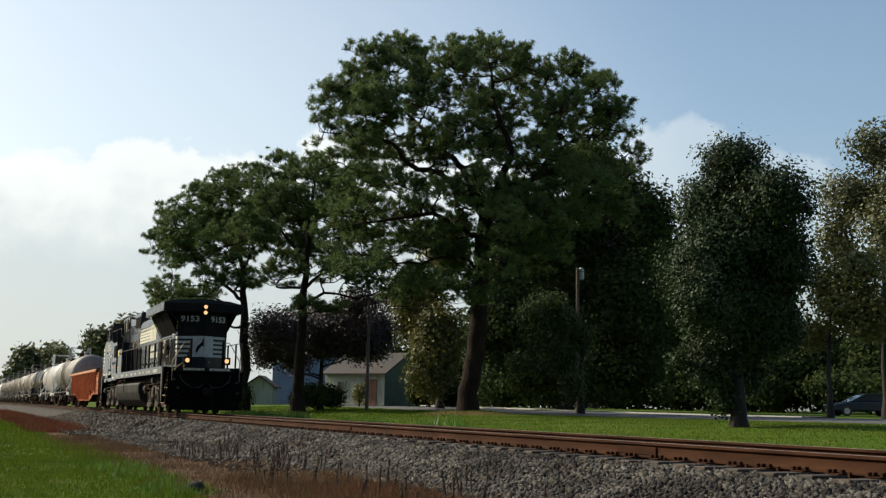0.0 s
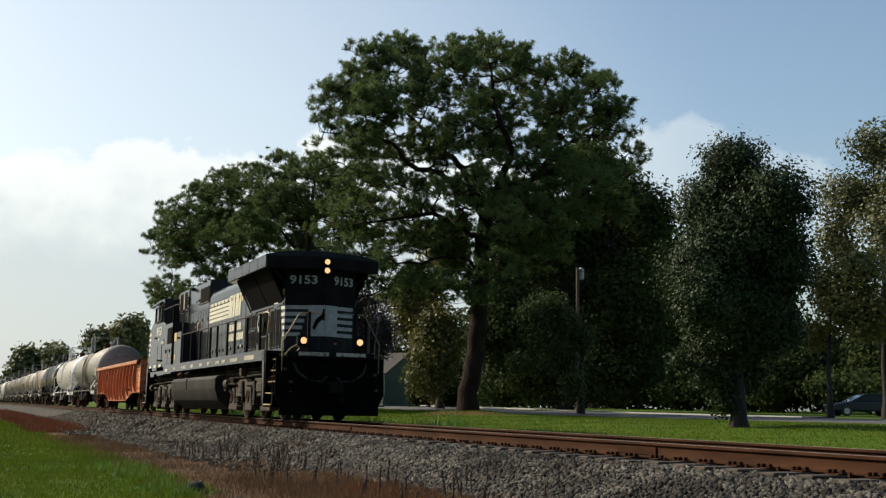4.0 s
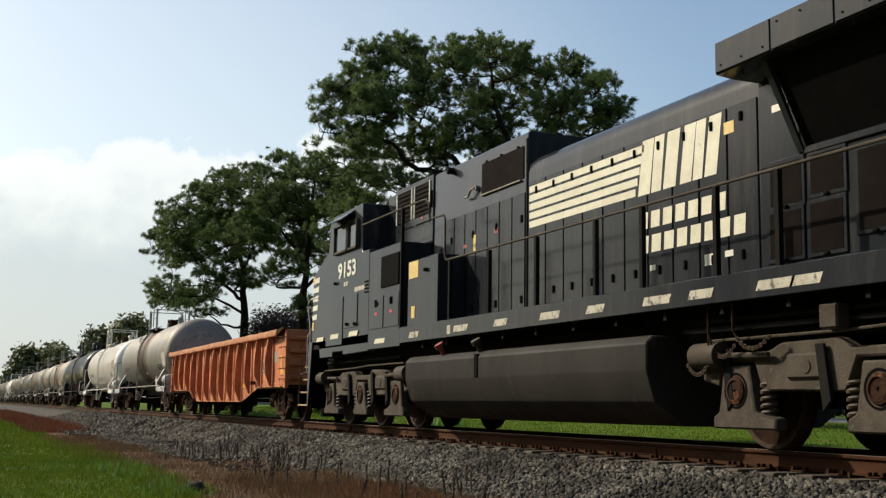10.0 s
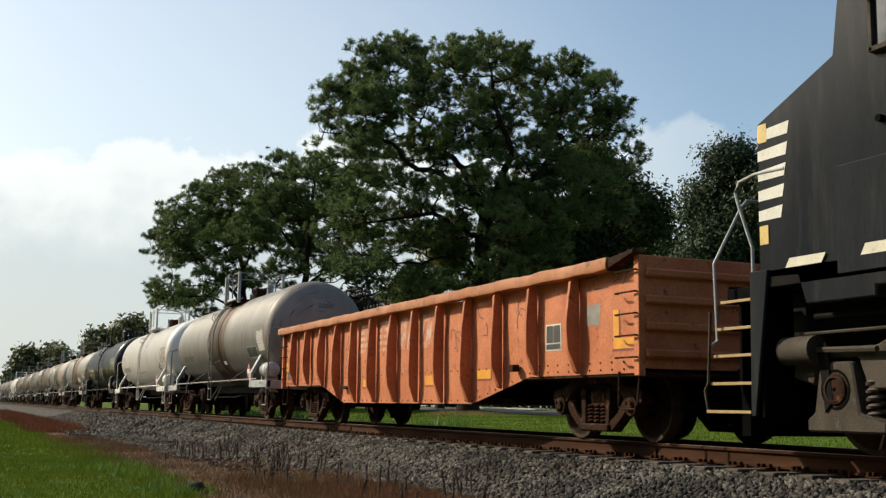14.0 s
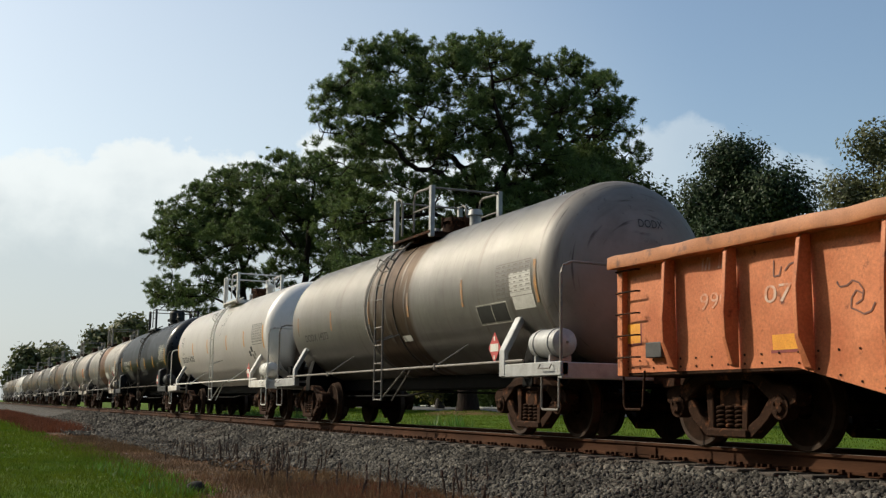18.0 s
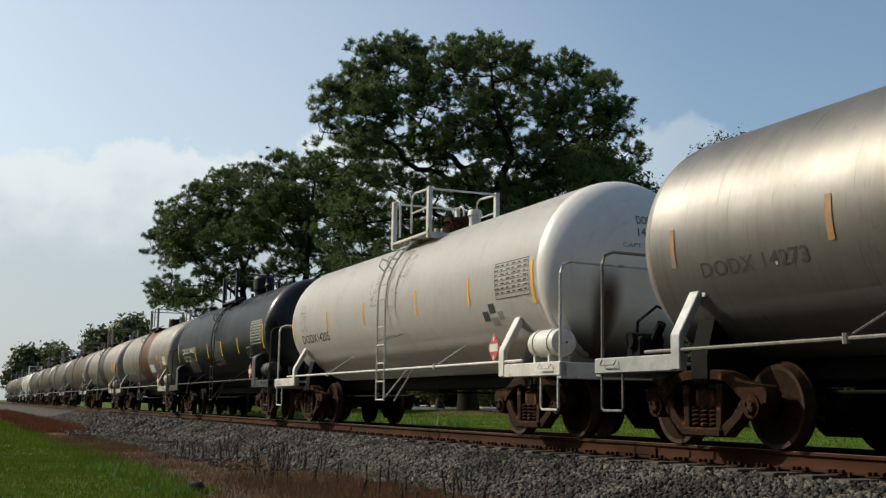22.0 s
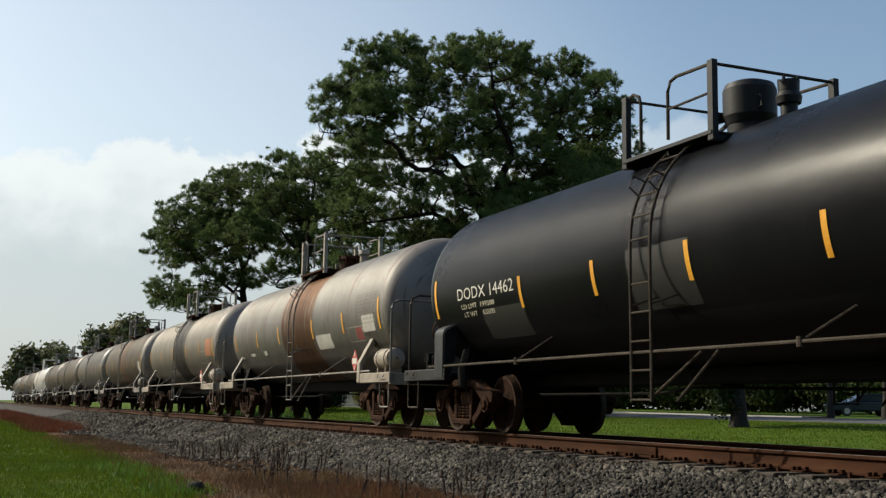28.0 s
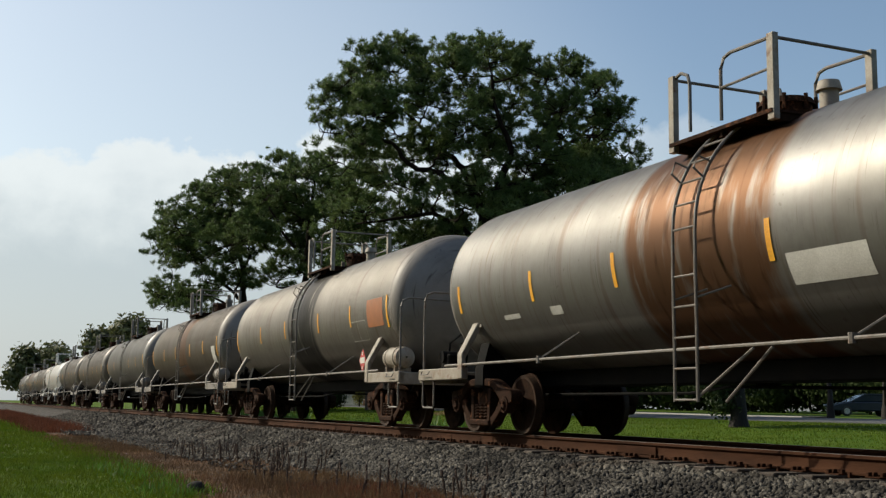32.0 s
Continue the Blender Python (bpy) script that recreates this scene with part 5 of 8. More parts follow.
def tank_car(a, look_, marks, extras):
    """One tank car with its middle at a along the train."""
    shell, fit, frame_mat, pipe, label = look_
    t = thing("tank_car", label, "tank car", "tank cars of the train")
    fat = extras.get("fat", 0.0)
    shells = [shared("tank", tank_shell, shell, t, "", 25)]
    for k in (-1, 1):
        shells.append(shared("tank_head", tank_head(k), HEADS.get(shell, "head_dirty"), t, "dirty dished end", 25, tag=k))
    for ob in shells:
        ob.scale = (1, 1 + fat / TR, 1 + fat / TR)
        ob.location.z = -TZ * fat / TR
    shared("centre_sill", car_sill, "black_dull", t)
    under = "black_dull"
    shared("bottom_outlet", outlet, under, t)
    for k in (-1, 1):
        shared("body_bolster", body_bolster(k), under, t, tag=k)
        shared("end_deck", end_deck(k), under, t, tag=k)
        shared("end_platform", end_beam(k), fit, t, tag=k)
        shared("end_handrail", end_rail(k), pipe, t, tag=k)
        for q in (-1, 1):
            shared("saddle", box_saddle(k, q) if extras.get("dome") else saddle(k, q), fit, t, tag=(k, q))
            shared("step", sill_steps(k, q), pipe, t, tag=(k, q))
        shared("side_pipe", side_pipe(k), pipe, t, "long side handrail", tag=k)
        shared("ladder", ladder(k), pipe, t, tag=k).location.x = extras.get("ladder", 0.0)
        freight_truck(t, k * 5.65, frame_mat)
        coupler(t, k * 7.15, k)
    deck = shared("top_platform", top_deck, fit if fit in ("white_steel", "black_worn") else "rust_dark", t)
    far = 0.8 if extras.get("dome") else 0.38
    for x in (-0.32, 1.52):
        shared("cross_rail", cross_rail(x, far), pipe, deck, tag=(x, far))
        for y in (-1.0, far):
            shared("post", deck_post(x, y), fit, deck, tag=(x, y))
    for y in (-1.0, far):
        shared("guard_rail", side_rail(y), pipe, deck, tag=y)
        shared("entry_rail", entry_rail(y), pipe, deck, tag=y)
    if extras.get("dome"):
        shared("dome", dome, fit, t, "large closed dome on the tank")
    else:
        shared("manway", manway, "rust_dark", t)
    deck.location.x = extras.get("deck", 0.0)
    shared("valve", safety_vent if extras.get("dome") else valve_big, fit, t, tag=1)
    shared("valve", valve_small, fit, t, tag=2)
    shared("air_reservoir", air_tank, fit, t, "small cylinder on the end platform")
    for x in (6.40, 6.82):
        shared("strap", air_strap(x), fit, t, tag=x)
    shared("brake_rigging", brake_gear, "black_dull", t)
    if extras.get("dome") or a < -100:
        w = shared("hand_brake_wheel", brake_wheel, "rust_dark", t)
        w.location = (-7.12, -0.85, 1.75)
        w.rotation_euler = (0, 0, math.pi / 2)
    shared("brake_rod", under_rods, "black_dull", t)
    for x, wide, material in extras.get("hoops", ()):
        bm = B()
        revolve(bm, [(x - wide / 2, TR - 0.01), (x - wide / 2, TR + 0.012), (x + wide / 2, TR + 0.012), (x + wide / 2, TR - 0.01)], 0, TZ, 72, "x", True)
        part("hoop", bm, material, t, "narrow hoop round the tank")
    for x0, z0, w_, h_, num, seed in extras.get("scrawls", ()):
        rs = random.Random(seed)
        for _ in range(num):
            bm = B()
            u, v, a_ = rs.uniform(0, w_), rs.uniform(0, h_), rs.uniform(0, 6.28)
            end = None
            for k in range(rs.randint(6, 14)):
                a_ += rs.uniform(-1.4, 1.4)
                u2, v2 = min(w_, max(0, u + 0.06 * math.cos(a_))), min(h_, max(0, v + 0.06 * math.sin(a_)))
                d = math.hypot(u2 - u, v2 - v)
                if d > 0.01:
                    du, dv = -(v2 - v) / d * 0.005, (u2 - u) / d * 0.005
                    if end is None:
                        end = (bm.verts.new((u - du, v - dv, 0)), bm.verts.new((u + du, v + dv, 0)))
                    tip = (bm.verts.new((u2 - du, v2 - dv, 0)), bm.verts.new((u2 + du, v2 + dv, 0)))
                    bm.faces.new((end[0], tip[0], tip[1], end[1]))
                    end = tip
                u, v = u2, v2
            part("scrawl", put(bm, wrap(x0, z0, 0.004)), "stencil_mid", t, "thin dark scrawl", 0)
    # reflective strips
    for x in extras.get("yellow", (-6.2, -3.5, -1.05, 1.78, 4.05, 6.25)):
        bm = B()
        sheet(bm, -0.042, 0.042, 0, 0.44 if abs(x) < 6 else 0.62)
        put(bm, wrap(x, extras.get("yz", 2.02) if abs(x) < 6 else 1.9, 0.008 + fat))
        part("reflector_strip", bm, extras.get("strip", "yellow"), t, "yellow reflective strip")
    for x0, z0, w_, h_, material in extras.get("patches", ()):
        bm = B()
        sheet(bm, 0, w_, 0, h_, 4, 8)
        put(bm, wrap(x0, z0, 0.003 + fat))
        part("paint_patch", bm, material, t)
    # lettering on the shell
    for text, x0, z0, size, width, material in marks:
        part("lettering", put(letters(text, size, width, extras.get("bold", 0.01)), wrap(x0, z0, 0.0045 + fat)), material, t, soft=0)
    for x0, z0, w_, h_, rows_, material in extras.get("tables", ()):
        bm = B()
        f = wrap(x0, z0, 0.0045 + fat)
        for u0, u1, v0, v1 in ((0, w_, 0, 0.012), (0, w_, h_ - 0.012, h_), (0, 0.012, 0, h_), (w_ - 0.012, w_, 0, h_)):
            sheet(bm, u0, u1, v0, v1)
        for i in range(1, rows_):
            v = h_ * i / rows_
            if rows_ > 3:
                sheet(bm, 0, w_, v - 0.003, v + 0.003, 6, 1)
                for c in range(6):
                    sheet(bm, w_ * (c + 0.10) / 6, w_ * (c + 0.5 + 0.4 * ((i * 7 + c * 3) % 5) / 5) / 6, v + 0.014, v + 0.034, 1, 1)
        if rows_ <= 3:
            for c in range(1, 2):
                sheet(bm, w_ * 0.5 - 0.006, w_ * 0.5 + 0.006, 0, h_)
        part("stencil_panel", put(bm, f), material, t, "stencilled data panel", 0)
    if extras.get("placard"):
        x0 = extras["placard"]
        bm = B()
        z0 = 1.29
        prism(bm, [(x0, z0 - 0.23), (x0 + 0.20, z0), (x0, z0 + 0.23), (x0 - 0.20, z0)], -1.503, -1.495, "y")
        pl = part("placard", bm, "red", t, "diamond hazard placard", 0)
        bm = B()
        for q0, q1 in ((-0.25, 0.25),):
            pts = [(-(1 - abs(q0)) * 0.9, q0), ((1 - abs(q0)) * 0.9, q0), ((1 - abs(q1)) * 0.9, q1), (-(1 - abs(q1)) * 0.9, q1)]
            bm.faces.new([bm.verts.new((x0 + p * 0.20, -1.508, z0 + q * 0.23)) for p, q in pts])
        for q0, q1 in ((-0.75, -0.5), (0.45, 0.72)):
            bm.faces.new([bm.verts.new((x0 + p * 0.2, -1.508, z0 + q * 0.23)) for p, q in ((-0.12, q0), (0.12, q0), (0.12, q1), (-0.12, q1))])
        part("placard_print", bm, "white_paint", pl, "white print", 0)
        bm = B()
        box(bm, x0 - 0.02, x0 + 0.02, -1.490, -1.30, 1.26, 1.32)
        part("placard_bracket", bm, fit, t)
    # end lettering as on the forward head
    for text, y0, z0, size, width, material in extras.get("head", ()):
        def onto(u, v, w):
            y, z = y0 + u, z0 + v - TZ
            q = min(0.98, (y * y + z * z) / (TR * TR))
            return (TH + 0.66 * math.sqrt(1 - q) + 0.012, y, z0 + v)
        part("lettering", put(letters(text, size, width), onto), material, t, soft=0)
    # a soot streak, and a darker tone towards the bottom of the head
    if extras.get("soot_and_foot"):
        bm = B()
        g = []
        for i in range(17):
            row = []
            for j in range(15):
                z = 1.02 + 1.45 * j / 14
                y = (i / 8 - 1) * 0.985 * math.sqrt(TR * TR - (z - TZ) ** 2)
                q = (y * y + (z - TZ) ** 2) / (TR * TR)
                row.append(bm.verts.new((TH + 0.66 * math.sqrt(1 - q) + 0.008, y, z)))
            g.append(row)
        for i in range(16):
            for j in range(14):
                bm.faces.new((g[i][j], g[i + 1][j], g[i + 1][j + 1], g[i][j + 1]))
        part("soot_streak", bm, "soot_and_foot", t, "dark soot streak down the head, which darkens towards its bottom")
    return t, a
M["worn_grey"] = mat("worn_grey", (0.21, 0.19, 0.168), (0.15, 0.128, 0.105), 0.65, scale=4, c3=(0.16, 0.095, 0.06), c3pos=(0.55, 0.72), c3scale=5)
M["worn_pale"] = mat("worn_pale", (0.36, 0.315, 0.255), (0.27, 0.225, 0.17), 0.65, scale=4, c3=(0.17, 0.09, 0.05), c3pos=(0.55, 0.7), c3scale=5)
M["tank_silver"] = tank_material("tank_silver", (0.44, 0.42, 0.392), (0.34, 0.32, 0.292), (0.16, 0.105, 0.065), (-0.95, 1.45), 0.48, (0.20, 0.135, 0.09), 0.32, 0.70)
M["head_dirty"] = tank_material("head_dirty", (0.27, 0.245, 0.22), (0.17, 0.145, 0.12), None, (0, 0), 0.6, (0.07, 0.048, 0.034), 0.75, 0.15)
HEADS = {"tank_white": "tank_white", "tank_black": "tank_black", "tank_grey": "tank_grey", "tank_brown": "tank_brown"}
M["tank_white"] = tank_material("tank_white", (0.80, 0.765, 0.72), (0.745, 0.71, 0.665), None, (0, 0), 0.45, (0.52, 0.45, 0.37), 0.16)
M["tank_black"] = tank_material("tank_black", (0.010, 0.011, 0.014), (0.016, 0.0165, 0.019), None, (0, 0), 0.31, (0.04, 0.036, 0.03), 0.2)
M["tank_rust"] = tank_material("tank_rust", (0.415, 0.40, 0.375), (0.32, 0.302, 0.275), (0.225, 0.110, 0.052), (-0.93, 1.74), 0.50, (0.20, 0.115, 0.06), 0.5, 0.75)
M["tank_band"] = tank_material("tank_band", (0.42, 0.39, 0.35), (0.33, 0.30, 0.26), (0.07, 0.064, 0.058), (-0.8, 1.4), 0.50, (0.2, 0.13, 0.08), 0.5, 0.75)
M["tank_rust_far"] = tank_material("tank_rust_far", (0.18, 0.15, 0.115), (0.14, 0.112, 0.085), (0.24, 0.13, 0.07), (-0.6, 1.0), 0.5, (0.22, 0.155, 0.1), 0.5, 0.35)
M["tank_grey"] = tank_material("tank_grey", (0.185, 0.172, 0.155), (0.15, 0.138, 0.12), (0.15, 0.135, 0.115), (-0.6, 1.0), 0.5, (0.25, 0.2, 0.15), 0.35, 0.1)
M["tank_brown"] = tank_material("tank_brown", (0.16, 0.135, 0.105), (0.125, 0.10, 0.075), (0.16, 0.125, 0.095), (-0.6, 1.0), 0.5, (0.2, 0.15, 0.1), 0.4, 0.1)

M["tank_black"].node_tree.nodes["Principled BSDF"].inputs["Specular IOR Level"].default_value = 0.27
LOOKS = [
    ("tank_silver", "galv", "rust_dark", "worn_grey", "silver-grey tank car with brown streaks below its hatch"),
    ("tank_white", "white_steel", "rust_dark", "white_steel", "white tank car with white ladder and railings"),
    ("tank_black", "black_worn", "rust_dark", "under_grey", "glossy black tank car with yellow reflector strips"),
    ("tank_rust", "worn_pale", "rust_dark", "worn_grey", "silver tank car with a wide rust-stained band"),
    ("tank_band", "worn_pale", "rust_dark", "worn_grey", "silver tank car with a dark band and an orange patch"),
    ("tank_rust_far", "worn_grey", "rust_dark", "worn_grey", "tan-grey tank car with a rusty band"),
    ("tank_grey", "worn_grey", "rust_dark", "worn_grey", "pale grey tank car with a dark band"),
    ("tank_brown", "worn_grey", "rust_dark", "worn_grey", "brownish grey dirty tank car"),
    ("tank_brown", "worn_grey", "rust_dark", "worn_grey", "brownish grey dirty tank car"),
    ("tank_white", "white_steel", "rust_dark", "white_steel", "white tank car far back in the train"),
    ("tank_brown", "worn_grey", "rust_dark", "worn_grey", "brownish grey dirty tank car"),
    ("tank_rust_far", "worn_grey", "rust_dark", "worn_grey", "tan-grey tank car with a rusty band"),
    ("tank_grey", "worn_grey", "rust_dark", "worn_grey", "pale grey tank car at the end of the train"),
]
M["soot_and_foot"] = mat("soot_and_foot", (0.055, 0.034, 0.022), (0.10, 0.066, 0.042), 0.8, scale=3, stretch=(1, 3, 0.3))
sn, sl = M["soot_and_foot"].node_tree.nodes, M["soot_and_foot"].node_tree.links
s_co, s_sep, s_noise = sn.new("ShaderNodeTexCoord"), sn.new("ShaderNodeSeparateXYZ"), sn.new("ShaderNodeTexNoise")
s_noise.inputs["Scale"].default_value = 5.0
sl.new(s_co.outputs["Object"], s_sep.inputs[0])
sl.new(s_co.outputs["Object"], s_noise.inputs["Vector"])
s_d, s_abs, s_r, s_mul = sn.new("ShaderNodeMath"), sn.new("ShaderNodeMath"), sn.new("ShaderNodeMapRange"), sn.new("ShaderNodeMath")
s_d.operation, s_abs.operation, s_mul.operation = "ADD", "ABSOLUTE", "MULTIPLY"
s_d.inputs[1].default_value = 0.58
sl.new(s_sep.outputs["Y"], s_d.inputs[0])
sl.new(s_d.outputs[0], s_abs.inputs[0])
s_r.interpolation_type = "SMOOTHSTEP"
s_r.inputs["From Min"].default_value, s_r.inputs["From Max"].default_value = 0.28, 0.02
sl.new(s_abs.outputs[0], s_r.inputs["Value"])
sl.new(s_r.outputs[0], s_mul.inputs[0])
s_h = sn.new("ShaderNodeMapRange")
s_h.interpolation_type = "SMOOTHSTEP"
s_h.inputs["From Min"].default_value, s_h.inputs["From Max"].default_value, s_h.inputs["To Max"].default_value = 2.5, 1.9, 0.9
sl.new(s_sep.outputs["Z"], s_h.inputs["Value"])
sl.new(s_h.outputs[0], s_mul.inputs[1])
s_mix, s_tr = sn.new("ShaderNodeMixShader"), sn.new("ShaderNodeBsdfTransparent")
# besides the streak, the sheet grows darker from mid height to the bottom
s_foot, s_max = sn.new("ShaderNodeMapRange"), sn.new("ShaderNodeMath")
s_foot.interpolation_type = "SMOOTHSTEP"
s_foot.inputs["From Min"].default_value, s_foot.inputs["From Max"].default_value, s_foot.inputs["To Max"].default_value = 1.85, 1.15, 0.8
sl.new(s_sep.outputs["Z"], s_foot.inputs["Value"])
s_max.operation = "MAXIMUM"
sl.new(s_mul.outputs[0], s_max.inputs[0])
sl.new(s_foot.outputs[0], s_max.inputs[1])
sl.new(s_max.outputs[0], s_mix.inputs[0])
sl.new(s_tr.outputs[0], s_mix.inputs[1])
sl.new(sn["Principled BSDF"].outputs[0], s_mix.inputs[2])
sl.new(s_mix.outputs[0], sn["Material Output"].inputs["Surface"])
M["stencil_dark"] = mat("stencil_dark", (0.030, 0.029, 0.028), (0.055, 0.052, 0.047), 0.6, scale=9)
M["stencil_grey"] = mat("stencil_grey", (0.22, 0.20, 0.18), (0.30, 0.27, 0.23), 0.6, scale=9)
M["stencil_mid"] = mat("stencil_mid", (0.12, 0.105, 0.09), (0.17, 0.15, 0.13), 0.6, scale=9)
M["patch_pale"] = mat("patch_pale", (0.60, 0.58, 0.53), (0.5, 0.48, 0.43), 0.6, scale=4)
M["patch_orange"] = mat("patch_orange", (0.40, 0.14, 0.04), (0.32, 0.12, 0.045), 0.6, scale=4)
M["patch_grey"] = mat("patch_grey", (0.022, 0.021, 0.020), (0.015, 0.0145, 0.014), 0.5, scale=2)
T_MARKS = [
    [("DODX 14273", -5.33, 1.86, 0.17, 1.72, "stencil_dark")],
    [("DODX14205", -5.56, 1.83, 0.20, 2.08, "stencil_dark")],
    [("DODX 14462", -5.2, 2.12, 0.18, 2.0, "white_paint"), ("LD LMT  199500", -5.1, 1.98, 0.075, 1.2, "cream_paint"), ("LT WT    63500", -5.05, 1.86, 0.075, 1.1, "cream_paint")],
    [], [], [], [], [], [], [], [], [], []]
T_EXTRAS = [
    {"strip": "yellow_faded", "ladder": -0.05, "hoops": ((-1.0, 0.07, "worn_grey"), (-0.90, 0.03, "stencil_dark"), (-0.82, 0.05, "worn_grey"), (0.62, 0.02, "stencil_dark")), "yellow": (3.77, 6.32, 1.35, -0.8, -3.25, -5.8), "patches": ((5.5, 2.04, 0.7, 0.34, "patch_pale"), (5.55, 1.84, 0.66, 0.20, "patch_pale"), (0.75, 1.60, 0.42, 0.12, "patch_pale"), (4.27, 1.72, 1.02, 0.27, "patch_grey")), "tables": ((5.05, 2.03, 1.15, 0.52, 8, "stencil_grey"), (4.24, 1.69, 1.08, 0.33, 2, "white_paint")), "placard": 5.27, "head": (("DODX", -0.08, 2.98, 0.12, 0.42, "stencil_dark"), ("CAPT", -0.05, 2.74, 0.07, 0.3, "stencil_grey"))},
    {"ladder": 0.10, "deck": -0.10, "scrawls": ((-5.75, 2.12, 0.75, 0.62, 9, 5), (-0.75, 2.35, 0.6, 0.9, 14, 6), (0.7, 2.5, 0.6, 0.8, 10, 7)), "tables": ((5.03, 2.03, 1.12, 0.55, 8, "stencil_dark"),), "patches": ((4.44, 1.74, 0.2, 0.16, "stencil_dark"), (4.70, 1.85, 0.2, 0.15, "stencil_dark"), (4.70, 1.66, 0.22, 0.14, "stencil_grey"), (4.96, 1.74, 0.16, 0.13, "stencil_grey")), "placard": 5.27, "soot_and_foot": True, "head": (("DODX", -0.09, 3.03, 0.12, 0.34, "stencil_dark"), ("14205", -0.09, 2.85, 0.12, 0.38, "stencil_dark"), ("CAPT 20000 GAL", -0.35, 2.68, 0.06, 0.9, "stencil_grey"))},
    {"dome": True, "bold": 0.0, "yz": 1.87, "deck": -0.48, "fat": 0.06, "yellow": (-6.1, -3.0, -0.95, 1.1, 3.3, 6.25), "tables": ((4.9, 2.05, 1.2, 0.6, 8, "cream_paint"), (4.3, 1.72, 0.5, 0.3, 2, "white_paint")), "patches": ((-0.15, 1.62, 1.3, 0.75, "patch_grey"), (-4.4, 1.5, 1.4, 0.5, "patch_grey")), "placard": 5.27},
    {"ladder": 0.2, "deck": -0.10, "yz": 1.92, "yellow": (-5.95, -3.45, -1.22, 1.74, 4.0, 6.25), "tables": ((4.95, 2.05, 1.15, 0.6, 8, "stencil_grey"), (4.3, 1.72, 0.9, 0.32, 2, "white_paint")), "patches": ((1.94, 1.66, 1.1, 0.34, "patch_pale"), (4.77, 1.75, 0.4, 0.26, "red_dull"), (-3.05, 1.70, 0.32, 0.13, "patch_pale"), (-4.5, 1.72, 0.5, 0.08, "patch_pale"), (5.25, 1.88, 0.7, 0.34, "patch_pale")), "placard": 5.27, "head": (("DODX", -0.09, 2.98, 0.12, 0.40, "stencil_dark"),)},
    {"patches": ((5.1, 1.95, 0.9, 0.55, "patch_orange"),), "tables": ((4.0, 1.72, 0.95, 0.42, 2, "white_paint"),), "placard": 5.27, "head": (("DODX", -0.09, 2.98, 0.12, 0.40, "stencil_dark"),)},
    {"patches": ((5.4, 1.7, 0.5, 0.55, "patch_pale"),)}, {}, {}, {}, {}, {}, {}, {}]
TANKS = [tank_car(-39.85 - 15.4 * k - (0, 0.12, 0, 0, 0.2, 0.2, 0.2)[min(k, 6)], LOOKS[k], T_MARKS[k], T_EXTRAS[k]) for k in range(13)]


# ---- locomotive, long hood leading; its own zero lies 6.4 m behind the hood's end ----
loco = thing("locomotive", "black diesel locomotive running long hood first, lamps lit", "locomotive")
HS = 0.97


def lp(name, bm, material, label="", parent=None, soft=35):
    return part(name, bm, material, loco if parent is None else parent, label, soft)


def flat_side(x0, z0, y=-1.0):
    return lambda u, v, w: (x0 + u, y, z0 + v)


def each_bar(name, rects, y, material, label="", parent=None):
    """Painted marks, one part for each."""
    for r in rects:
        lp(name, bars([r], y), material, label, parent, 0)


def bars(rects, y):
    """Painted rectangles standing on the near side, as thin plates."""
    bm = B()
    for x0, x1, z0, z1, lean in rects:
        bm.faces.new([bm.verts.new(p) for p in ((x0, y, z0), (x1, y, z0), (x1 + lean, y, z1), (x0 + lean, y, z1))])
    return bm


# underframe
bm = B()
box(bm, -13.6, 7.3, -1.0, 1.0, 1.15, 1.66, 0.02)
box(bm, -13.0, 6.55, -1.50, 1.50, 1.62, 1.80, 0.01)
lp("underframe", bm, "black_dull")
for s in (-1, 1):
    bm = B()
    box(bm, -7.35, 6.62, s * 1.535, s * 1.50, 1.53, 1.82, 0.008)
    sill = lp("side_sill", bm, "black_paint", "walkway edge with white dashes")
    each_bar("painted_dash", [(a, a + 0.42 + 0.12 * (i % 2), 1.60, 1.70, 0.05) for i, a in enumerate((-6.9, -4.95, -3.45, -2.0, -0.75, 0.55, 1.45, 2.6, 3.1))] + [(4.35, 5.5, 1.60, 1.72, 0.04), (-5.2, -5.05, 1.58, 1.72, 0)], s * 1.539, "dash_paint", "worn white dash", sill)
    for i in range(12):
        bm = B()
        box(bm, -6.5 + i * 1.05, -6.5 + i * 1.05 + 0.06, s * 1.45, s * 1.05, 1.42, 1.56)
        lp("bracket", bm, "black_dull")

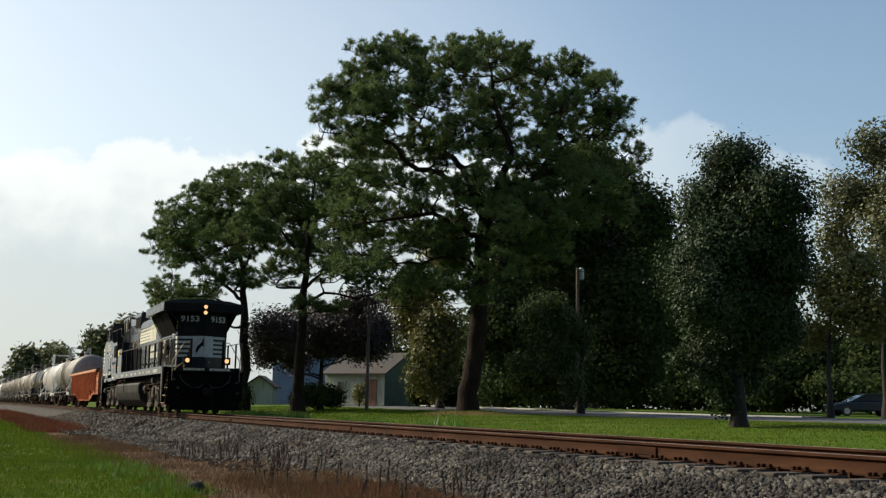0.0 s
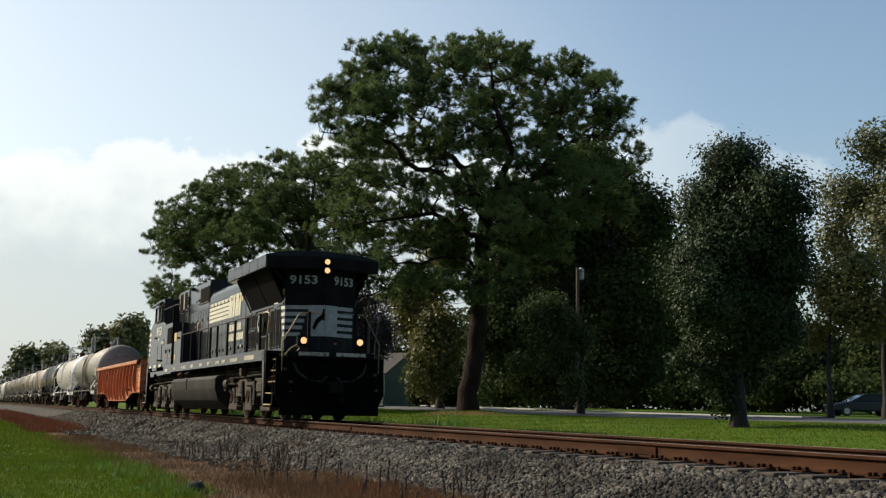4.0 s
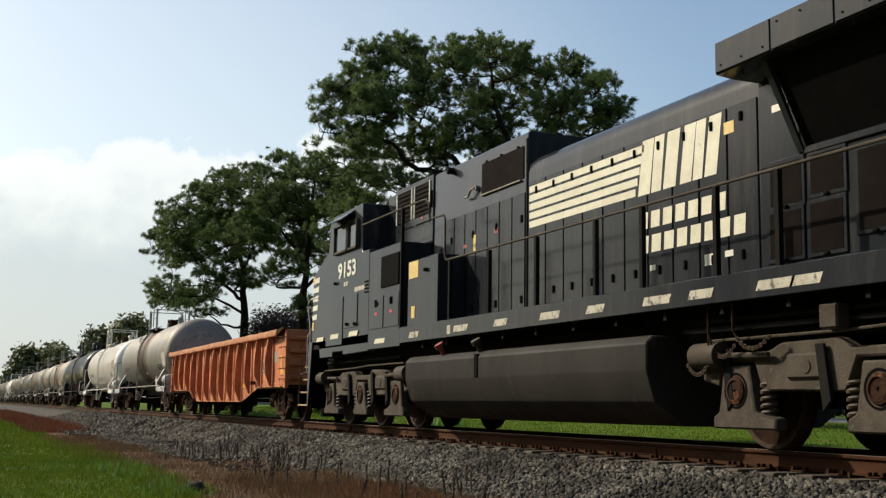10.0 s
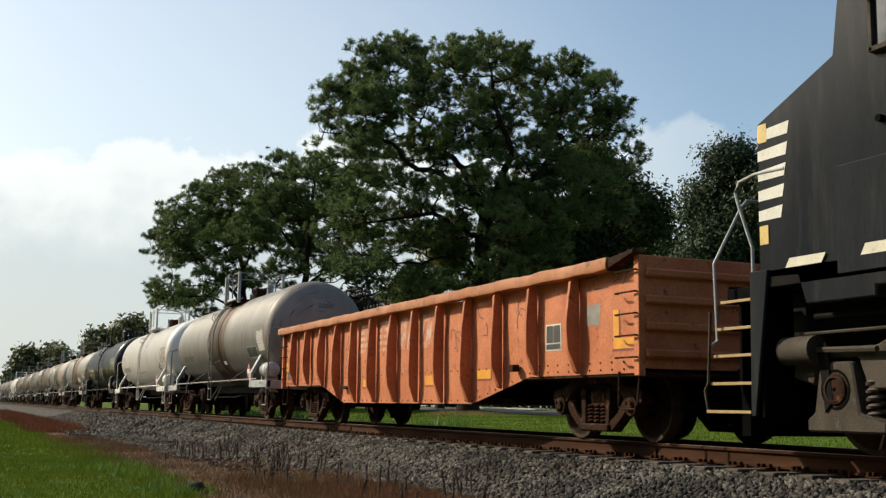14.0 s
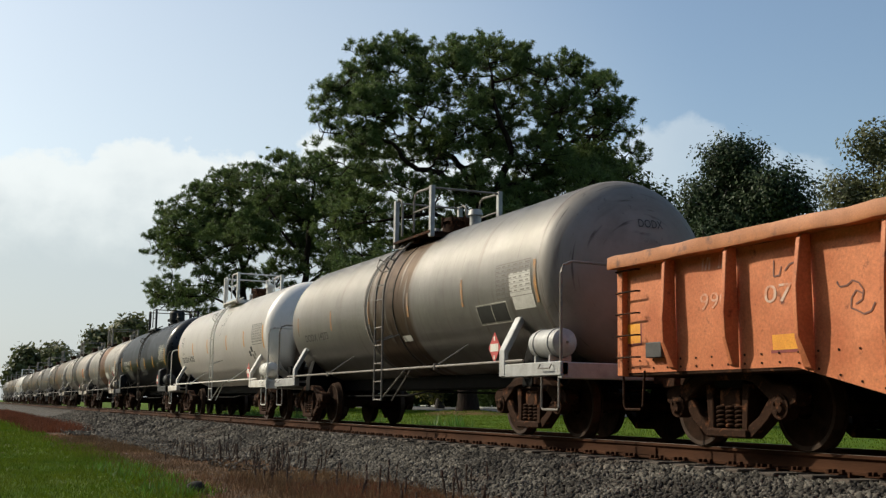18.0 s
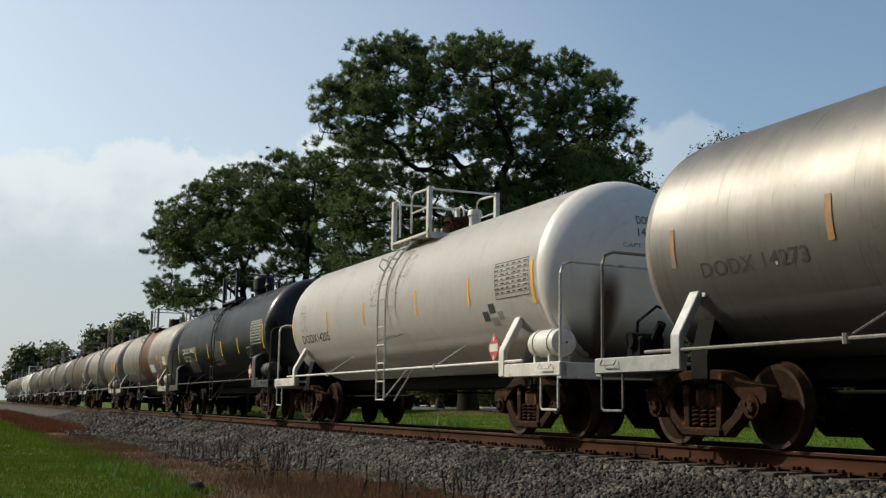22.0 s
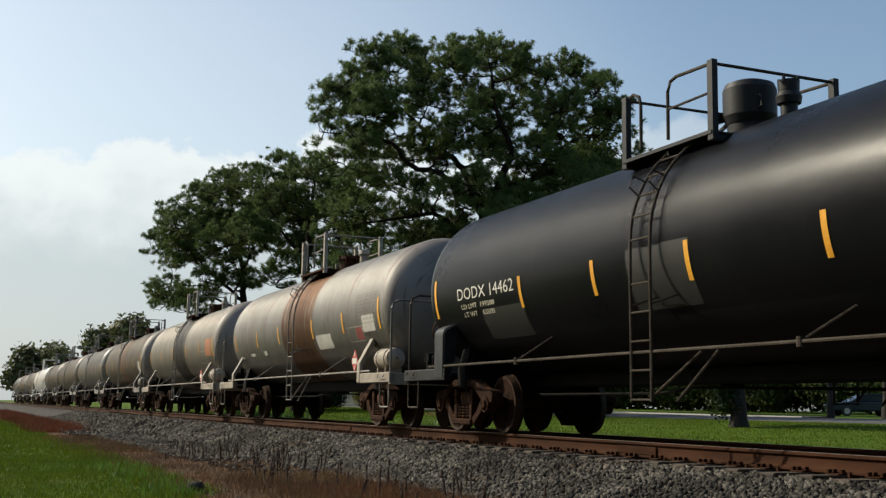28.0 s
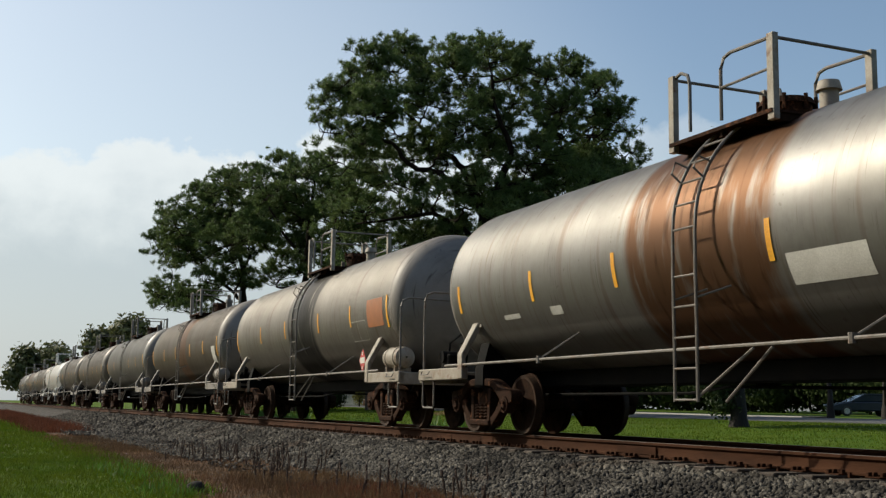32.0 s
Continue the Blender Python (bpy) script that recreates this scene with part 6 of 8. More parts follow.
# engine hood
bm = B()
prism(bm, [(-HS, 1.80), (-HS, 3.98), (-0.94, 4.12), (-0.86, 4.21), (-0.72, 4.27), (0.72, 4.27), (0.86, 4.21), (0.94, 4.12), (HS, 3.98), (HS, 1.80)], -3.42, 2.02, "x")
hood = lp("engine_hood", bm, "black_paint", "", None, 30)
bm = B()
prism(bm, [(-HS, 1.80), (-HS, 4.62), (-0.93, 4.66), (0.93, 4.66), (HS, 4.62), (HS, 1.80)], -7.15, -3.44, "x", 0.006)
blower = lp("blower_housing", bm, "black_paint", "", None, 30)
for s in (-1, 1):
    bm = B()
    box(bm, -5.11, -3.58, s * (HS + 0.012), s * (HS - 0.02), 3.93, 4.45, 0.006)
    grille = lp("intake_grille", bm, "grille_dark", "dark square intake grille", blower)
    bm = B()
    box(bm, -5.11, -3.66, s * (HS + 0.035), s * (HS + 0.005), 3.90, 3.925, 0.004)
    lp("grille_lip", bm, "worn_rail", "worn bright lip", grille)
    for x in (-4.95, -4.4, -3.8):
        bm = B()
        box(bm, x, x + 0.05, s * (HS + 0.026), s * (HS - 0.005), 4.445, 4.475, 0.004)
        lp("clip", bm, "black_void", "", grille)
    # round fitting under the roof edge and a short bent pipe
    bm = B()
    cyl(bm, (-6.33, s * (HS - 0.02), 4.56), (-6.33, s * (HS + 0.09), 4.56), 0.065, 0.055, 16)
    cyl(bm, (-6.33, s * (HS + 0.09), 4.56), (-6.33, s * (HS + 0.12), 4.56), 0.075, 0.05, 16)
    lp("marker_lamp", bm, "black_dull", "small round dark lamp", blower)
    bm = B()
    cyl(bm, (-5.30, s * (HS - 0.01), 4.07), (-5.30, s * (HS + 0.05), 4.07), 0.05, seg=12)
    tube(bm, [(-5.30, s * (HS + 0.05), 4.08), (-5.42, s * (HS + 0.07), 4.06), (-5.55, s * (HS + 0.06), 3.96), (-5.72, s * (HS + 0.05), 3.97)], 0.018, 7)
    lp("drain_pipe", bm, "worn_rail", "short bent pipe", blower)
    bm = B()
    box(bm, -3.50, -3.455, s * (HS + 0.012), s * (HS - 0.01), 1.85, 4.55, 0.004)
    lp("corner_flange", bm, "black_dull", "", blower)
    for i in range(7):
        x = -6.65 + i * 0.45
        bm = B()
        box(bm, x, x + 0.425, s * (HS + 0.016), s * (HS - 0.01), 1.90, 3.70, 0.008)
        lp("hood_door", bm, "black_paint", "", blower)
        if i % 2 == 0 and s < 0:
            for z in (3.30, 2.05):
                bm = B()
                box(bm, x + 0.30, x + 0.36, -HS - 0.035, -HS - 0.012, z - 0.06, z + 0.06, 0.01)
                lp("latch", bm, "black_void", "", blower)
    for i in range(10):
        x = -3.38 + i * 0.54
        bm = B()
        box(bm, x, x + 0.515, s * (HS + 0.016), s * (HS - 0.01), 1.90, 3.83, 0.008)
        d = lp("hood_door", bm, "black_paint", "", hood)
        if s < 0:
            for z in (2.06, 3.62):
                bm = B()
                box(bm, x + 0.22, x + 0.27, -HS - 0.04, -HS - 0.012, z, z + 0.11, 0.01)
                lp("latch", bm, "black_void", "", hood)
# painted name and stripes, as plain shapes
Y1 = -HS - 0.021
each_bar("painted_stripe", [(-3.36, -0.42 + 0.05 * i, 3.115 + 0.135 * i, 3.115 + 0.135 * i + 0.098, 0.0) for i in range(5)], Y1, "cream_paint", "cream stripe", hood)
for x0, w in ((-0.36, 0.82), (0.55, 0.72)):
    bm = bars([(x0, x0 + w * 0.32, 3.10, 3.80, 0.12), (x0 + w * 0.36, x0 + w * 0.62, 3.10, 3.80, 0.10), (x0 + w * 0.68, x0 + w, 3.10, 3.80, 0.12)], Y1)
    lp("painted_emblem", bm, "cream_paint", "plain cream emblem shape", hood, 0)
each_bar("painted_bar", [(-0.34 + 0.262 * i, -0.34 + 0.262 * i + 0.19, 2.66, 2.87, 0.015) for i in range(7)], Y1, "cream_paint", "cream letter-sized bar", hood)
each_bar("painted_bar", [(-0.34 + 0.272 * i, -0.34 + 0.272 * i + 0.20, 2.35, 2.57, 0.015) for i in range(8)], Y1, "cream_paint", "cream letter-sized bar", hood)
for x0, x1, z0, z1, c in ((1.42, 1.60, 3.52, 3.66, "label_yellow"), (-0.1, 0.02, 2.12, 2.19, "white_paint"), (1.02, 1.2, 2.06, 2.19, "white_paint"), (1.4, 1.55, 2.12, 2.19, "white_paint"), (-4.6, -4.45, 3.2, 3.28, "red_dull"), (-5.8, -5.66, 3.1, 3.16, "red_dull"), (-5.4, -5.3, 3.0, 3.28, "label_yellow"), (2.25, 2.5, 3.58, 3.66, "white_paint"), (4.6, 4.78, 2.96, 3.10, "red_dull"), (5.35, 5.75, 3.02, 3.14, "white_paint")):
    lp("warning_label", bars([(x0, x1, z0, z1, 0)], Y1), c, "", None, 0)

# radiator end: lower hood, flaring screens, wing roof
nose = [(2.02, HS), (6.42, HS), (6.88, 0.0), (6.42, -HS), (2.02, -HS)]
bm = B()
prism(bm, nose, 1.80, 3.02, "z")
rad = lp("radiator_hood", bm, "black_paint", "", None, 25)
bm = B()
prism(bm, nose, 3.02, 4.02, "z")
lp("radiator_core", bm, "black_dull", "dark radiator housing", None, 25)
for s in (-1, 1):
    for x0, x1 in ((2.75, 4.55), (4.62, 6.25)):
        bm = B()
        prism(bm, [(s * (HS + 0.005), 3.12), (s * 1.40, 3.97), (s * 1.34, 4.0), (s * (HS - 0.06), 3.15)], x0, x1, "x")
        lp("radiator_screen", bm, "black_void", "sloping dark radiator screen", rad)
    bm = B()
    prism(bm, [(s * HS, 3.06), (s * (HS + 0.03), 3.06), (s * 1.46, 3.98), (s * 1.40, 3.99)], 2.66, 2.74, "x")
    lp("screen_frame", bm, "black_paint", "", rad)
    bm = B()
    box(bm, 2.74, 6.30, s * (HS + 0.03), s * (HS - 0.02), 3.03, 3.11, 0.01)
    lp("screen_frame", bm, "black_paint", "", rad)
    for x0, x1, z0, z1 in ((6.12, 6.41, 3.0, 3.62), (2.03, 2.66, 3.0, 3.92)):
        bm = B()
        box(bm, x0, x1, s * (HS + 0.012), s * (HS - 0.02), z0, z1, 0.006)
        lp("corner_plate", bm, "black_paint", "grey-black side plate", rad)
    bm = B()
    prism(bm, [(s * (HS + 0.01), 3.62), (s * (HS - 0.02), 3.62), (s * 1.30, 3.97), (s * 1.34, 3.97)], 6.24, 6.41, "x")
    lp("corner_plate", bm, "black_paint", "", rad)
    bm = B()
    box(bm, 6.16, 6.34, s * (HS + 0.016), s * (HS + 0.01), 3.30, 3.46)
    lp("warning_label", bm, "label_yellow", "small yellow label", rad, 0)
# lower doors and grilles of the radiator end
for x0, x1, z0, z1, c in ((2.20, 2.68, 2.56, 3.0, 1), (2.82, 3.28, 2.60, 3.0, 1), (2.18, 2.66, 2.0, 2.48, 1), (2.80, 3.26, 2.0, 2.50, 1), (3.48, 3.90, 2.14, 2.92, 1), (4.0, 4.62, 1.93, 2.26, 1), (5.0, 5.38, 1.95, 2.94, 1), (5.62, 5.98, 1.95, 2.94, 1)):
    for s in (-1, 1):
        bm = B()
        box(bm, x0 - 0.05, x1 + 0.05, s * (HS + 0.02), s * (HS - 0.01), z0 - 0.05, z1 + 0.05, 0.008)
        fr = lp("grille_frame", bm, "black_paint", "", rad)
        bm = B()
        box(bm, x0, x1, s * (HS + 0.024), s * (HS + 0.018), z0, z1)
        lp("grille_screen", bm, "grille_dark", "dark mesh screen", fr)
        bm = B()
        box(bm, (x0 + x1) / 2 - 0.035, (x0 + x1) / 2 + 0.035, s * (HS + 0.045), s * (HS + 0.018), z0 - 0.045, z0 - 0.012, 0.006)
        lp("latch", bm, "black_void", "", fr)
bm = B()
box(bm, 4.0, 4.62, -HS - 0.015, -HS + 0.1, 2.32, 2.98, 0.01)
lp("brake_recess", bm, "black_void", "", rad)
bm = B()
revolve(bm, [(-1.10, 0.205), (-1.13, 0.215), (-1.13, 0.245), (-1.10, 0.255), (-1.07, 0.23)], 4.34, 2.63, 36, "y", True)
for k in range(5):
    t = 2 * math.pi * k / 5 + 0.3
    tube(bm, [(4.34, -1.10, 2.63), (4.34 + 0.22 * math.cos(t), -1.10, 2.63 + 0.22 * math.sin(t))], 0.028, 6)
lp("hand_brake_wheel", bm, "white_paint", "white hand brake wheel")
bm = B()
cyl(bm, (4.34, -1.16, 2.63), (4.34, -0.95, 2.63), 0.07, seg=16)
lp("brake_hub", bm, "black_void")
# wing roof
bm = B()
prism(bm, [(-1.56, 3.98), (-1.56, 4.33), (-1.0, 4.45), (0, 4.50), (1.0, 4.45), (1.56, 4.33), (1.56, 3.98), (1.35, 3.96), (-1.35, 3.96)], 2.04, 6.60, "x", 0.012)
roof = lp("wing_roof", bm, "black_paint", "overhanging radiator roof", None, 20)
bm = B()
prism(bm, [(6.595, -1.55), (6.595, 1.55), (6.98, 0.34), (6.98, -0.34)], 3.97, 4.30, "z", 0.01)
lp("roof_front", bm, "black_dull", "", roof)
for s in (-1, 1):
    for i in range(5):
        x = 2.06 + i * 0.905
        bm = B()
        box(bm, x, x + 0.885, s * 1.575, s * 1.55, 3.995, 4.325, 0.005)
        pn = lp("roof_panel", bm, "black_paint", "weathered grey-black fascia panel", roof)
        for q in (0.1, 0.44, 0.78):
            bm = B()
            cyl(bm, (x + q, s * 1.57, 4.06 + 0.2 * (i % 2)), (x + q, s * 1.585, 4.06 + 0.2 * (i % 2)), 0.012, seg=6)
            lp("bolt", bm, "black_void", "", pn)
    for i in range(3):
        bm = B()
        cyl(bm, (3.0 + i * 1.5, s * 1.2, 3.965), (3.0 + i * 1.5, s * 1.2, 3.93), 0.09, seg=12)
        lp("roof_lamp", bm, "under_grey", "", roof)
bm = B()
tube(bm, [(6.35, -0.42, 4.44), (6.35, -0.42, 4.60), (6.35, -0.39, 4.63), (6.35, 0.06, 4.63), (6.35, 0.09, 4.60), (6.35, 0.09, 4.44)], 0.014, 6)
lp("lifting_rail", bm, "black_dull", "", roof)
# exhaust and horns on the hood top
bm = B()
box(bm, -2.9, -1.8, -0.45, 0.45, 4.25, 4.40, 0.03)
lp("exhaust_stack", bm, "black_dull")
for k in range(3):
    bm = B()
    cyl(bm, (1.2 + k * 0.22, -0.3, 4.34), (1.55 + k * 0.22, -0.3, 4.36), 0.03, 0.085, 14)
    lp("air_horn", bm, "black_dull")

# hood end: numbers, lamps, stripes and a dark emblem


def on_end(side, u0, z0, off=0.012):
    """Left half of the hood's end runs from its near corner to the middle; the right half mirrors it."""
    c0 = Vector((6.42, -HS, 0)) if side < 0 else Vector((6.88, 0, 0))
    d = Vector((0.46, HS, 0)).normalized() if side < 0 else Vector((-0.46, HS, 0)).normalized()
    nrm = Vector((d.y, -d.x, 0))
    return lambda u, v, w: c0 + d * (u0 + u) + nrm * (off + w) + Vector((0, 0, z0 + v))


# white markings of this end use grey galv: their shade is in the colour
lp("road_number", put(letters("9153", 0.235, 0.74, 0.022), on_end(-1, 0.10, 3.58)), "galv", "", None, 0)
lp("road_number", put(letters("9153", 0.235, 0.68, 0.022), on_end(1, 0.28, 3.58)), "galv", "", None, 0)
for side in (-1, 1):
    for i in range(5):
        u0, u1 = (0.0, 0.62 - 0.05 * (4 - i)) if side < 0 else (0.42, 0.98)
        lp("nose_stripe", put(sheet(B(), u0, u1, 0, 0.098, 1, 1), on_end(side, 0, 2.20 + 0.178 * i)), "galv", "white nose stripe, greyed as if in shade", None, 0)
bm = put(sheet(B(), 0.62, 1.075, 0, 0.82, 1, 1), on_end(-1, 0, 2.20))
lp("nose_panel", bm, "galv", "white nose panel, greyed as if in shade", None, 0)
bm = put(sheet(B(), 0.0, 0.42, 0, 0.82, 1, 1), on_end(1, 0, 2.20))
lp("nose_panel", bm, "galv", "white nose panel, greyed as if in shade", None, 0)
bm = B()
bm.faces.new([bm.verts.new((u, v, 0)) for u, v in ((0.74, 0.22), (0.80, 0.16), (0.90, 0.34), (1.0, 0.44), (1.06, 0.40), (1.06, 0.72), (1.02, 0.74), (0.98, 0.58), (0.84, 0.46), (0.78, 0.36))])
lp("nose_emblem", put(bm, on_end(-1, 0, 2.20, 0.018)), "black_void", "plain dark emblem shape", None, 0)
each_bar("corner_stripe", [(6.02 + 0.05 * (4 - i), 6.41, 2.20 + 0.178 * i, 2.30 + 0.178 * i, 0.0) for i in range(5)], -HS - 0.006, "white_paint", "white stripe at the hood corner")
for z in (3.93, 4.16):
    bm = B()
    cyl(bm, (6.90, -0.02, z), (7.02, -0.02, z), 0.115, 0.125, 20)
    h = lp("headlight", bm, "black_dull")
    bm = B()
    cyl(bm, (7.0, -0.02, z), (7.03, -0.02, z), 0.08, 0.07, 20)
    lp("lamp_lens", bm, "lamp_glow", "lit headlamp", h)
for y in (-0.72, 0.80):
    bm = B()
    box(bm, 7.22, 7.42, y - 0.15, y + 0.15, 1.90, 2.18, 0.02)
    h = lp("ditch_light", bm, "black_dull")
    bm = B()
    cyl(bm, (7.40, y, 2.04), (7.445, y, 2.04), 0.09, 0.08, 20)
    lp("lamp_lens", bm, "lamp_glow", "lit ditch lamp", h)

# both end platforms, pilots, steps
for e, x0 in ((1, 6.45), (-1, -12.95)):
    xe = x0 + e * 1.05
    bm = B()
    box(bm, x0, xe, -1.15, 1.15, 1.60, 1.72, 0.01)
    wide = 1.45 if e > 0 else 1.0
    prism(bm, [(-wide, 1.62), (-wide, 0.62), (-wide + 0.12, 0.40), (-wide + 0.35, 0.30), (wide - 0.35, 0.30), (wide - 0.12, 0.40), (wide, 0.62), (wide, 1.62)], xe - e * 0.06, xe, "x", 0.01)
    prism(bm, [(xe - e * 0.02, -wide + 0.12), (xe + e * 0.10, -0.9), (xe + e * 0.14, 0), (xe + e * 0.10, 0.9), (xe - e * 0.02, wide - 0.12)], 0.14, 0.72, "z")
    lp("pilot", bm, "black_void", "black pilot with plough")
    bm = B()
    prism(bm, [(xe - e * 0.02, -1.15), (xe + e * 0.12, -0.9), (xe + e * 0.12, 0.9), (xe - e * 0.02, 1.15)], 1.60, 1.76, "z", 0.01)
    an = lp("anticlimber", bm, "black_dull")
    bm = B()
    for y0, y1 in ((-0.9, -0.1), (0.1, 0.9)):
        box(bm, xe + e * 0.118, xe + e * 0.126, y0, y1, 1.65, 1.74)
    lp("white_strip", bm, "dash_paint", "worn white painted edge", an)
    for s in (-1, 1):
        bm = B()
        prism(bm, [(x0 - e * 0.10, 1.80), (x0 + e * 0.17, 1.80), (x0 + e * 0.19, 0.36), (x0 + e * 0.12, 0.36)], s * 1.535, s * 1.50, "y", 0.006)
        lp("stair_side", bm, "black_paint", "tapering steel stair side")
        bm = B()
        box(bm, x0 + e * 0.03, x0 + e * 0.10, s * 1.49, s * 1.10, 0.34, 1.72, 0.01)
        if e > 0:
            box(bm, x0 + e * 0.10, xe, s * 1.14, s * 1.10, 0.34, 1.72, 0.01)
        st = lp("step_well", bm, "black_void")
        # black steps, yellow edges: shade and sunlit rims are put into the colour
        for i in range(5):
            z = 0.40 + 0.29 * i
            reach = s * (1.53 - 0.05 * i)
            bm = B()
            box(bm, x0 + e * 0.20, xe - e * 0.12, reach - s * 0.025, s * 1.14, z - 0.015, z + 0.012, 0.004)
            lp("step", bm, "black_void", "", st)
            bm = B()
            box(bm, x0 + e * 0.20, xe - e * 0.12, reach, reach - s * 0.025, z - 0.018, z + 0.014, 0.003)
            lp("step_edge", bm, "yellow_rail", "worn step edge, its sunlight put into the colour", st)
        bm = B()
        tube(bm, [(xe - e * 0.12, s * 1.50, 0.38), (xe - e * 0.06, s * 1.50, 0.62), (xe - e * 0.12, s * 1.50, 0.70), (xe - e * 0.12, s * 1.46, 1.45)], 0.016, 6)
        lp("stair_edge", bm, "under_grey", "", st)
        bm = B()
        y = s * 1.50
        tube(bm, [(x0 + e * 0.16, y, 0.80), (x0 + e * 0.16, y, 2.05), (x0 + e * 0.36, y, 2.50), (x0 + e * 0.42, y, 2.66), (x0 + e * 0.36, y, 2.76), (x0 + e * 0.1, y, 2.80), (x0 - e * 0.35, y, 2.78)], 0.018, 8)
        lp("hand_rail", bm, ("yellow_rail" if e > 0 else "galv") if s < 0 else "worn_rail", "worn painted handrail")
        bm = B()
        y = s * 1.30
        tube(bm, [(xe - e * 0.20, s * 1.50, 1.10), (xe - e * 0.02, y, 1.16), (xe + e * 0.02, y, 2.0), (xe + e * 0.02, s * 0.92, 2.66), (xe + e * 0.02, s * 0.84, 2.74), (xe + e * 0.02, s * 0.3, 2.76)], 0.018, 8)
        lp("hand_rail", bm, ("yellow_rail" if e > 0 else "galv") if s < 0 else "worn_rail", "worn painted handrail")
        bm = B()
        box(bm, xe - e * 0.03, xe + e * 0.05, s * 0.66, s * 0.58, 1.72, 2.78, 0.01)
        lp("rail_post", bm, "black_dull")
    coupler(loco, xe - e * 0.2, e, "black_dull")
    for i in range(4):
        bm = B()
        y = (-0.5 - 0.14 * i) if i < 2 else (0.2 + 0.14 * i)
        tube(bm, [(xe + e * 0.05, y, 1.2), (xe + e * 0.22, y + 0.05, 0.95), (xe + e * 0.26, y + 0.1, 0.7), (xe + e * 0.2, y + 0.12, 0.5)], 0.022, 6)
        lp("air_hose", bm, "black_void")
    bm = B()
    tube(bm, [(xe + e * 0.10, -0.5, 1.50), (xe + e * 0.22, -0.3, 1.20), (xe + e * 0.24, 0.0, 1.12), (xe + e * 0.22, 0.3, 1.25), (xe + e * 0.10, 0.5, 1.52)], 0.03, 7)
    lp("jumper_cable", bm, "black_void")
for y in (-1.0, 0.95):
    bm = B()
    tube(bm, [(7.52, y, 1.46), (7.60, y * 0.9, 1.22), (7.62, y * 0.6, 1.02), (7.61, y * 0.25, 1.00), (7.58, y * 0.1, 1.16)], 0.028, 7)
    lp("air_hose", bm, "hose_grey", "grey looped air hose")
for y, z in ((-1.22, 1.30), (-1.05, 0.98), (-1.05, 0.70), (1.2, 1.2), (1.25, 0.8)):
    bm = B()
    box(bm, 7.49, 7.53, y - 0.05, y + 0.05, z - 0.035, z + 0.035, 0.008)
    lp("hose_bracket", bm, "under_grey")
bm = B()
cyl(bm, (7.42, 0.12, 1.98), (7.46, 0.12, 1.98), 0.035, seg=12)
lp("marker_lamp", bm, "red_dull", "small red marker lamp")
bm = B()
tube(bm, [(7.38, -1.2, 1.66), (7.40, -1.05, 1.84), (7.40, -0.9, 1.92), (7.40, -0.82, 1.84), (7.40, -0.95, 1.70), (7.38, -1.15, 1.50)], 0.02, 7)
lp("uncoupling_lever", bm, "yellow_rail")

# walkway handrails
for s in (-1, 1):
    bm = B()
    tube(bm, [(-9.7, s * 1.50, 4.02), (-7.2, s * 1.50, 4.02), (-6.3, s * 1.50, 4.0), (-6.15, s * 1.50, 3.9), (-6.10, s * 1.50, 3.62), (-5.5, s * 1.50, 3.60), (-5.42, s * 1.50, 3.52), (-5.42, s * 1.50, 2.90), (-5.34, s * 1.50, 2.82), (6.0, s * 1.50, 2.79)], 0.019, 8)
    lp("hand_rail", bm, "under_grey", "long grey handrail along the walkway")
    bm = B()
    box(bm, -7.43, -7.37, s * 1.53, s * 1.47, 1.80, 4.04, 0.006)
    lp("rail_post", bm, "black_dull")
    for x, z in ((-10.45, 2.06), (-9.95, 2.04), (-11.3, 2.98), (-8.6, 2.34), (-7.85, 2.36), (-6.2, 2.75)):
        bm = B()
        cyl(bm, (x, s * 1.50, z), (x, s * 1.555, z), 0.035, seg=10)
        lp("latch", bm, "black_void")
    for a in (-5.2, -3.71, -2.17, -0.57, 0.50, 1.92, 2.92, 4.42, 5.9):
        bm = B()
        box(bm, a - 0.035, a + 0.035, s * 1.52, s * 1.46, 1.64, 2.79, 0.006)
        lp("rail_post", bm, "black_dull")

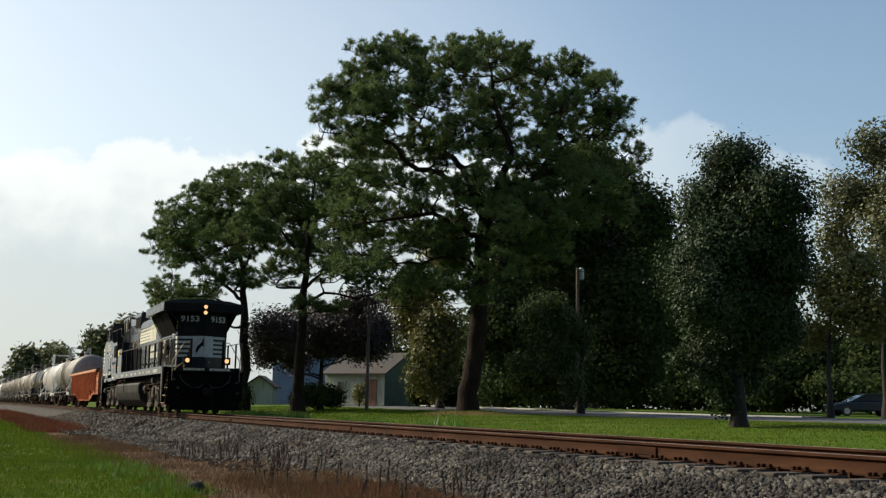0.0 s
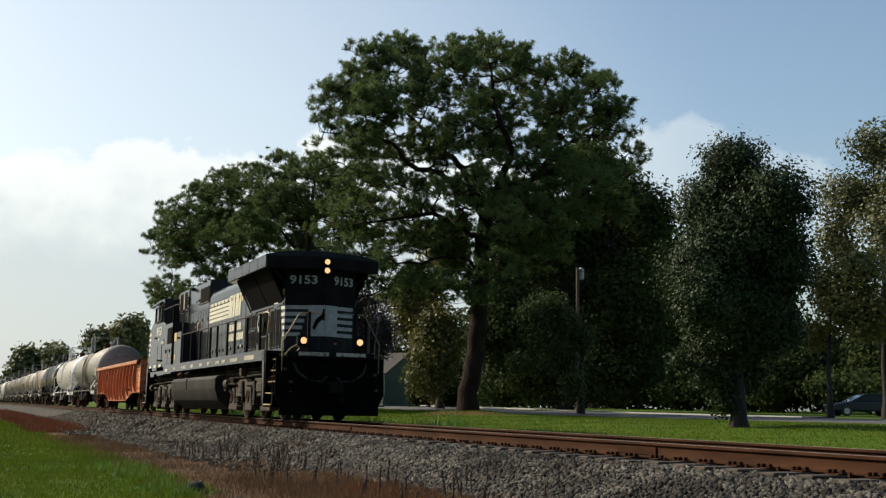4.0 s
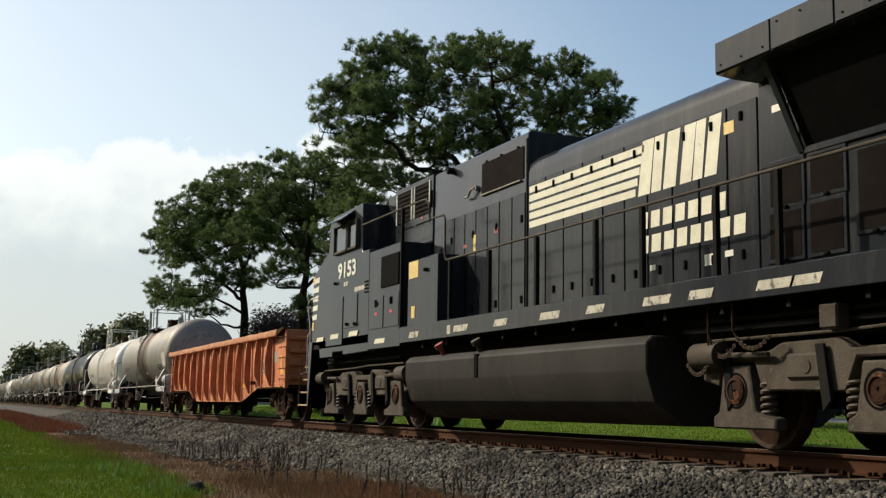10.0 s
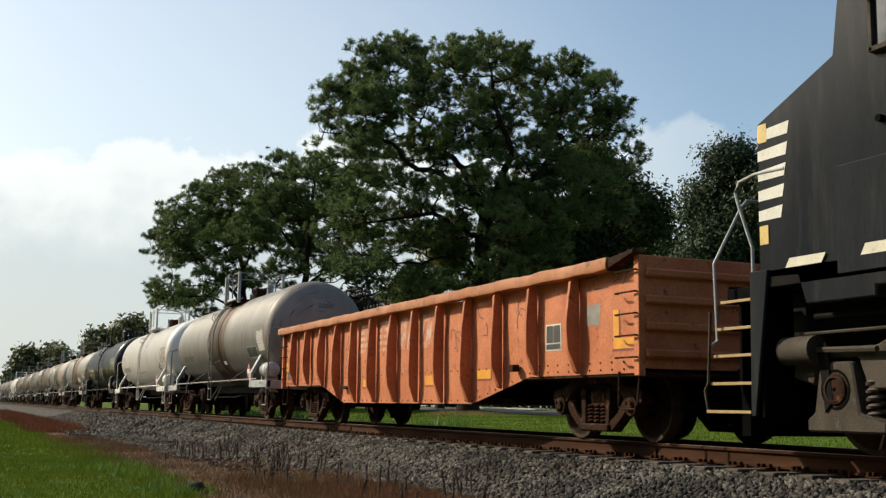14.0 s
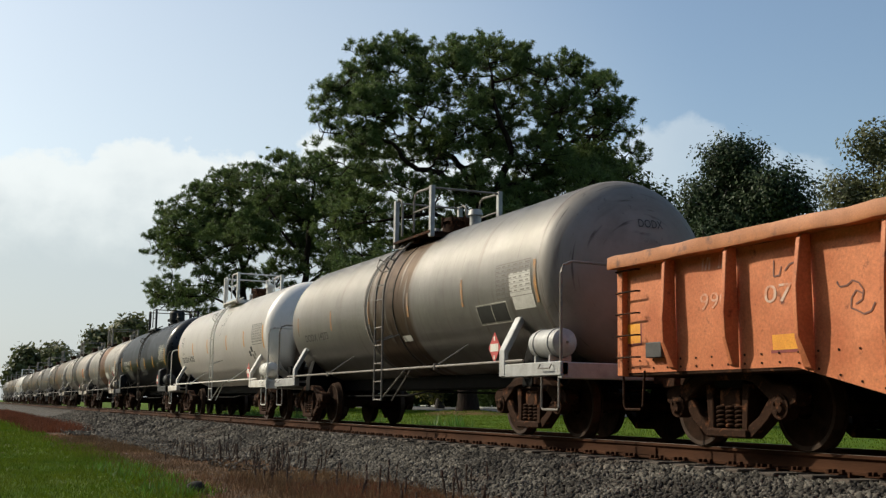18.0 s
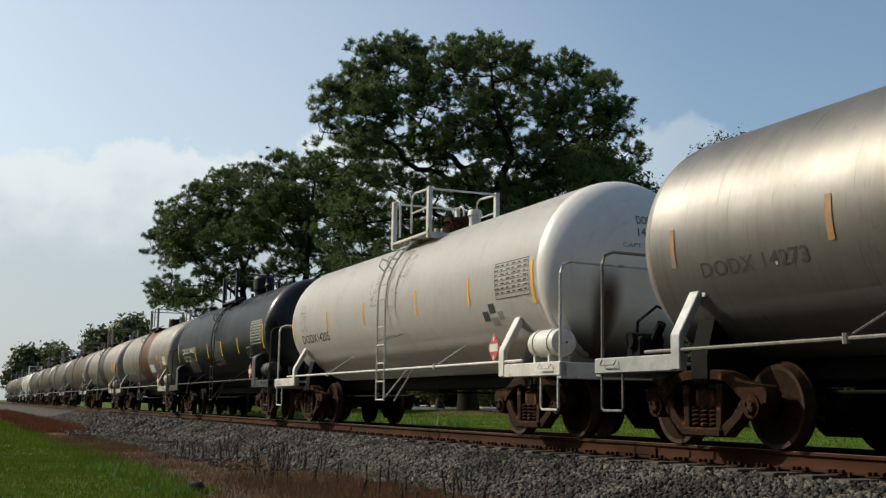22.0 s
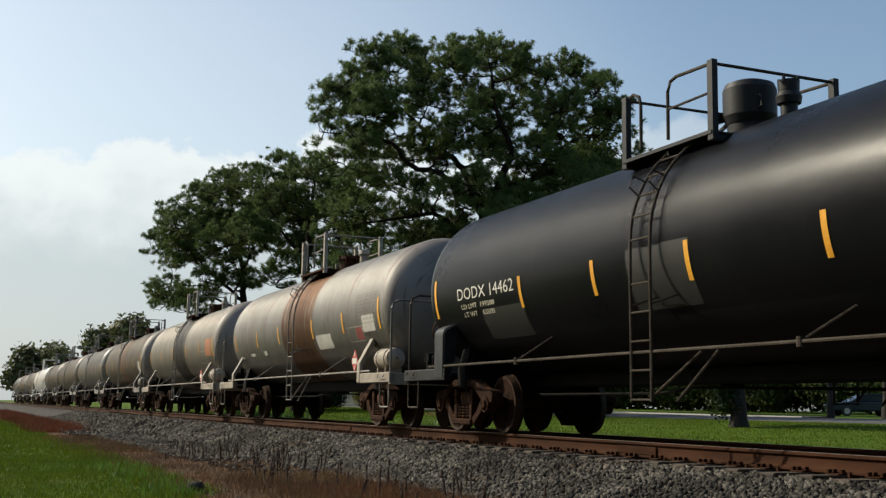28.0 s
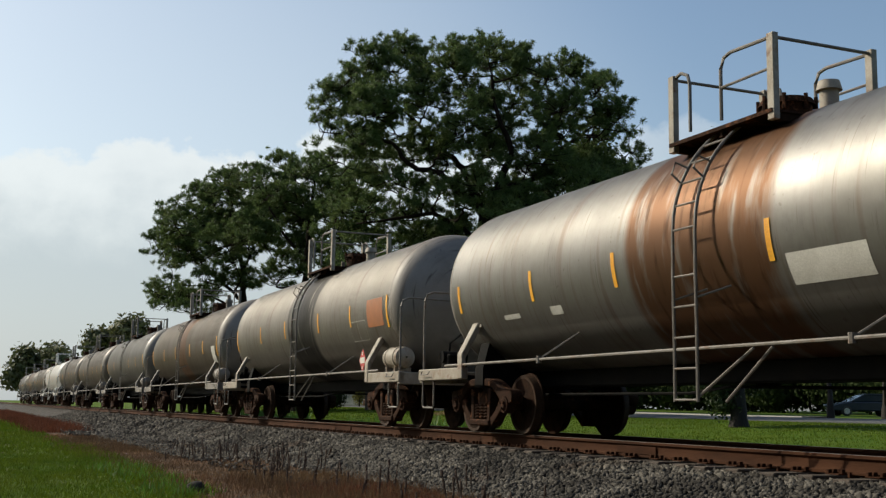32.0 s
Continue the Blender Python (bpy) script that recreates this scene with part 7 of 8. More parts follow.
# cab
cabp = [(-13.0, 1.72), (-13.0, 3.31), (-11.90, 3.73), (-11.80, 4.36), (-11.62, 4.46), (-9.66, 4.48), (-9.64, 3.49), (-9.20, 3.48), (-9.16, 1.46), (-10.75, 1.44), (-10.75, 1.52), (-11.45, 1.52), (-11.45, 1.42), (-12.35, 1.42), (-12.45, 1.70)]
bm = B()
prism(bm, cabp, -1.50, 1.50, "y", 0.015)
cab = lp("cab", bm, "black_paint", "black cab with white nose stripes")
for s in (-1, 1):
    y = s * 1.506
    for x0, x1 in ((-11.31, -10.54), (-10.40, -9.90)):
        bm = B()
        z0 = 3.64
        box(bm, x0 - 0.06, x1 + 0.06, s * 1.53, s * 1.47, z0 - 0.06, 4.20, 0.01)
        fr = lp("window_frame", bm, "under_grey", "", cab)
        bm = B()
        box(bm, x0, x1, s * 1.536, s * 1.50, z0, 4.14)
        lp("window_pane", bm, "glass", "dark reflecting glass", fr)
        for q0, q1, h0, h1 in ((x0 - 0.05, x0 - 0.005, z0 - 0.05, 4.19), (x1 + 0.005, x1 + 0.05, z0 - 0.05, 4.19), (x0 - 0.05, x1 + 0.05, z0 - 0.055, z0 - 0.005)):
            bm = B()
            box(bm, q0, q1, s * 1.575, s * 1.53, h0, h1, 0.005)
            lp("window_bar", bm, "under_grey", "", fr)
    bm = B()
    prism(bm, [(s * 1.50, 4.36), (s * 1.76, 4.20), (s * 1.77, 4.22), (s * 1.50, 4.42)], -11.52, -10.18, "x")
    lp("sun_visor", bm, "black_paint", "", cab)
    for i in range(5):
        z0 = 2.30 + 0.205 * i
        l = 0.36 + 0.03 * i
        bm = B()
        bm.faces.new([bm.verts.new(p) for p in ((-12.99, y, z0), (-12.99 + l - 0.03, y, z0), (-12.99 + l, y, z0 + 0.125), (-12.99, y, z0 + 0.105))])
        lp("nose_stripe", bm, "white_paint", "white stripe", cab, 0)
    each_bar("painted_dash", [(-12.6, -12.1, 1.79, 1.88, 0.06), (-11.6, -11.05, 1.80, 1.90, 0.06), (-10.35, -9.8, 1.80, 1.90, 0.05)], s * 1.518, "cream_paint", "", cab)
    bm = B()
    box(bm, -11.9, -10.78, s * 1.515, s * 1.49, 1.66, 2.66, 0.006)
    lp("side_panel", bm, "black_paint", "", cab)
    bm = B()
    box(bm, -10.7, -9.85, s * 1.515, s * 1.49, 1.98, 2.66, 0.006)
    lp("side_panel", bm, "black_paint", "", cab)
    for z in (3.10, 2.06):
        bm = B()
        box(bm, -12.98, -12.85, s * 1.508, s * 1.5, z, z + 0.19)
        lp("warning_label", bm, "label_yellow", "", cab, 0)
    for i in range(4):
        bm = B()
        box(bm, -9.42, -9.22, s * 1.52, s * 1.50, 2.62 + 0.07 * i, 2.65 + 0.07 * i, 0.004)
        lp("slat", bm, "black_void", "", cab)
bm = put(letters("9153", 0.345, 1.18, 0.03), flat_side(-11.18, 3.05, -1.509))
lp("road_number", bm, "white_paint", "white road number", cab, 0)
each_bar("painted_bar", [(-10.75, -10.66, 2.87, 2.96, 0), (-10.6, -10.52, 2.87, 2.96, 0)] + [(-10.05 + 0.09 * i, -9.99 + 0.09 * i, 2.70, 2.79, 0) for i in range(7)], -1.508, "cream_paint", "", cab)
# equipment cabinet behind the cab, full width, and a lower box with a yellow label
for s in (-1, 1):
    bm = B()
    box(bm, -9.12, -7.38, s * 1.52, s * 0.3, 1.48, 3.40, 0.012)
    c = lp("equipment_cabinet", bm, "black_paint")
    bm = B()
    box(bm, -8.40, -7.46, s * 1.545, s * 1.50, 2.62, 3.22, 0.01)
    lp("cabinet_grille", bm, "black_void", "black square grille", c)
    for x0, x1 in ((-9.05, -8.28), (-8.22, -7.45)):
        bm = B()
        box(bm, x0, x1, s * 1.533, s * 1.51, 1.86, 2.48, 0.006)
        d = lp("cabinet_door", bm, "black_paint", "", c)
        bm = B()
        box(bm, (x0 + x1) / 2 - 0.03, (x0 + x1) / 2 + 0.03, s * 1.56, s * 1.53, 2.28, 2.42, 0.01)
        lp("latch", bm, "black_void", "", c)
        bm = B()
        box(bm, (x0 + x1) / 2 - 0.07, (x0 + x1) / 2 + 0.07, s * 1.538, s * 1.53, 2.12, 2.18)
        lp("warning_label", bm, "red", "", c)
    bm = bars([(-8.75, -8.2, 1.58, 1.67, 0.05)], s * 1.524)
    lp("painted_dash", bm, "cream_paint", "", c, 0)
    bm = B()
    box(bm, -7.08, -5.70, s * 1.50, s * 1.0, 1.80, 2.98, 0.012)
    c = lp("sand_box", bm, "black_paint")
    bm = B()
    box(bm, -7.02, -6.58, s * 1.508, s * 1.49, 2.66, 2.96)
    lp("warning_label", bm, "label_yellow", "faded yellow label", c)
    bm = B()
    box(bm, -6.88, -6.72, s * 1.508, s * 1.49, 1.95, 2.16)
    lp("warning_label", bm, "label_yellow", "", c)
    # louvred upper housing between cab and hood
    bm = B()
    box(bm, -9.16, -7.19, s * 0.99, s * 0.2, 3.42, 4.665, 0.006)
    up = lp("filter_housing", bm, "black_paint")
    for x0, x1 in ((-9.04, -8.24), (-8.10, -7.34)):
        bm = B()
        box(bm, x0, x1, s * 0.996, s * 0.97, 3.98, 4.57)
        lp("louvre_back", bm, "black_void", "", up)
        bm = B()
        prism(bm, [((x0 + x1) / 2 - 0.09, 3.90), ((x0 + x1) / 2 + 0.07, 3.90), ((x0 + x1) / 2 + 0.03, 3.95), ((x0 + x1) / 2 - 0.06, 3.95)], s * 0.97, s * 0.998, "y")
        lp("warning_label", bm, "red_dull", "", up)
        bm = B()
        box(bm, x0 + 0.06, x1 + 0.06, s * 0.994, s * 0.97, 3.805, 3.835)
        lp("slot", bm, "black_void", "", up)
        for xx in (x0, x1):
            bm = B()
            box(bm, xx - 0.02, xx + 0.02, s * 1.012, s * 0.97, 3.96, 4.58, 0.004)
            lp("white_frame", bm, "white_paint", "", up)
        for i in range(7):
            z = 4.00 + 0.085 * i
            bm = B()
            prism(bm, [(s * 0.995, z - 0.02), (s * 1.012, z - 0.03), (s * 0.997, z + 0.03)], x0 + 0.03, x1 - 0.03, "x")
            lp("slat", bm, "grille_dark", "", up)
    bm = B()
    box(bm, -7.31, -7.25, s * 1.02, s * 0.98, 4.06, 4.38, 0.006)
    lp("grab_bracket", bm, "black_dull", "", up)
bm = B()
box(bm, -9.63, -7.16, -0.96, 0.96, 3.40, 4.62, 0.006)
lp("inner_housing", bm, "black_paint")

# fuel tank
bm = B()
ft = [(-1.0, 0.22), (-1.42, 0.50), (-1.53, 0.86), (-1.53, 1.18), (-1.44, 1.27), (1.44, 1.27), (1.53, 1.18), (1.53, 0.86), (1.42, 0.50), (1.0, 0.22)]
prism(bm, ft, -7.05, 0.62, "x", 0.02)
tank_ = lp("fuel_tank", bm, "fuel_grey", "dusty grey fuel tank", None, 20)
bm = B()
box(bm, -4.12, -4.0, -1.545, -1.50, 0.86, 1.22, 0.006)
lp("sight_gauge", bm, "black_void", "", tank_)
for x in (-5.55, -4.1):
    bm = B()
    cyl(bm, (x, -1.42, 1.25), (x, -1.50, 1.40), 0.05, seg=12)
    cyl(bm, (x, -1.49, 1.38), (x, -1.53, 1.44), 0.085, seg=14)
    lp("filler_cap", bm, "red_dull" if x < -5 else "under_grey", "", tank_)


def six_wheel_truck(x):
    """Three axles in a cast frame with bells, springs and brake cylinders."""
    bm = B()
    box(bm, x - 2.4, x + 2.4, -0.9, 0.9, 0.62, 0.95, 0.03)
    cyl(bm, (x, 0, 0.9), (x, 0, 1.2), 0.4, seg=20)
    tr = lp("truck_frame", bm, "black_dull")
    for s in (-1, 1):
        y0, y1 = s * 1.05, s * 1.24
        bm = B()
        prism(bm, [(x - 2.62, 1.02), (x - 1.55, 1.02), (x - 1.35, 1.10), (x - 0.55, 1.12), (x - 0.4, 1.02), (x + 0.4, 1.02), (x + 0.55, 1.12), (x + 1.35, 1.10), (x + 1.55, 1.02), (x + 2.62, 1.02), (x + 2.66, 0.74), (x + 2.36, 0.66), (x + 2.28, 0.92), (x + 1.78, 0.92), (x + 1.66, 0.62), (x + 0.46, 0.60), (x + 0.30, 0.92), (x - 0.30, 0.92), (x - 0.46, 0.60), (x - 1.66, 0.62), (x - 1.78, 0.92), (x - 2.28, 0.92), (x - 2.36, 0.66), (x - 2.66, 0.74)], y0, y1, "y", 0.02)
        lp("side_frame", bm, "under_grey", "dusty cast side frame", tr)
        for k in (-1, 0, 1):
            c = x + 2.03 * k
            bm = B()
            lo, hi = ((-0.40, 0.62), (-0.42, 0.42), (-0.62, 0.40))[k + 1]
            prism(bm, [(c + lo, 0.22), (c + hi, 0.22), (c + hi, 0.34), (c + 0.30, 0.40), (c + 0.21, 0.88), (c - 0.21, 0.88), (c - 0.30, 0.40), (c + lo, 0.34)], s * 1.12, s * 1.28, "y", 0.02)
            j = lp("journal_box", bm, "under_grey", "", tr)
            bm = B()
            revolve(bm, [(s * 1.27, 0.19), (s * 1.285, 0.19), (s * 1.285, 0.165), (s * 1.27, 0.165)], c, 0.62, 22, "y", True)
            lp("bearing_ring", bm, "black_void", "", tr)
            bm = B()
            revolve(bm, [(s * 1.27, 0.16), (s * 1.30, 0.14), (s * 1.31, 0.11), (s * 1.295, 0.10), (s * 1.295, 0.02)], c, 0.62, 22, "y")
            lp("bearing_cap", bm, "rust_dark", "", tr)
            for q in ((0.40,), (-0.40, 0.40), (-0.40,))[k + 1]:
                bm = B()
                tube(bm, [(c + q + 0.075 * math.cos(a), s * 1.17 + 0.075 * math.sin(a), 0.34 + 0.36 * a / (10 * math.pi)) for a in np.linspace(0, 10 * math.pi, 51)], 0.022, 5)
                lp("coil_spring", bm, "spring", "", tr, 60)
        for q in (-1.05, 1.0, 2.45):
            bm = B()
            cyl(bm, (x + q, s * 1.235, 0.84), (x + q, s * 1.246, 0.84), 0.075, seg=14)
            lp("casting_hole", bm, "black_void", "", tr)
        for q in (-2.2, -0.75, 0.7, 1.5):
            bm = B()
            prism(bm, [(x + q - 0.05, 1.06), (x + q + 0.07, 1.06), (x + q + 0.16, 0.52), (x + q + 0.04, 0.40)], s * 1.26, s * 1.30, "y", 0.008)
            lp("brake_lever", bm, "black_dull", "", tr)
        for q, h in ((-2.45, 1.0), (1.15, 1.05), (2.5, 1.0), (-0.95, 1.05)):
            bm = B()
            if abs(q) > 2:
                cyl(bm, (x + q - 0.22, s * 1.30, h), (x + q + 0.22, s * 1.30, h), 0.14, seg=16)
                tube(bm, [(x + q, s * 1.30, h), (x + q * 0.6, s * 1.30, h - 0.02)], 0.03, 6)
            else:
                box(bm, x + q - 0.3, x + q + 0.3, s * 1.28, s * 1.10, 0.72, 0.98, 0.03)
                cyl(bm, (x + q, s * 1.22, 0.85), (x + q, s * 1.29, 0.85), 0.07, seg=14)
            lp("brake_cylinder" if abs(q) > 2 else "bolster_pad", bm, "under_grey", "", tr)
        bm = B()
        tube(bm, [(x - 2.5, s * 1.27, 1.16), (x - 0.4, s * 1.27, 1.17), (x + 0.4, s * 1.27, 1.20), (x + 2.4, s * 1.27, 1.20)], 0.016, 6)
        lp("brake_pipe", bm, "under_grey", "", tr)
    for k in (-1, 0, 1):
        wheelset(tr, x + 2.03 * k, 0.533)


six_wheel_truck(3.95)
six_wheel_truck(-10.20)
# pipes and chains hanging under the sill
for x, dx, low in ((1.62, 0.42, 0.98), (2.04, 0.55, 1.05), (1.62, -0.4, 0.8)):
    bm = B()
    tube(bm, [(x, -1.40, 1.56), (x - 0.01, -1.39, 1.25), (x + dx * 0.08, -1.38, low + 0.12), (x + dx * 0.3, -1.38, low), (x + dx * 0.7, -1.38, low - 0.01), (x + dx, -1.38, low + 0.1)], 0.013, 6)
    lp("chain", bm, "rust_dark")
    for k in range(9):
        bm = B()
        q = k / 8
        p = Vector((x + dx * (0.1 + 0.9 * q), -1.38, low + 0.1 - 0.42 * q * (1 - q)))
        revolve(bm, [(p.y - 0.008, 0.016), (p.y - 0.008, 0.026), (p.y + 0.008, 0.026), (p.y + 0.008, 0.016)], p.x, p.z, 8, "y", True)
        lp("chain_link", bm, "under_grey")
for x0, x1, z in ((1.2, 6.2, 1.38), (-12.5, -8.0, 1.32), (1.0, 5.8, 1.28)):
    bm = B()
    cyl(bm, (x0, -1.25, z), (x1, -1.25, z), 0.03, seg=8)
    lp("air_pipe", bm, "black_dull")
bm = B()
box(bm, 3.35, 3.6, -1.42, -1.25, 1.18, 1.42, 0.02)
lp("junction_box", bm, "under_grey")


# ---- gondola ----
gondola = thing("gondola_car", "orange steel gondola car with faded lettering and dents", "freight car")


def gp(name, bm, material, label="", parent=None, soft=35):
    return part(name, bm, material, gondola if parent is None else parent, label, soft)


GL = 7.96
belly = [(-GL, 0.84), (-4.9, 0.84), (-3.25, 0.46), (3.15, 0.46), (5.05, 0.84), (GL, 0.84), (GL, 2.12), (-GL, 2.12)]
RIBS = [-6.85 + 1.105 * i for i in range(12)] + [6.46]


def lower_edge(x):
    return float(np.interp(x, [-4.9, -3.25, 3.15, 5.05], [0.84, 0.46, 0.46, 0.84]))


SHEET_EDGES = [-GL] + RIBS + [GL]


def sheet_y(x, z, s=-1):
    """Half width of the dented side sheets at a spot."""
    i = max(0, min(len(SHEET_EDGES) - 2, sum(e <= x for e in SHEET_EDGES) - 1))
    x0, x1, z0 = SHEET_EDGES[i], SHEET_EDGES[i + 1], lower_edge(x)
    q = math.sin(math.pi * min(1, max(0, (x - x0) / (x1 - x0)))) * math.sin(math.pi * min(1, max(0, (z - z0) / (2.1 - z0))))
    return 1.412 + 0.018 * q + 0.014 * noise.noise((x * 1.7, z * 1.7, s * 5 + i))


def side_paint(rects, off=0.004):
    """Paint on the near side, in small pieces that follow the dented sheets."""
    bm = B()
    for x0, x1, z0, z1, lean in rects:
        nu, nv = max(1, int((x1 - x0) / 0.12)), max(1, int((z1 - z0) / 0.12))
        g = []
        for i in range(nu + 1):
            col = []
            for j in range(nv + 1):
                x, z = x0 + (x1 - x0) * i / nu + lean * j / nv, z0 + (z1 - z0) * j / nv
                col.append(bm.verts.new((x, -sheet_y(x, z) - off, z)))
            g.append(col)
        for i in range(nu):
            for j in range(nv):
                bm.faces.new((g[i][j], g[i + 1][j], g[i + 1][j + 1], g[i][j + 1]))
    return bm


for s in (-1, 1):
    edges = SHEET_EDGES
    for i in range(len(edges) - 1):
        x0, x1 = edges[i], edges[i + 1]
        pts = [x for x in np.linspace(x0, x1, 11)]
        bm = B()
        # each sheet between two ribs bulges a little
        rows = []
        for x in pts:
            zs = np.linspace(lower_edge(x), 2.10, 11)
            rows.append([bm.verts.new((x, s * sheet_y(min(x, x1 - 1e-4), z, s), z)) for z in zs])
        for a, b in zip(rows, rows[1:]):
            for j in range(10):
                bm.faces.new((a[j], b[j], b[j + 1], a[j + 1]))
        front = bm.faces[:]
        back = bmesh.ops.duplicate(bm, geom=front)["geom"]
        for v in back:
            if isinstance(v, bmesh.types.BMVert):
                v.co.y -= 0.012 * s
        bmesh.ops.recalc_face_normals(bm, faces=bm.faces[:])
        gp("side_sheet", bm, "orange", "", None, 60)
    for x in RIBS:
        z0 = lower_edge(x)
        bm = B()
        prism(bm, [(s * 1.44, z0 + 0.01), (s * 1.50, z0 + 0.04), (s * 1.605, z0 + 0.32), (s * 1.62, z0 + 0.6), (s * 1.61, 1.6), (s * 1.57, 2.05), (s * 1.53, 2.10), (s * 1.44, 2.10)], x - 0.035, x + 0.025, "x", 0.006)
        for v in bm.verts:
            v.co.y += s * 0.02 * noise.noise((x * 3.1, 1.0 * s, v.co.z * 2.3))
            v.co.x += 0.02 * noise.noise((x * 2.3 + 7, 2.0 * s, v.co.z * 2.9)) + (0.035 * (1 - (v.co.z - z0) / (2.1 - z0)) if v.co.x > x and abs(v.co.y) < 1.5 else 0)
        gp("rib", bm, "orange", "", None, 20)
    bm = B()
    prism(bm, [(s * 1.40, 2.10), (s * 1.60, 2.10), (s * 1.61, 2.13), (s * 1.59, 2.25), (s * 1.40, 2.27)], -GL - 0.06, GL - 0.55, "x")
    cuts = [e for e in bm.edges if abs(e.verts[0].co.x - e.verts[1].co.x) > 1]
    bmesh.ops.subdivide_edges(bm, edges=cuts, cuts=90)
    for v in bm.verts:
        v.co.z += 0.016 * noise.noise((v.co.x * 2.1, v.co.y * 4, s)) + 0.010 * noise.noise((v.co.x * 7.0, v.co.z * 9, 3 * s))
        v.co.y += s * 0.018 * noise.noise((v.co.x * 2.6, v.co.z * 5, 9 * s))
    gp("top_chord", bm, "orange_rim", "dented top rim")
    bm = B()
    prism(bm, [(GL - 0.55, 2.08), (GL - 0.55, 2.24), (GL + 0.03, 2.30), (GL + 0.03, 2.25), (GL - 0.5, 2.12)], s * 1.58, s * 1.40, "y", 0.01)
    gp("bent_rim", bm, "rust_dark", "bent rusty end of the rim")
    bm = B()
    for i in range(58):
        x = -GL + 0.1 + i * 0.275
        y = sheet_y(x, lower_edge(x) + 0.05, s)
        cyl(bm, (x, s * (y - 0.005), lower_edge(x) + 0.05), (x, s * (y + 0.010), lower_edge(x) + 0.05), 0.012, seg=6)
        y = sheet_y(x, 0.98, s)
        cyl(bm, (x, s * (y - 0.005), 0.98), (x, s * (y + 0.010), 0.98), 0.012, seg=6)
    tagged(gp("rivets", bm, "rust_dark", "row of rivets", None, 0), kind="stuff")
for e in (-1, 1):
    bm = B()
    box(bm, e * GL, e * (GL - 0.05), -1.46, 1.46, 0.84, 2.24, 0.01)
    gp("end_wall", bm, "orange", "ribbed end wall")
    for i in range(4):
        bm = B()
        box(bm, e * (GL + 0.07), e * (GL - 0.002), -1.40, 1.40, 1.02 + 0.32 * i, 1.12 + 0.32 * i, 0.02)
        gp("end_rib", bm, "orange")
    for s in (-1, 1):
        bm = B()
        box(bm, e * (GL + 0.02), e * (GL - 0.10), s * 1.49, s * 1.40, 0.80, 2.24, 0.01)
        gp("corner_post", bm, "orange", "")
        for i in range(5):
            bm = B()
            z = 1.02 + 0.26 * i
            tube(bm, [(e * (GL - 0.46), s * 1.47, z), (e * (GL - 0.45), s * 1.53, z), (e * (GL - 0.02), s * 1.53, z), (e * (GL - 0.01), s * 1.47, z)], 0.012, 5)
            gp("grab_iron", bm, "rust_dark", "")
        bm = B()
        tube(bm, [(e * (GL - 0.50), s * 1.44, 0.86), (e * (GL - 0.48), s * 1.46, 0.44), (e * (GL - 0.42), s * 1.46, 0.41), (e * (GL - 0.12), s * 1.46, 0.41), (e * (GL - 0.08), s * 1.46, 0.46), (e * (GL - 0.04), s * 1.44, 0.86)], 0.015, 6)
        gp("step", bm, "rust_dark")
    freight_truck(gondola, e * 6.35, "rust_dark")
    coupler(gondola, e * 7.75, e)
bm = B()
box(bm, -GL, GL, -1.40, 1.40, 0.80, 0.90, 0.01)
box(bm, -3.2, 3.1, -1.40, 1.40, 0.47, 0.56, 0.01)
gp("floor", bm, "rust_dark")
bm = B()
box(bm, -7.6, 7.6, -0.25, 0.25, 0.60, 0.82, 0.02)
box(bm, -6.6, -6.1, -1.1, 1.1, 0.66, 0.82, 0.02)
box(bm, 6.1, 6.6, -1.1, 1.1, 0.66, 0.82, 0.02)
gp("centre_sill", bm, "black_dull")
M["faded_white"] = mat("faded_white", (0.60, 0.42, 0.32), (0.56, 0.22, 0.11), 0.65, scale=6, mixpos=(0.40, 0.56))
M["dark_mark"] = mat("dark_mark", (0.13, 0.06, 0.045), (0.2, 0.08, 0.05), 0.7, scale=6)
M["dull_yellow"] = mat("dull_yellow", (0.80, 0.36, 0.02), (0.70, 0.28, 0.02), 0.55, scale=5, c3=(0.45, 0.10, 0.03), c3pos=(0.6, 0.7), c3scale=4)
for x0, x1, z0, z1, c in ((5.56, 6.0, 1.18, 1.54, "white_paint"), (7.32, 7.84, 1.14, 1.27, "dull_yellow"), (7.32, 7.44, 1.27, 1.62, "dull_yellow"), (6.67, 7.0, 1.46, 1.73, "stencil_grey"), (-5.2, -4.70, 1.01, 1.16, "dull_yellow"), (-2.05, -1.50, 0.77, 0.92, "dull_yellow"), (-7.9, -7.56, 1.19, 1.42, "dull_yellow"), (1.2, 1.66, 0.77, 0.93, "dull_yellow"), (3.34, 3.82, 0.84, 0.98, "dull_yellow")):
    gp("painted_patch", side_paint([(x0, x1, z0, z1, 0)]), c, "", None, 0)
    if c == "dull_yellow":
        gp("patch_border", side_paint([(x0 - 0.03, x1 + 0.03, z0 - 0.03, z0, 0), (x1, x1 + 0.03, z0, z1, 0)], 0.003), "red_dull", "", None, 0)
gp("stencil_mark", side_paint([(5.59, 5.77, 1.29, 1.52, 0), (5.79, 5.97, 1.29, 1.52, 0), (5.59, 5.97, 1.20, 1.27, 0)], 0.009), "stencil_dark", "", None, 0)
bm = B()
box(bm, -7.36, -7.03, -1.50, -1.44, 1.0, 1.18, 0.01)
gp("defect_card_board", bm, "stencil_dark", "small dark board")
bm = B()
box(bm, -3.12, -2.8, -1.52, -1.44, 0.73, 0.80, 0.01)
box(bm, 4.66, 4.80, -1.55, -1.44, 0.92, 1.02, 0.01)
gp("tie_down", bm, "rust_dark")
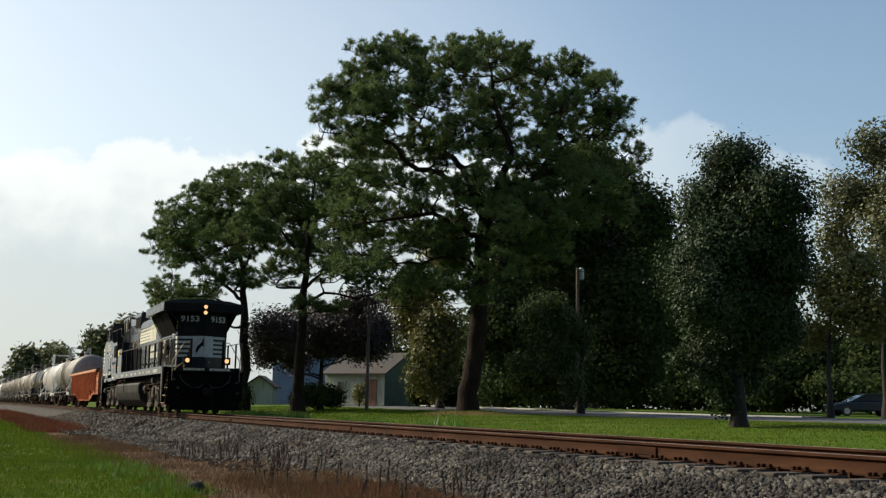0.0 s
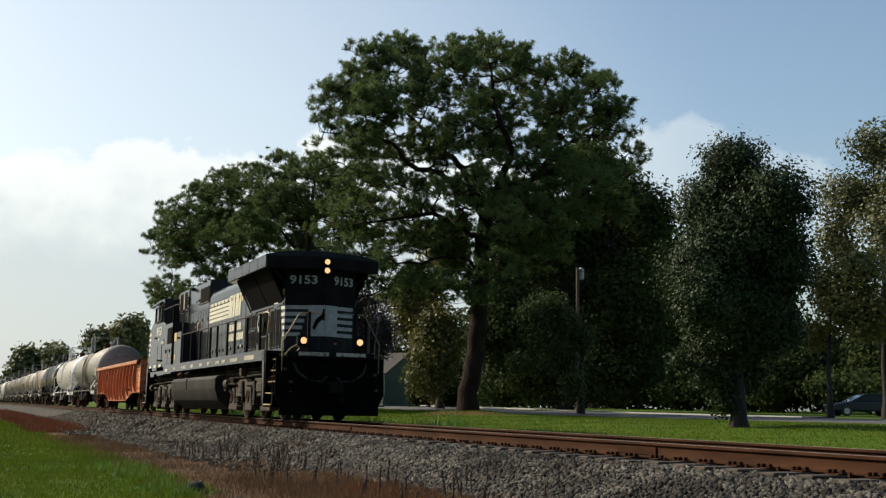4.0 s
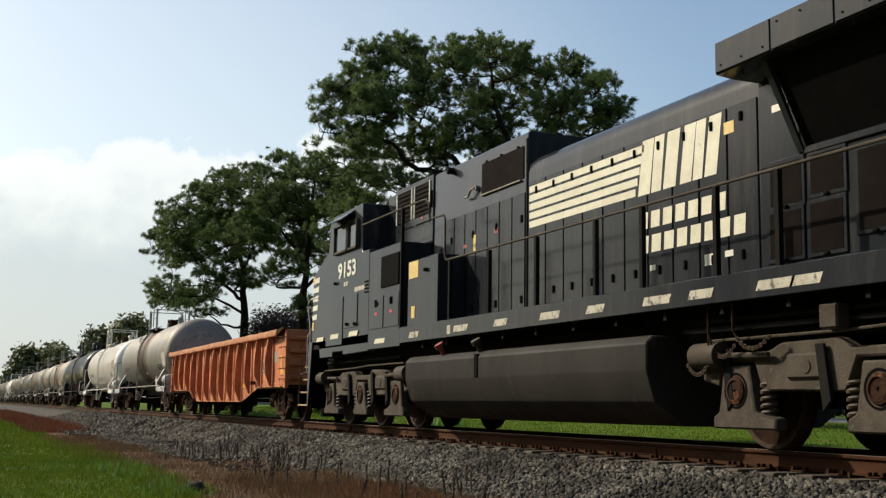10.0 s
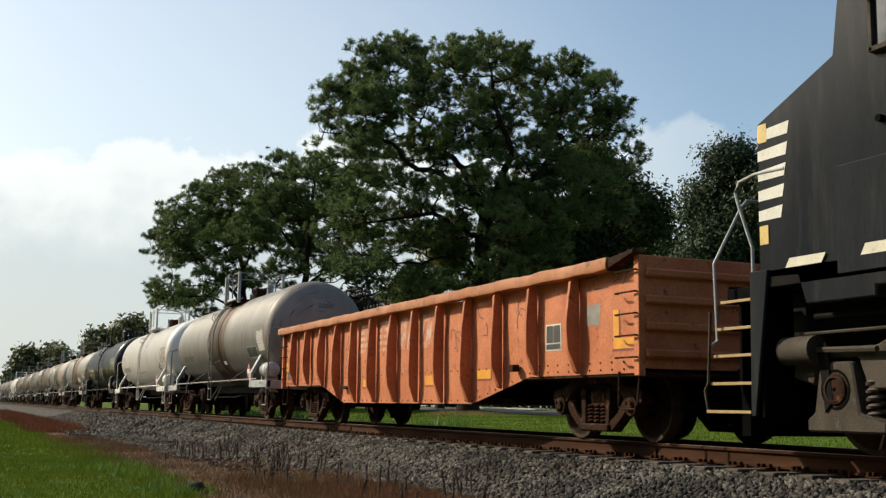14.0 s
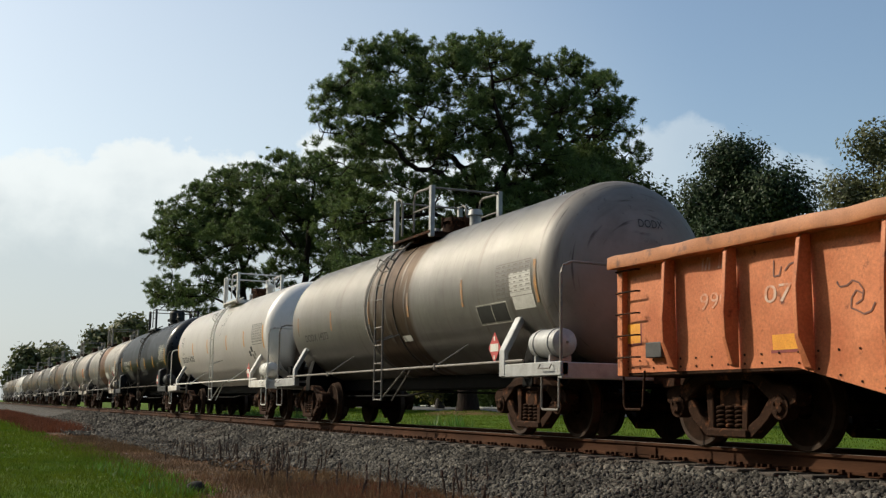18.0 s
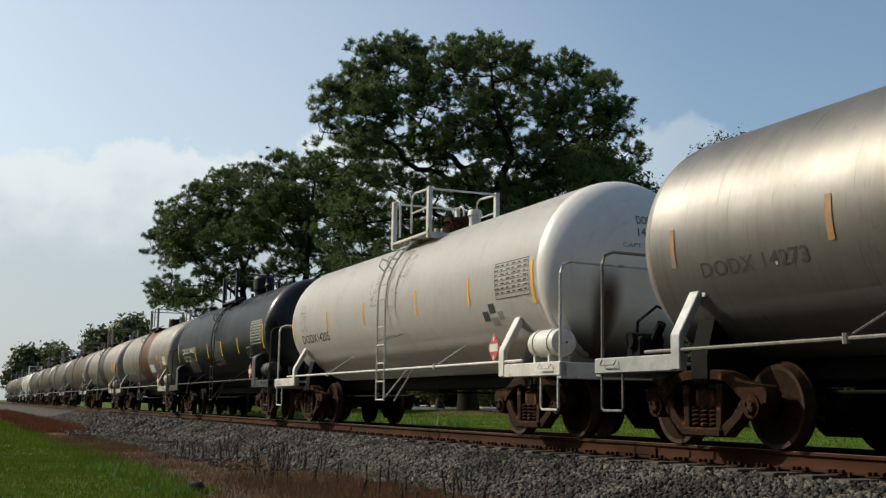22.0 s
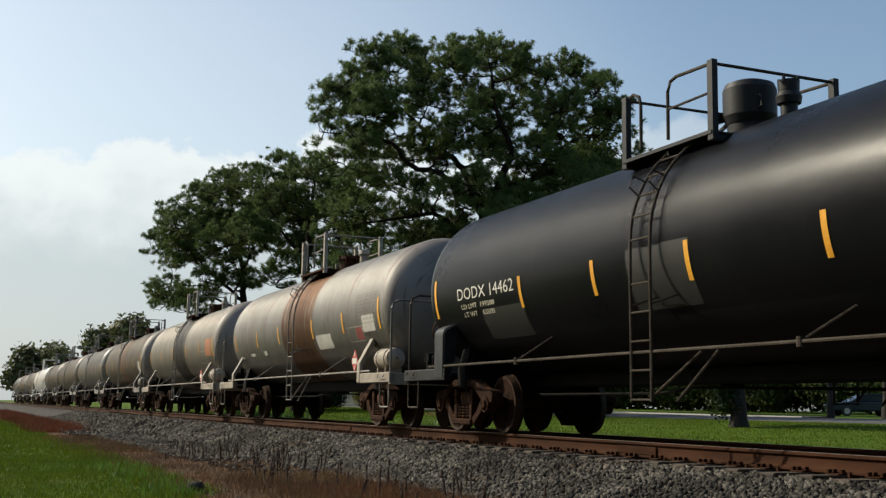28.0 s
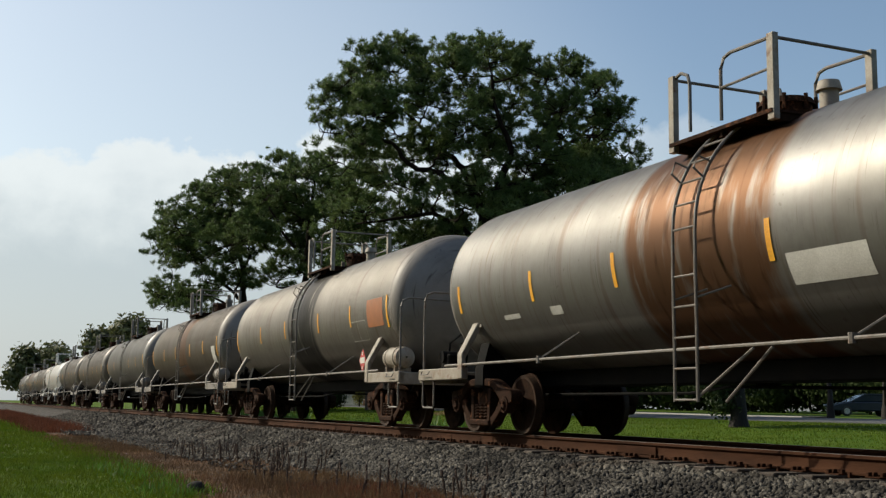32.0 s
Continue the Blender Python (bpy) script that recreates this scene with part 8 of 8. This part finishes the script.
# the faded emblem: stripes and slanting blocks across five sheets
for x0, x1 in ((-2.24, -1.42), (-1.22, -0.36)):
    for q in range(5):
        gp("faded_stripe", side_paint([(x0, x1, 1.43 + 0.125 * q, 1.50 + 0.125 * q, 0)]), "faded_white", "", None, 0)
gp("faded_block", side_paint([(-1.92, -1.86, 1.47, 1.95, 0.03), (-1.66, -1.58, 1.47, 1.95, 0.02), (-1.0, -0.94, 1.47, 1.98, 0.03), (-0.72, -0.66, 1.47, 1.98, 0.02)], 0.006), "faded_white", "", None, 0)
for x0, x1, lean in ((-0.12, 0.10, 0.12), (0.12, 0.22, 0.1), (0.32, 0.52, 0.14), (0.58, 0.74, 0.05)):
    gp("faded_block", side_paint([(x0, x1, 1.42, 1.99, lean)]), "faded_white", "", None, 0)
gp("faded_block", side_paint([(1.02, 1.36, 1.86, 1.98, 0.03), (1.20, 1.42, 1.46, 1.86, 0.06), (1.0, 1.3, 1.41, 1.52, 0.03), (1.0, 1.1, 1.6, 1.86, 0.05)]), "faded_white", "", None, 0)


def on_side(x0, z0):
    return lambda u, v, w: (x0 + u, -sheet_y(x0 + u, z0 + v) - 0.005, z0 + v)


for text, x0, z0, h, w in (("LOADING", -1.05, 1.0, 0.10, 0.70), ("ONLY", 0.17, 0.99, 0.11, 0.42), ("990", -6.38, 1.49, 0.18, 0.50), ("076", -5.30, 1.48, 0.18, 0.60)):
    gp("lettering", put(letters(text, h, w), on_side(x0, z0)), "faded_white", "", None, 0)
for x0 in (-6.36, -6.08):
    gp("faded_letter", side_paint([(x0, x0 + 0.03, 1.92, 2.06, 0.02), (x0 + 0.05, x0 + 0.08, 1.92, 2.06, 0.05), (x0 + 0.12, x0 + 0.15, 1.92, 2.06, 0.01)]), "faded_white", "", None, 0)


def scrawl(pts, w):
    """A thin painted line through points on the near side."""
    bm = B()
    for (x0, z0), (x1, z1) in zip(pts, pts[1:]):
        d = math.hypot(x1 - x0, z1 - z0) or 1.0
        u, v = -(z1 - z0) / d * w / 2, (x1 - x0) / d * w / 2
        bm.faces.new([bm.verts.new((x, -sheet_y(x, z) - 0.006, z)) for x, z in ((x0 - u, z0 - v), (x1 - u, z1 - v), (x1 + u, z1 + v), (x0 + u, z0 + v))])
    return bm


rs = random.Random(77)
for cx, cz, sx, sz, num in ((-2.9, 1.75, 0.30, 0.20, 4), (-2.9, 1.25, 0.32, 0.20, 6), (-4.05, 1.40, 0.24, 0.20, 2), (-5.0, 1.75, 0.16, 0.25, 2), (2.55, 1.6, 0.25, 0.25, 2), (7.4, 1.95, 0.3, 0.18, 3), (5.0, 1.75, 0.3, 0.2, 2), (-5.9, 1.25, 0.12, 0.14, 1), (3.6, 1.72, 0.25, 0.22, 2), (6.9, 2.0, 0.3, 0.08, 2)):
    for _ in range(num):
        x, z, a_ = cx + rs.uniform(-1, 1) * sx * 0.5, cz + rs.uniform(-1, 1) * sz * 0.5, rs.uniform(0, 6.28)
        pts = []
        for k in range(rs.randint(7, 13)):
            pts.append((min(cx + sx, max(cx - sx, x)), min(cz + sz, max(cz - sz, z))))
            a_ += rs.uniform(-1.3, 1.3)
            x, z = x + 0.09 * math.cos(a_), z + 0.09 * math.sin(a_)
        gp("scrawl", scrawl(pts, 0.016), "dark_mark", "", None, 0)
for x0 in (0.60, 0.70, 0.80):
    gp("scrawl", scrawl([(x0 - 0.06, 0.9 - 0.1 * (x0 - 0.6)), (x0, 0.7), (x0 + 0.02, 0.5)], 0.02), "dark_mark", "", None, 0)


# ---- plants on the ground ----
M["blade"] = mat("blade", (0.074, 0.128, 0.007), (0.108, 0.142, 0.010), 0.7, spec=0.12, scale=0.8, fine=6, bump=0, rnd=0.35, island=True, trans=0.3)
M["dry_blade"] = mat("dry_blade", (0.185, 0.118, 0.062), (0.095, 0.062, 0.038), 0.85, spec=0.1, scale=0.5, fine=6, bump=0, rnd=0.4, island=True, trans=0.2, c3=(0.17, 0.075, 0.045), c3pos=(0.54, 0.66), c3scale=0.22)
M["stalk"] = mat("stalk", (0.075, 0.045, 0.03), (0.05, 0.032, 0.024), 0.85, scale=3, fine=20, bump=0.1)
M["weed"] = mat("weed", (0.10, 0.21, 0.03), (0.075, 0.15, 0.022), 0.55, scale=1, fine=8, bump=0, rnd=0.3, island=True, trans=0.35)


def blades(name, zones, material, label, category, seed, clump=0.0):
    """Many thin blades: zones of (x0, x1, y0, y1, number, height, width)."""
    rg = np.random.RandomState(seed)
    vs = []
    for x0, x1, y0, y1, num, h, w in zones:
        if clump:
            cc = np.column_stack([rg.uniform(x0, x1, num // 12), rg.uniform(y0, y1, num // 12)])
            p = cc[rg.randint(0, len(cc), num)] + rg.normal(size=(num, 2)) * clump
        else:
            p = np.column_stack([rg.uniform(x0, x1, num), rg.uniform(y0, y1, num)])
        z = np.array([ground_patch(a, b) for a, b in p]) - 0.01
        t = rg.uniform(0, 2 * math.pi, num)
        lean = rg.normal(size=(num, 2)) * 0.35
        hh = h * rg.uniform(0.5, 1.35, num)
        a = np.column_stack([p[:, 0] - w * np.cos(t), p[:, 1] - w * np.sin(t), z])
        b = np.column_stack([p[:, 0] + w * np.cos(t), p[:, 1] + w * np.sin(t), z])
        c = np.column_stack([p[:, 0] + lean[:, 0] * hh, p[:, 1] + lean[:, 1] * hh, z + hh])
        vs.append(np.stack([a, b, c], 1).reshape(-1, 3))
    v = np.concatenate(vs)
    tagged(new(name, raw_mesh(name, v, np.arange(len(v)).reshape(-1, 3), material)), label, category, kind="stuff")


blades("lawn_grass", [(-26, -11, -9.3, -6.0, 42000, 0.06, 0.006), (-70, -26, -9.3, -5.9, 42000, 0.07, 0.012), (-30, -14, -6.5, -5.7, 3000, 0.12, 0.006)], "blade", "mown green lawn beside the gravel", "grass", 31)
blades("verge_grass", [(-45, -8, 2.9, 16.5, 60000, 0.055, 0.010), (-80, -45, 3.0, 16.5, 36000, 0.06, 0.02), (-80, -30, 2.4, 4.0, 5000, 0.14, 0.012)], "blade", "green grass verge behind the railway", "grass", 32)
blades("dry_weeds", [(-32, -9.5, -6.3, -3.2, 20000, 0.08, 0.005), (-38, -26, -6.2, -4.6, 4000, 0.10, 0.010), (-17, -9.5, -5.2, -3.3, 9000, 0.13, 0.005)], "dry_blade", "dried brown weeds along the gravel", "weeds", 33, 0.16)
M["red_weed"] = mat("red_weed", (0.15, 0.055, 0.030), (0.10, 0.042, 0.026), 0.85, spec=0.1, scale=0.5, fine=6, bump=0, rnd=0.4, island=True, trans=0.25)
blades("red_weeds", [(-112, -42, -6.1, -4.5, 15000, 0.30, 0.014), (-14.5, -9.5, -4.7, -3.5, 5000, 0.12, 0.005)], "red_weed", "reddish brown dried weeds between lawn and gravel", "weeds", 35, 0.2)
blades("green_weeds", [(-21, -14, -6.6, -5.9, 700, 0.13, 0.012), (-56, -44, 3.2, 4.4, 900, 0.42, 0.03), (-34, -31, 4.5, 6.0, 160, 0.35, 0.016), (-40, -37, 4.0, 5.5, 160, 0.3, 0.016)], "weed", "fresh green weeds", "weeds", 34, 0.12)


def stalks():
    rg = np.random.RandomState(9)
    bm = B()
    for k in range(105):
        x = -9.5 - 17 * rg.uniform() ** 0.8
        y = rg.uniform(-4.7, -3.0) + 0.5 * math.sin(x * 0.9)
        z = ground_patch(x, y)
        h = rg.uniform(0.14, 0.40)
        a, b = rg.normal(size=2) * 0.12
        tube(bm, [(x, y, z - 0.02), (x + a * h * 0.5, y + b * h * 0.5, z + h * 0.6), (x + a * h, y + b * h, z + h)], 0.0085, 4)
        for q in (0.45, 0.62, 0.8, 0.95):
            if rg.uniform() < 0.75:
                tube(bm, [(x + a * h * q, y + b * h * q, z + h * q - 0.03), (x + a * h * q + rg.normal() * 0.012, y + b * h * q, z + h * q), (x + a * h * q, y + b * h * q, z + h * q + 0.035)], 0.007 + 0.011 * rg.uniform(), 5)
    tagged(part("dead_stalks", bm, "stalk", None, soft=0), "dark dead weed stalks standing in the gravel edge", "weeds", kind="stuff")


stalks()
bm = B()
bmesh.ops.create_icosphere(bm, subdivisions=2, radius=0.14, matrix=Matrix.Translation((-14.7, -5.95, ground_patch(-14.7, -5.95) + 0.05)) @ Matrix.Diagonal((1.2, 0.8, 0.7, 1)))
for v in bm.verts:
    v.co += 0.03 * noise.noise_vector(v.co * 9)
tagged(part("rock", bm, "stone", None), "grey stone at the edge of the lawn", "rock")

# ---- buildings ----
M["wall_white"] = mat("wall_white", (0.36, 0.37, 0.30), (0.27, 0.28, 0.22), 0.85, scale=1.5, fine=12, bump=0.2, stretch=(2, 2, 0.3), c3=(0.22, 0.12, 0.07), c3pos=(0.60, 0.72), c3scale=1.1)
M["wall_green"] = mat("wall_green", (0.10, 0.15, 0.10), (0.08, 0.12, 0.08), 0.85, scale=1.5, fine=12, bump=0.2)
M["roof_rust"] = mat("roof_rust", (0.036, 0.030, 0.026), (0.058, 0.038, 0.030), 0.8, scale=1.2, c3=(0.20, 0.18, 0.155), c3pos=(0.62, 0.68), c3scale=1.0, fine=12, bump=0.15, stretch=(1, 1, 1))
M["roof_green"] = mat("roof_green", (0.20, 0.25, 0.18), (0.14, 0.17, 0.12), 0.8, scale=2)
M["blue_metal"] = mat("blue_metal", (0.16, 0.22, 0.30), (0.12, 0.165, 0.23), 0.6, scale=1.0, fine=10, bump=0.05)
M["pale_metal"] = mat("pale_metal", (0.48, 0.52, 0.55), (0.38, 0.42, 0.45), 0.6, scale=1.0, fine=10, bump=0.05)
M["wood_door"] = mat("wood_door", (0.20, 0.09, 0.05), (0.12, 0.06, 0.04), 0.85, scale=3, fine=20, bump=0.3)
M["pole_wood"] = mat("pole_wood", (0.12, 0.095, 0.075), (0.08, 0.062, 0.05), 0.9, scale=3, fine=20, bump=0.3, stretch=(1, 1, 0.2))
M["car_paint"] = mat("car_paint", (0.018, 0.026, 0.04), (0.022, 0.03, 0.045), 0.22, scale=3, bump=0, rvar=0.05)
M["tyre"] = mat("tyre", (0.02, 0.02, 0.02), (0.03, 0.03, 0.03), 0.8, scale=8)
M["chrome"] = mat("chrome", (0.5, 0.5, 0.5), (0.4, 0.4, 0.4), 0.3, metal=0.9, scale=8)


def cottage():
    t = thing("old_house", "small old house with peeling white front and green gable", "house", at=(-80.69, 20.91, ground_z(-80.69, 20.91) - 0.05))
    turn = math.atan2((ACROSS * 0.52 + AWAY * 0.854).y, (ACROSS * 0.52 + AWAY * 0.854).x)
    t.rotation_euler = (0, 0, turn)
    # x runs along the gable wall, y away from it along the front
    W, L, E, P = 5.0, 5.6, 2.65, 4.15
    bm = B()
    prism(bm, [(0, 0), (W, 0), (W, E), (W / 2 + 0.4, P), (0, E)], 0, 0.15, "y")
    part("gable_wall", bm, "wall_green", t, "green gable wall", 0)
    bm = B()
    box(bm, 0, 0.15, 0.15, L, 0, E)
    fw = part("front_wall", bm, "wall_white", t, "peeling white boards", 0)
    for i in range(12):
        z = 0.18 + 0.21 * i
        part("board", prism(B(), [(-0.025, z), (-0.005, z + 0.2), (0.0, z + 0.2), (0.0, z)], 0.0, L, "y"), "wall_white", fw, "", 0)
    bm = B()
    box(bm, W - 0.15, W, 0.15, L, 0, E)
    box(bm, 0.15, W - 0.15, L - 0.15, L, 0, E)
    part("back_wall", bm, "wall_green", t, "", 0)
    bm = B()
    prism(bm, [(-0.35, E - 0.10), (W / 2 + 0.4, P + 0.10), (W / 2 + 0.4, P), (-0.35, E - 0.2)], -0.3, L + 0.2, "y")
    part("roof", bm, "roof_rust", t, "patchy rusted metal roof", 0)
    bm = B()
    prism(bm, [(W + 0.35, E - 0.10), (W / 2 + 0.4, P + 0.10), (W / 2 + 0.4, P), (W + 0.35, E - 0.2)], -0.3, L + 0.2, "y")
    part("roof", bm, "roof_green", t, "", 0)
    bm = B()
    box(bm, -0.06, 0.02, 0.7, 1.9, 0.1, 2.1, 0.01)
    d = part("door", bm, "wood_door", t, "rusty brown boarded door")
    bm = B()
    box(bm, -0.07, 0.02, 3.6, 4.4, 0.9, 2.0, 0.01)
    w = part("window", bm, "wall_white", t)
    bm = B()
    box(bm, -0.075, -0.06, 3.68, 4.32, 0.98, 1.92)
    part("pane", bm, "glass", w)


cottage()


def shed(name, label, foot, width, depth, eave, peak, wall, roof, ribs):
    t = thing(name, label, "shed", "sheds behind the railway", at=foot)
    t.rotation_euler = (0, 0, math.atan2(ACROSS.y, ACROSS.x))
    bm = B()
    prism(bm, [(0, 0), (width, 0), (width, eave), (width / 2, peak), (0, eave)], 0, depth, "y")
    part("wall", bm, wall, t, "", 0)
    for i in range(ribs):
        bm = B()
        x = width * (i + 0.5) / ribs
        box(bm, x - 0.03, x + 0.03, -0.03, 0.0, 0, eave)
        part("wall_rib", bm, wall, t)
    for k in (0, 1):
        bm = B()
        x0 = -0.3 if k == 0 else width + 0.3
        prism(bm, [(x0, eave - 0.1), (width / 2, peak + 0.08), (width / 2, peak - 0.04), (x0, eave - 0.22)], -0.3, depth + 0.3, "y")
        part("roof", bm, roof, t, "", 0)
    return t


def place(across, away):
    """A spot that far across and away from the camera's stand."""
    p = Vector((EYE.x, EYE.y, 0)) + AWAY * away + ACROSS * across
    return (p.x, p.y, ground_z(p.x, p.y) - 0.05)


shed("metal_shed", "blue-grey metal shed among the trees", place(-15.6, 105), 6.6, 8, 5.0, 6.2, "blue_metal", "pale_metal", 14)
shed("white_shed", "small white shed with a rusty porch roof", place(-16.8, 98), 2.3, 3, 1.7, 2.5, "wall_white", "roof_rust", 5)
bm = B()
shed("feed_bin", "tall pale metal building behind the trees", place(-12.6, 140), 3.5, 6, 7.0, 8.0, "pale_metal", "pale_metal", 8)


def pole(foot, h, arm, can, label):
    t = thing("utility_pole", label, "utility pole", "poles along the street", at=foot)
    bm = B()
    cyl(bm, (0, 0, -0.4), (0, 0, h), 0.11, 0.08, 12)
    part("shaft", bm, "pole_wood", t)
    if arm:
        bm = B()
        box(bm, -0.9, 0.9, -0.05, 0.05, h - 0.55, h - 0.43, 0.01)
        part("cross_arm", bm, "pole_wood", t)
        for x in (-0.8, -0.3, 0.3, 0.8):
            bm = B()
            cyl(bm, (x, 0, h - 0.43), (x, 0, h - 0.28), 0.04, 0.03, 8)
            part("insulator", bm, "pale_metal", t)
    if can:
        bm = B()
        cyl(bm, (0.0, 0.22, h - 0.62), (0.0, 0.22, h - 0.05), 0.15, seg=16)
        cyl(bm, (0.0, 0.22, h - 0.05), (0.0, 0.22, h + 0.02), 0.12, 0.08, seg=16)
        part("transformer", bm, "galv", t, "pale grey transformer can")
    return t


P1, P2 = Vector((-52.0, 21.1, 0.25)), Vector((-61.3, 12.7, 0.2))
pole(P1, 7.6, False, True, "wooden utility pole with a pale transformer can")
pole(P2, 6.2, True, False, "wooden utility pole with a short cross arm")


def cable(a, b, sag, r=0.012):
    bm = B()
    pts = []
    for i in range(17):
        t = i / 16
        p = Vector(a).lerp(Vector(b), t)
        p.z -= sag * 4 * t * (1 - t)
        pts.append(p)
    tube(bm, pts, r, 5)
    tagged(part("cable", bm, "black_dull", None), "thin overhead cable between the poles", "cable", "overhead cables")


far_right = P1 + Vector((22.0, 26.0, 0))
cable(P2 + Vector((0.3, 0, 5.9)), P1 + Vector((0, 0, 7.0)), 0.5)
cable(P2 + Vector((-0.3, 0, 5.9)), P1 + Vector((0, 0, 6.4)), 0.5)
cable(P1 + Vector((0, 0, 7.4)), far_right + Vector((0, 0, 7.9)), 0.5)
cable(P1 + Vector((0, 0, 7.0)), far_right + Vector((0, 0, 7.4)), 0.5)
cable(P1 + Vector((0, 0, 6.2)), far_right + Vector((0, 0, 6.4)), 0.6)


def sedan():
    p = Vector((-54.7, 42.4, ground_z(-54.7, 42.4)))
    t = thing("parked_car", "dark blue sedan parked beyond the street", "car", at=p)
    t.rotation_euler = (0, 0, math.atan2(ACROSS.y, ACROSS.x))
    # nose towards -x
    bm = B()
    prism(bm, [(-1.75, 0.32), (-1.78, 0.62), (-1.55, 0.72), (-0.75, 0.86), (2.2, 0.90), (2.72, 0.86), (2.80, 0.62), (2.76, 0.32)], -0.86, 0.86, "y", 0.06)
    body = part("body", bm, "car_paint", t)
    bm = B()
    prism(bm, [(-0.75, 0.85), (0.15, 1.30), (0.5, 1.37), (1.35, 1.36), (1.7, 1.28), (2.25, 0.90)], -0.74, 0.74, "y", 0.05)
    part("cabin", bm, "glass", t, "dark windows")
    bm = B()
    prism(bm, [(0.12, 1.30), (0.5, 1.385), (1.35, 1.375), (1.7, 1.29), (1.6, 1.27), (0.3, 1.28)], -0.76, 0.76, "y", 0.02)
    part("roof", bm, "car_paint", t)
    for x in (-0.9, 1.75):
        for s in (-1, 1):
            bm = B()
            revolve(bm, [(s * 0.66, 0.10), (s * 0.66, 0.27), (s * 0.70, 0.31), (s * 0.84, 0.31), (s * 0.88, 0.27), (s * 0.88, 0.2), (s * 0.86, 0.19)], x, 0.31, 26, "y")
            w = part("wheel", bm, "tyre", t)
            bm = B()
            revolve(bm, [(s * 0.86, 0.02), (s * 0.875, 0.10), (s * 0.87, 0.185), (s * 0.84, 0.19)], x, 0.31, 20, "y")
            part("rim", bm, "chrome", w)
    for s in (-1, 1):
        bm = B()
        box(bm, -1.80, -1.66, s * 0.45, s * 0.78, 0.58, 0.70, 0.03)
        part("headlight", bm, "pale_metal", t)
        bm = B()
        box(bm, -0.55, -0.42, s * 0.78, s * 0.95, 0.86, 0.98, 0.03)
        part("wing_mirror", bm, "car_paint", t)
    bm = B()
    box(bm, 2.70, 2.83, -0.8, 0.8, 0.42, 0.56, 0.03)
    part("bumper", bm, "car_paint", t)


sedan()

# added woods, never in view, behind and beside the stand; they dim the skylight
rows_ = []
for k in range(9):
    rows_.append((-48 + 12 * k, 0.0 + 3 * (k % 2), 9.0 + 2 * (k % 3), 8.0, 9.5))
SKY_BLOCK_SOUTH = ((-10.0, -40.0, -0.6), [(b[0] * ACROSS.x, -b[0] * ACROSS.y, b[2], b[3], b[4]) for b in rows_])
leafy("woods", SKY_BLOCK_SOUTH, 8.0, 0.3, 40000, 1.2, "added unseen woods behind the lawn, blocking skylight", 41, "leaf_dark", cat="woods", clump=1.6, per=16)
for y0, seed in ((24.0, 42), (-24.0, 43)):
    SKY_BLOCK_EAST = ((27.0, y0, -0.3), [(b * ACROSS.y, b * ACROSS.x, 9.0 + 1.5 * (k % 2), 8.0, 9.5) for k, b in enumerate((-11, 0, 11))])
    leafy("woods", SKY_BLOCK_EAST, 8.0, 0.3, 15000, 1.2, "added unseen woods beside the lawn, blocking skylight", seed, "leaf_dark", cat="woods", clump=1.4, per=16)


# ---- what moves ----
def travelled(t):
    """Metres along the line, from where the train stands at 13 s."""
    return float(np.interp(t, [0, 3, 5.5, 8, 10.5, 13, 14.5, 16.5, 19, 21, 23, 25, 28, 32], [-51.40, -39.47, -29.53, -19.59, -9.77, 0.0, 5.85, 13.60, 23.22, 30.94, 38.87, 46.97, 59.12, 75.2]))


def motions():
    stops = [0, 3, 5.5, 8, 10.5, 13, 14.5, 16.5, 19, 21, 23, 25, 28, 32]
    for ob, a in [(loco, 0.0), (gondola, GON)] + TANKS:
        walk(ob, [(t, pose(a + travelled(t), 0, 0)) for t in stops])
    steps = [k * 4 / 30 for k in range(241)]
    for ob, x, r in TURNING:
        walk(ob, [(t, pose(x, 0, r, 0, math.degrees(travelled(t) / r), 0)) for t in steps])


GON = -23.2
motions()
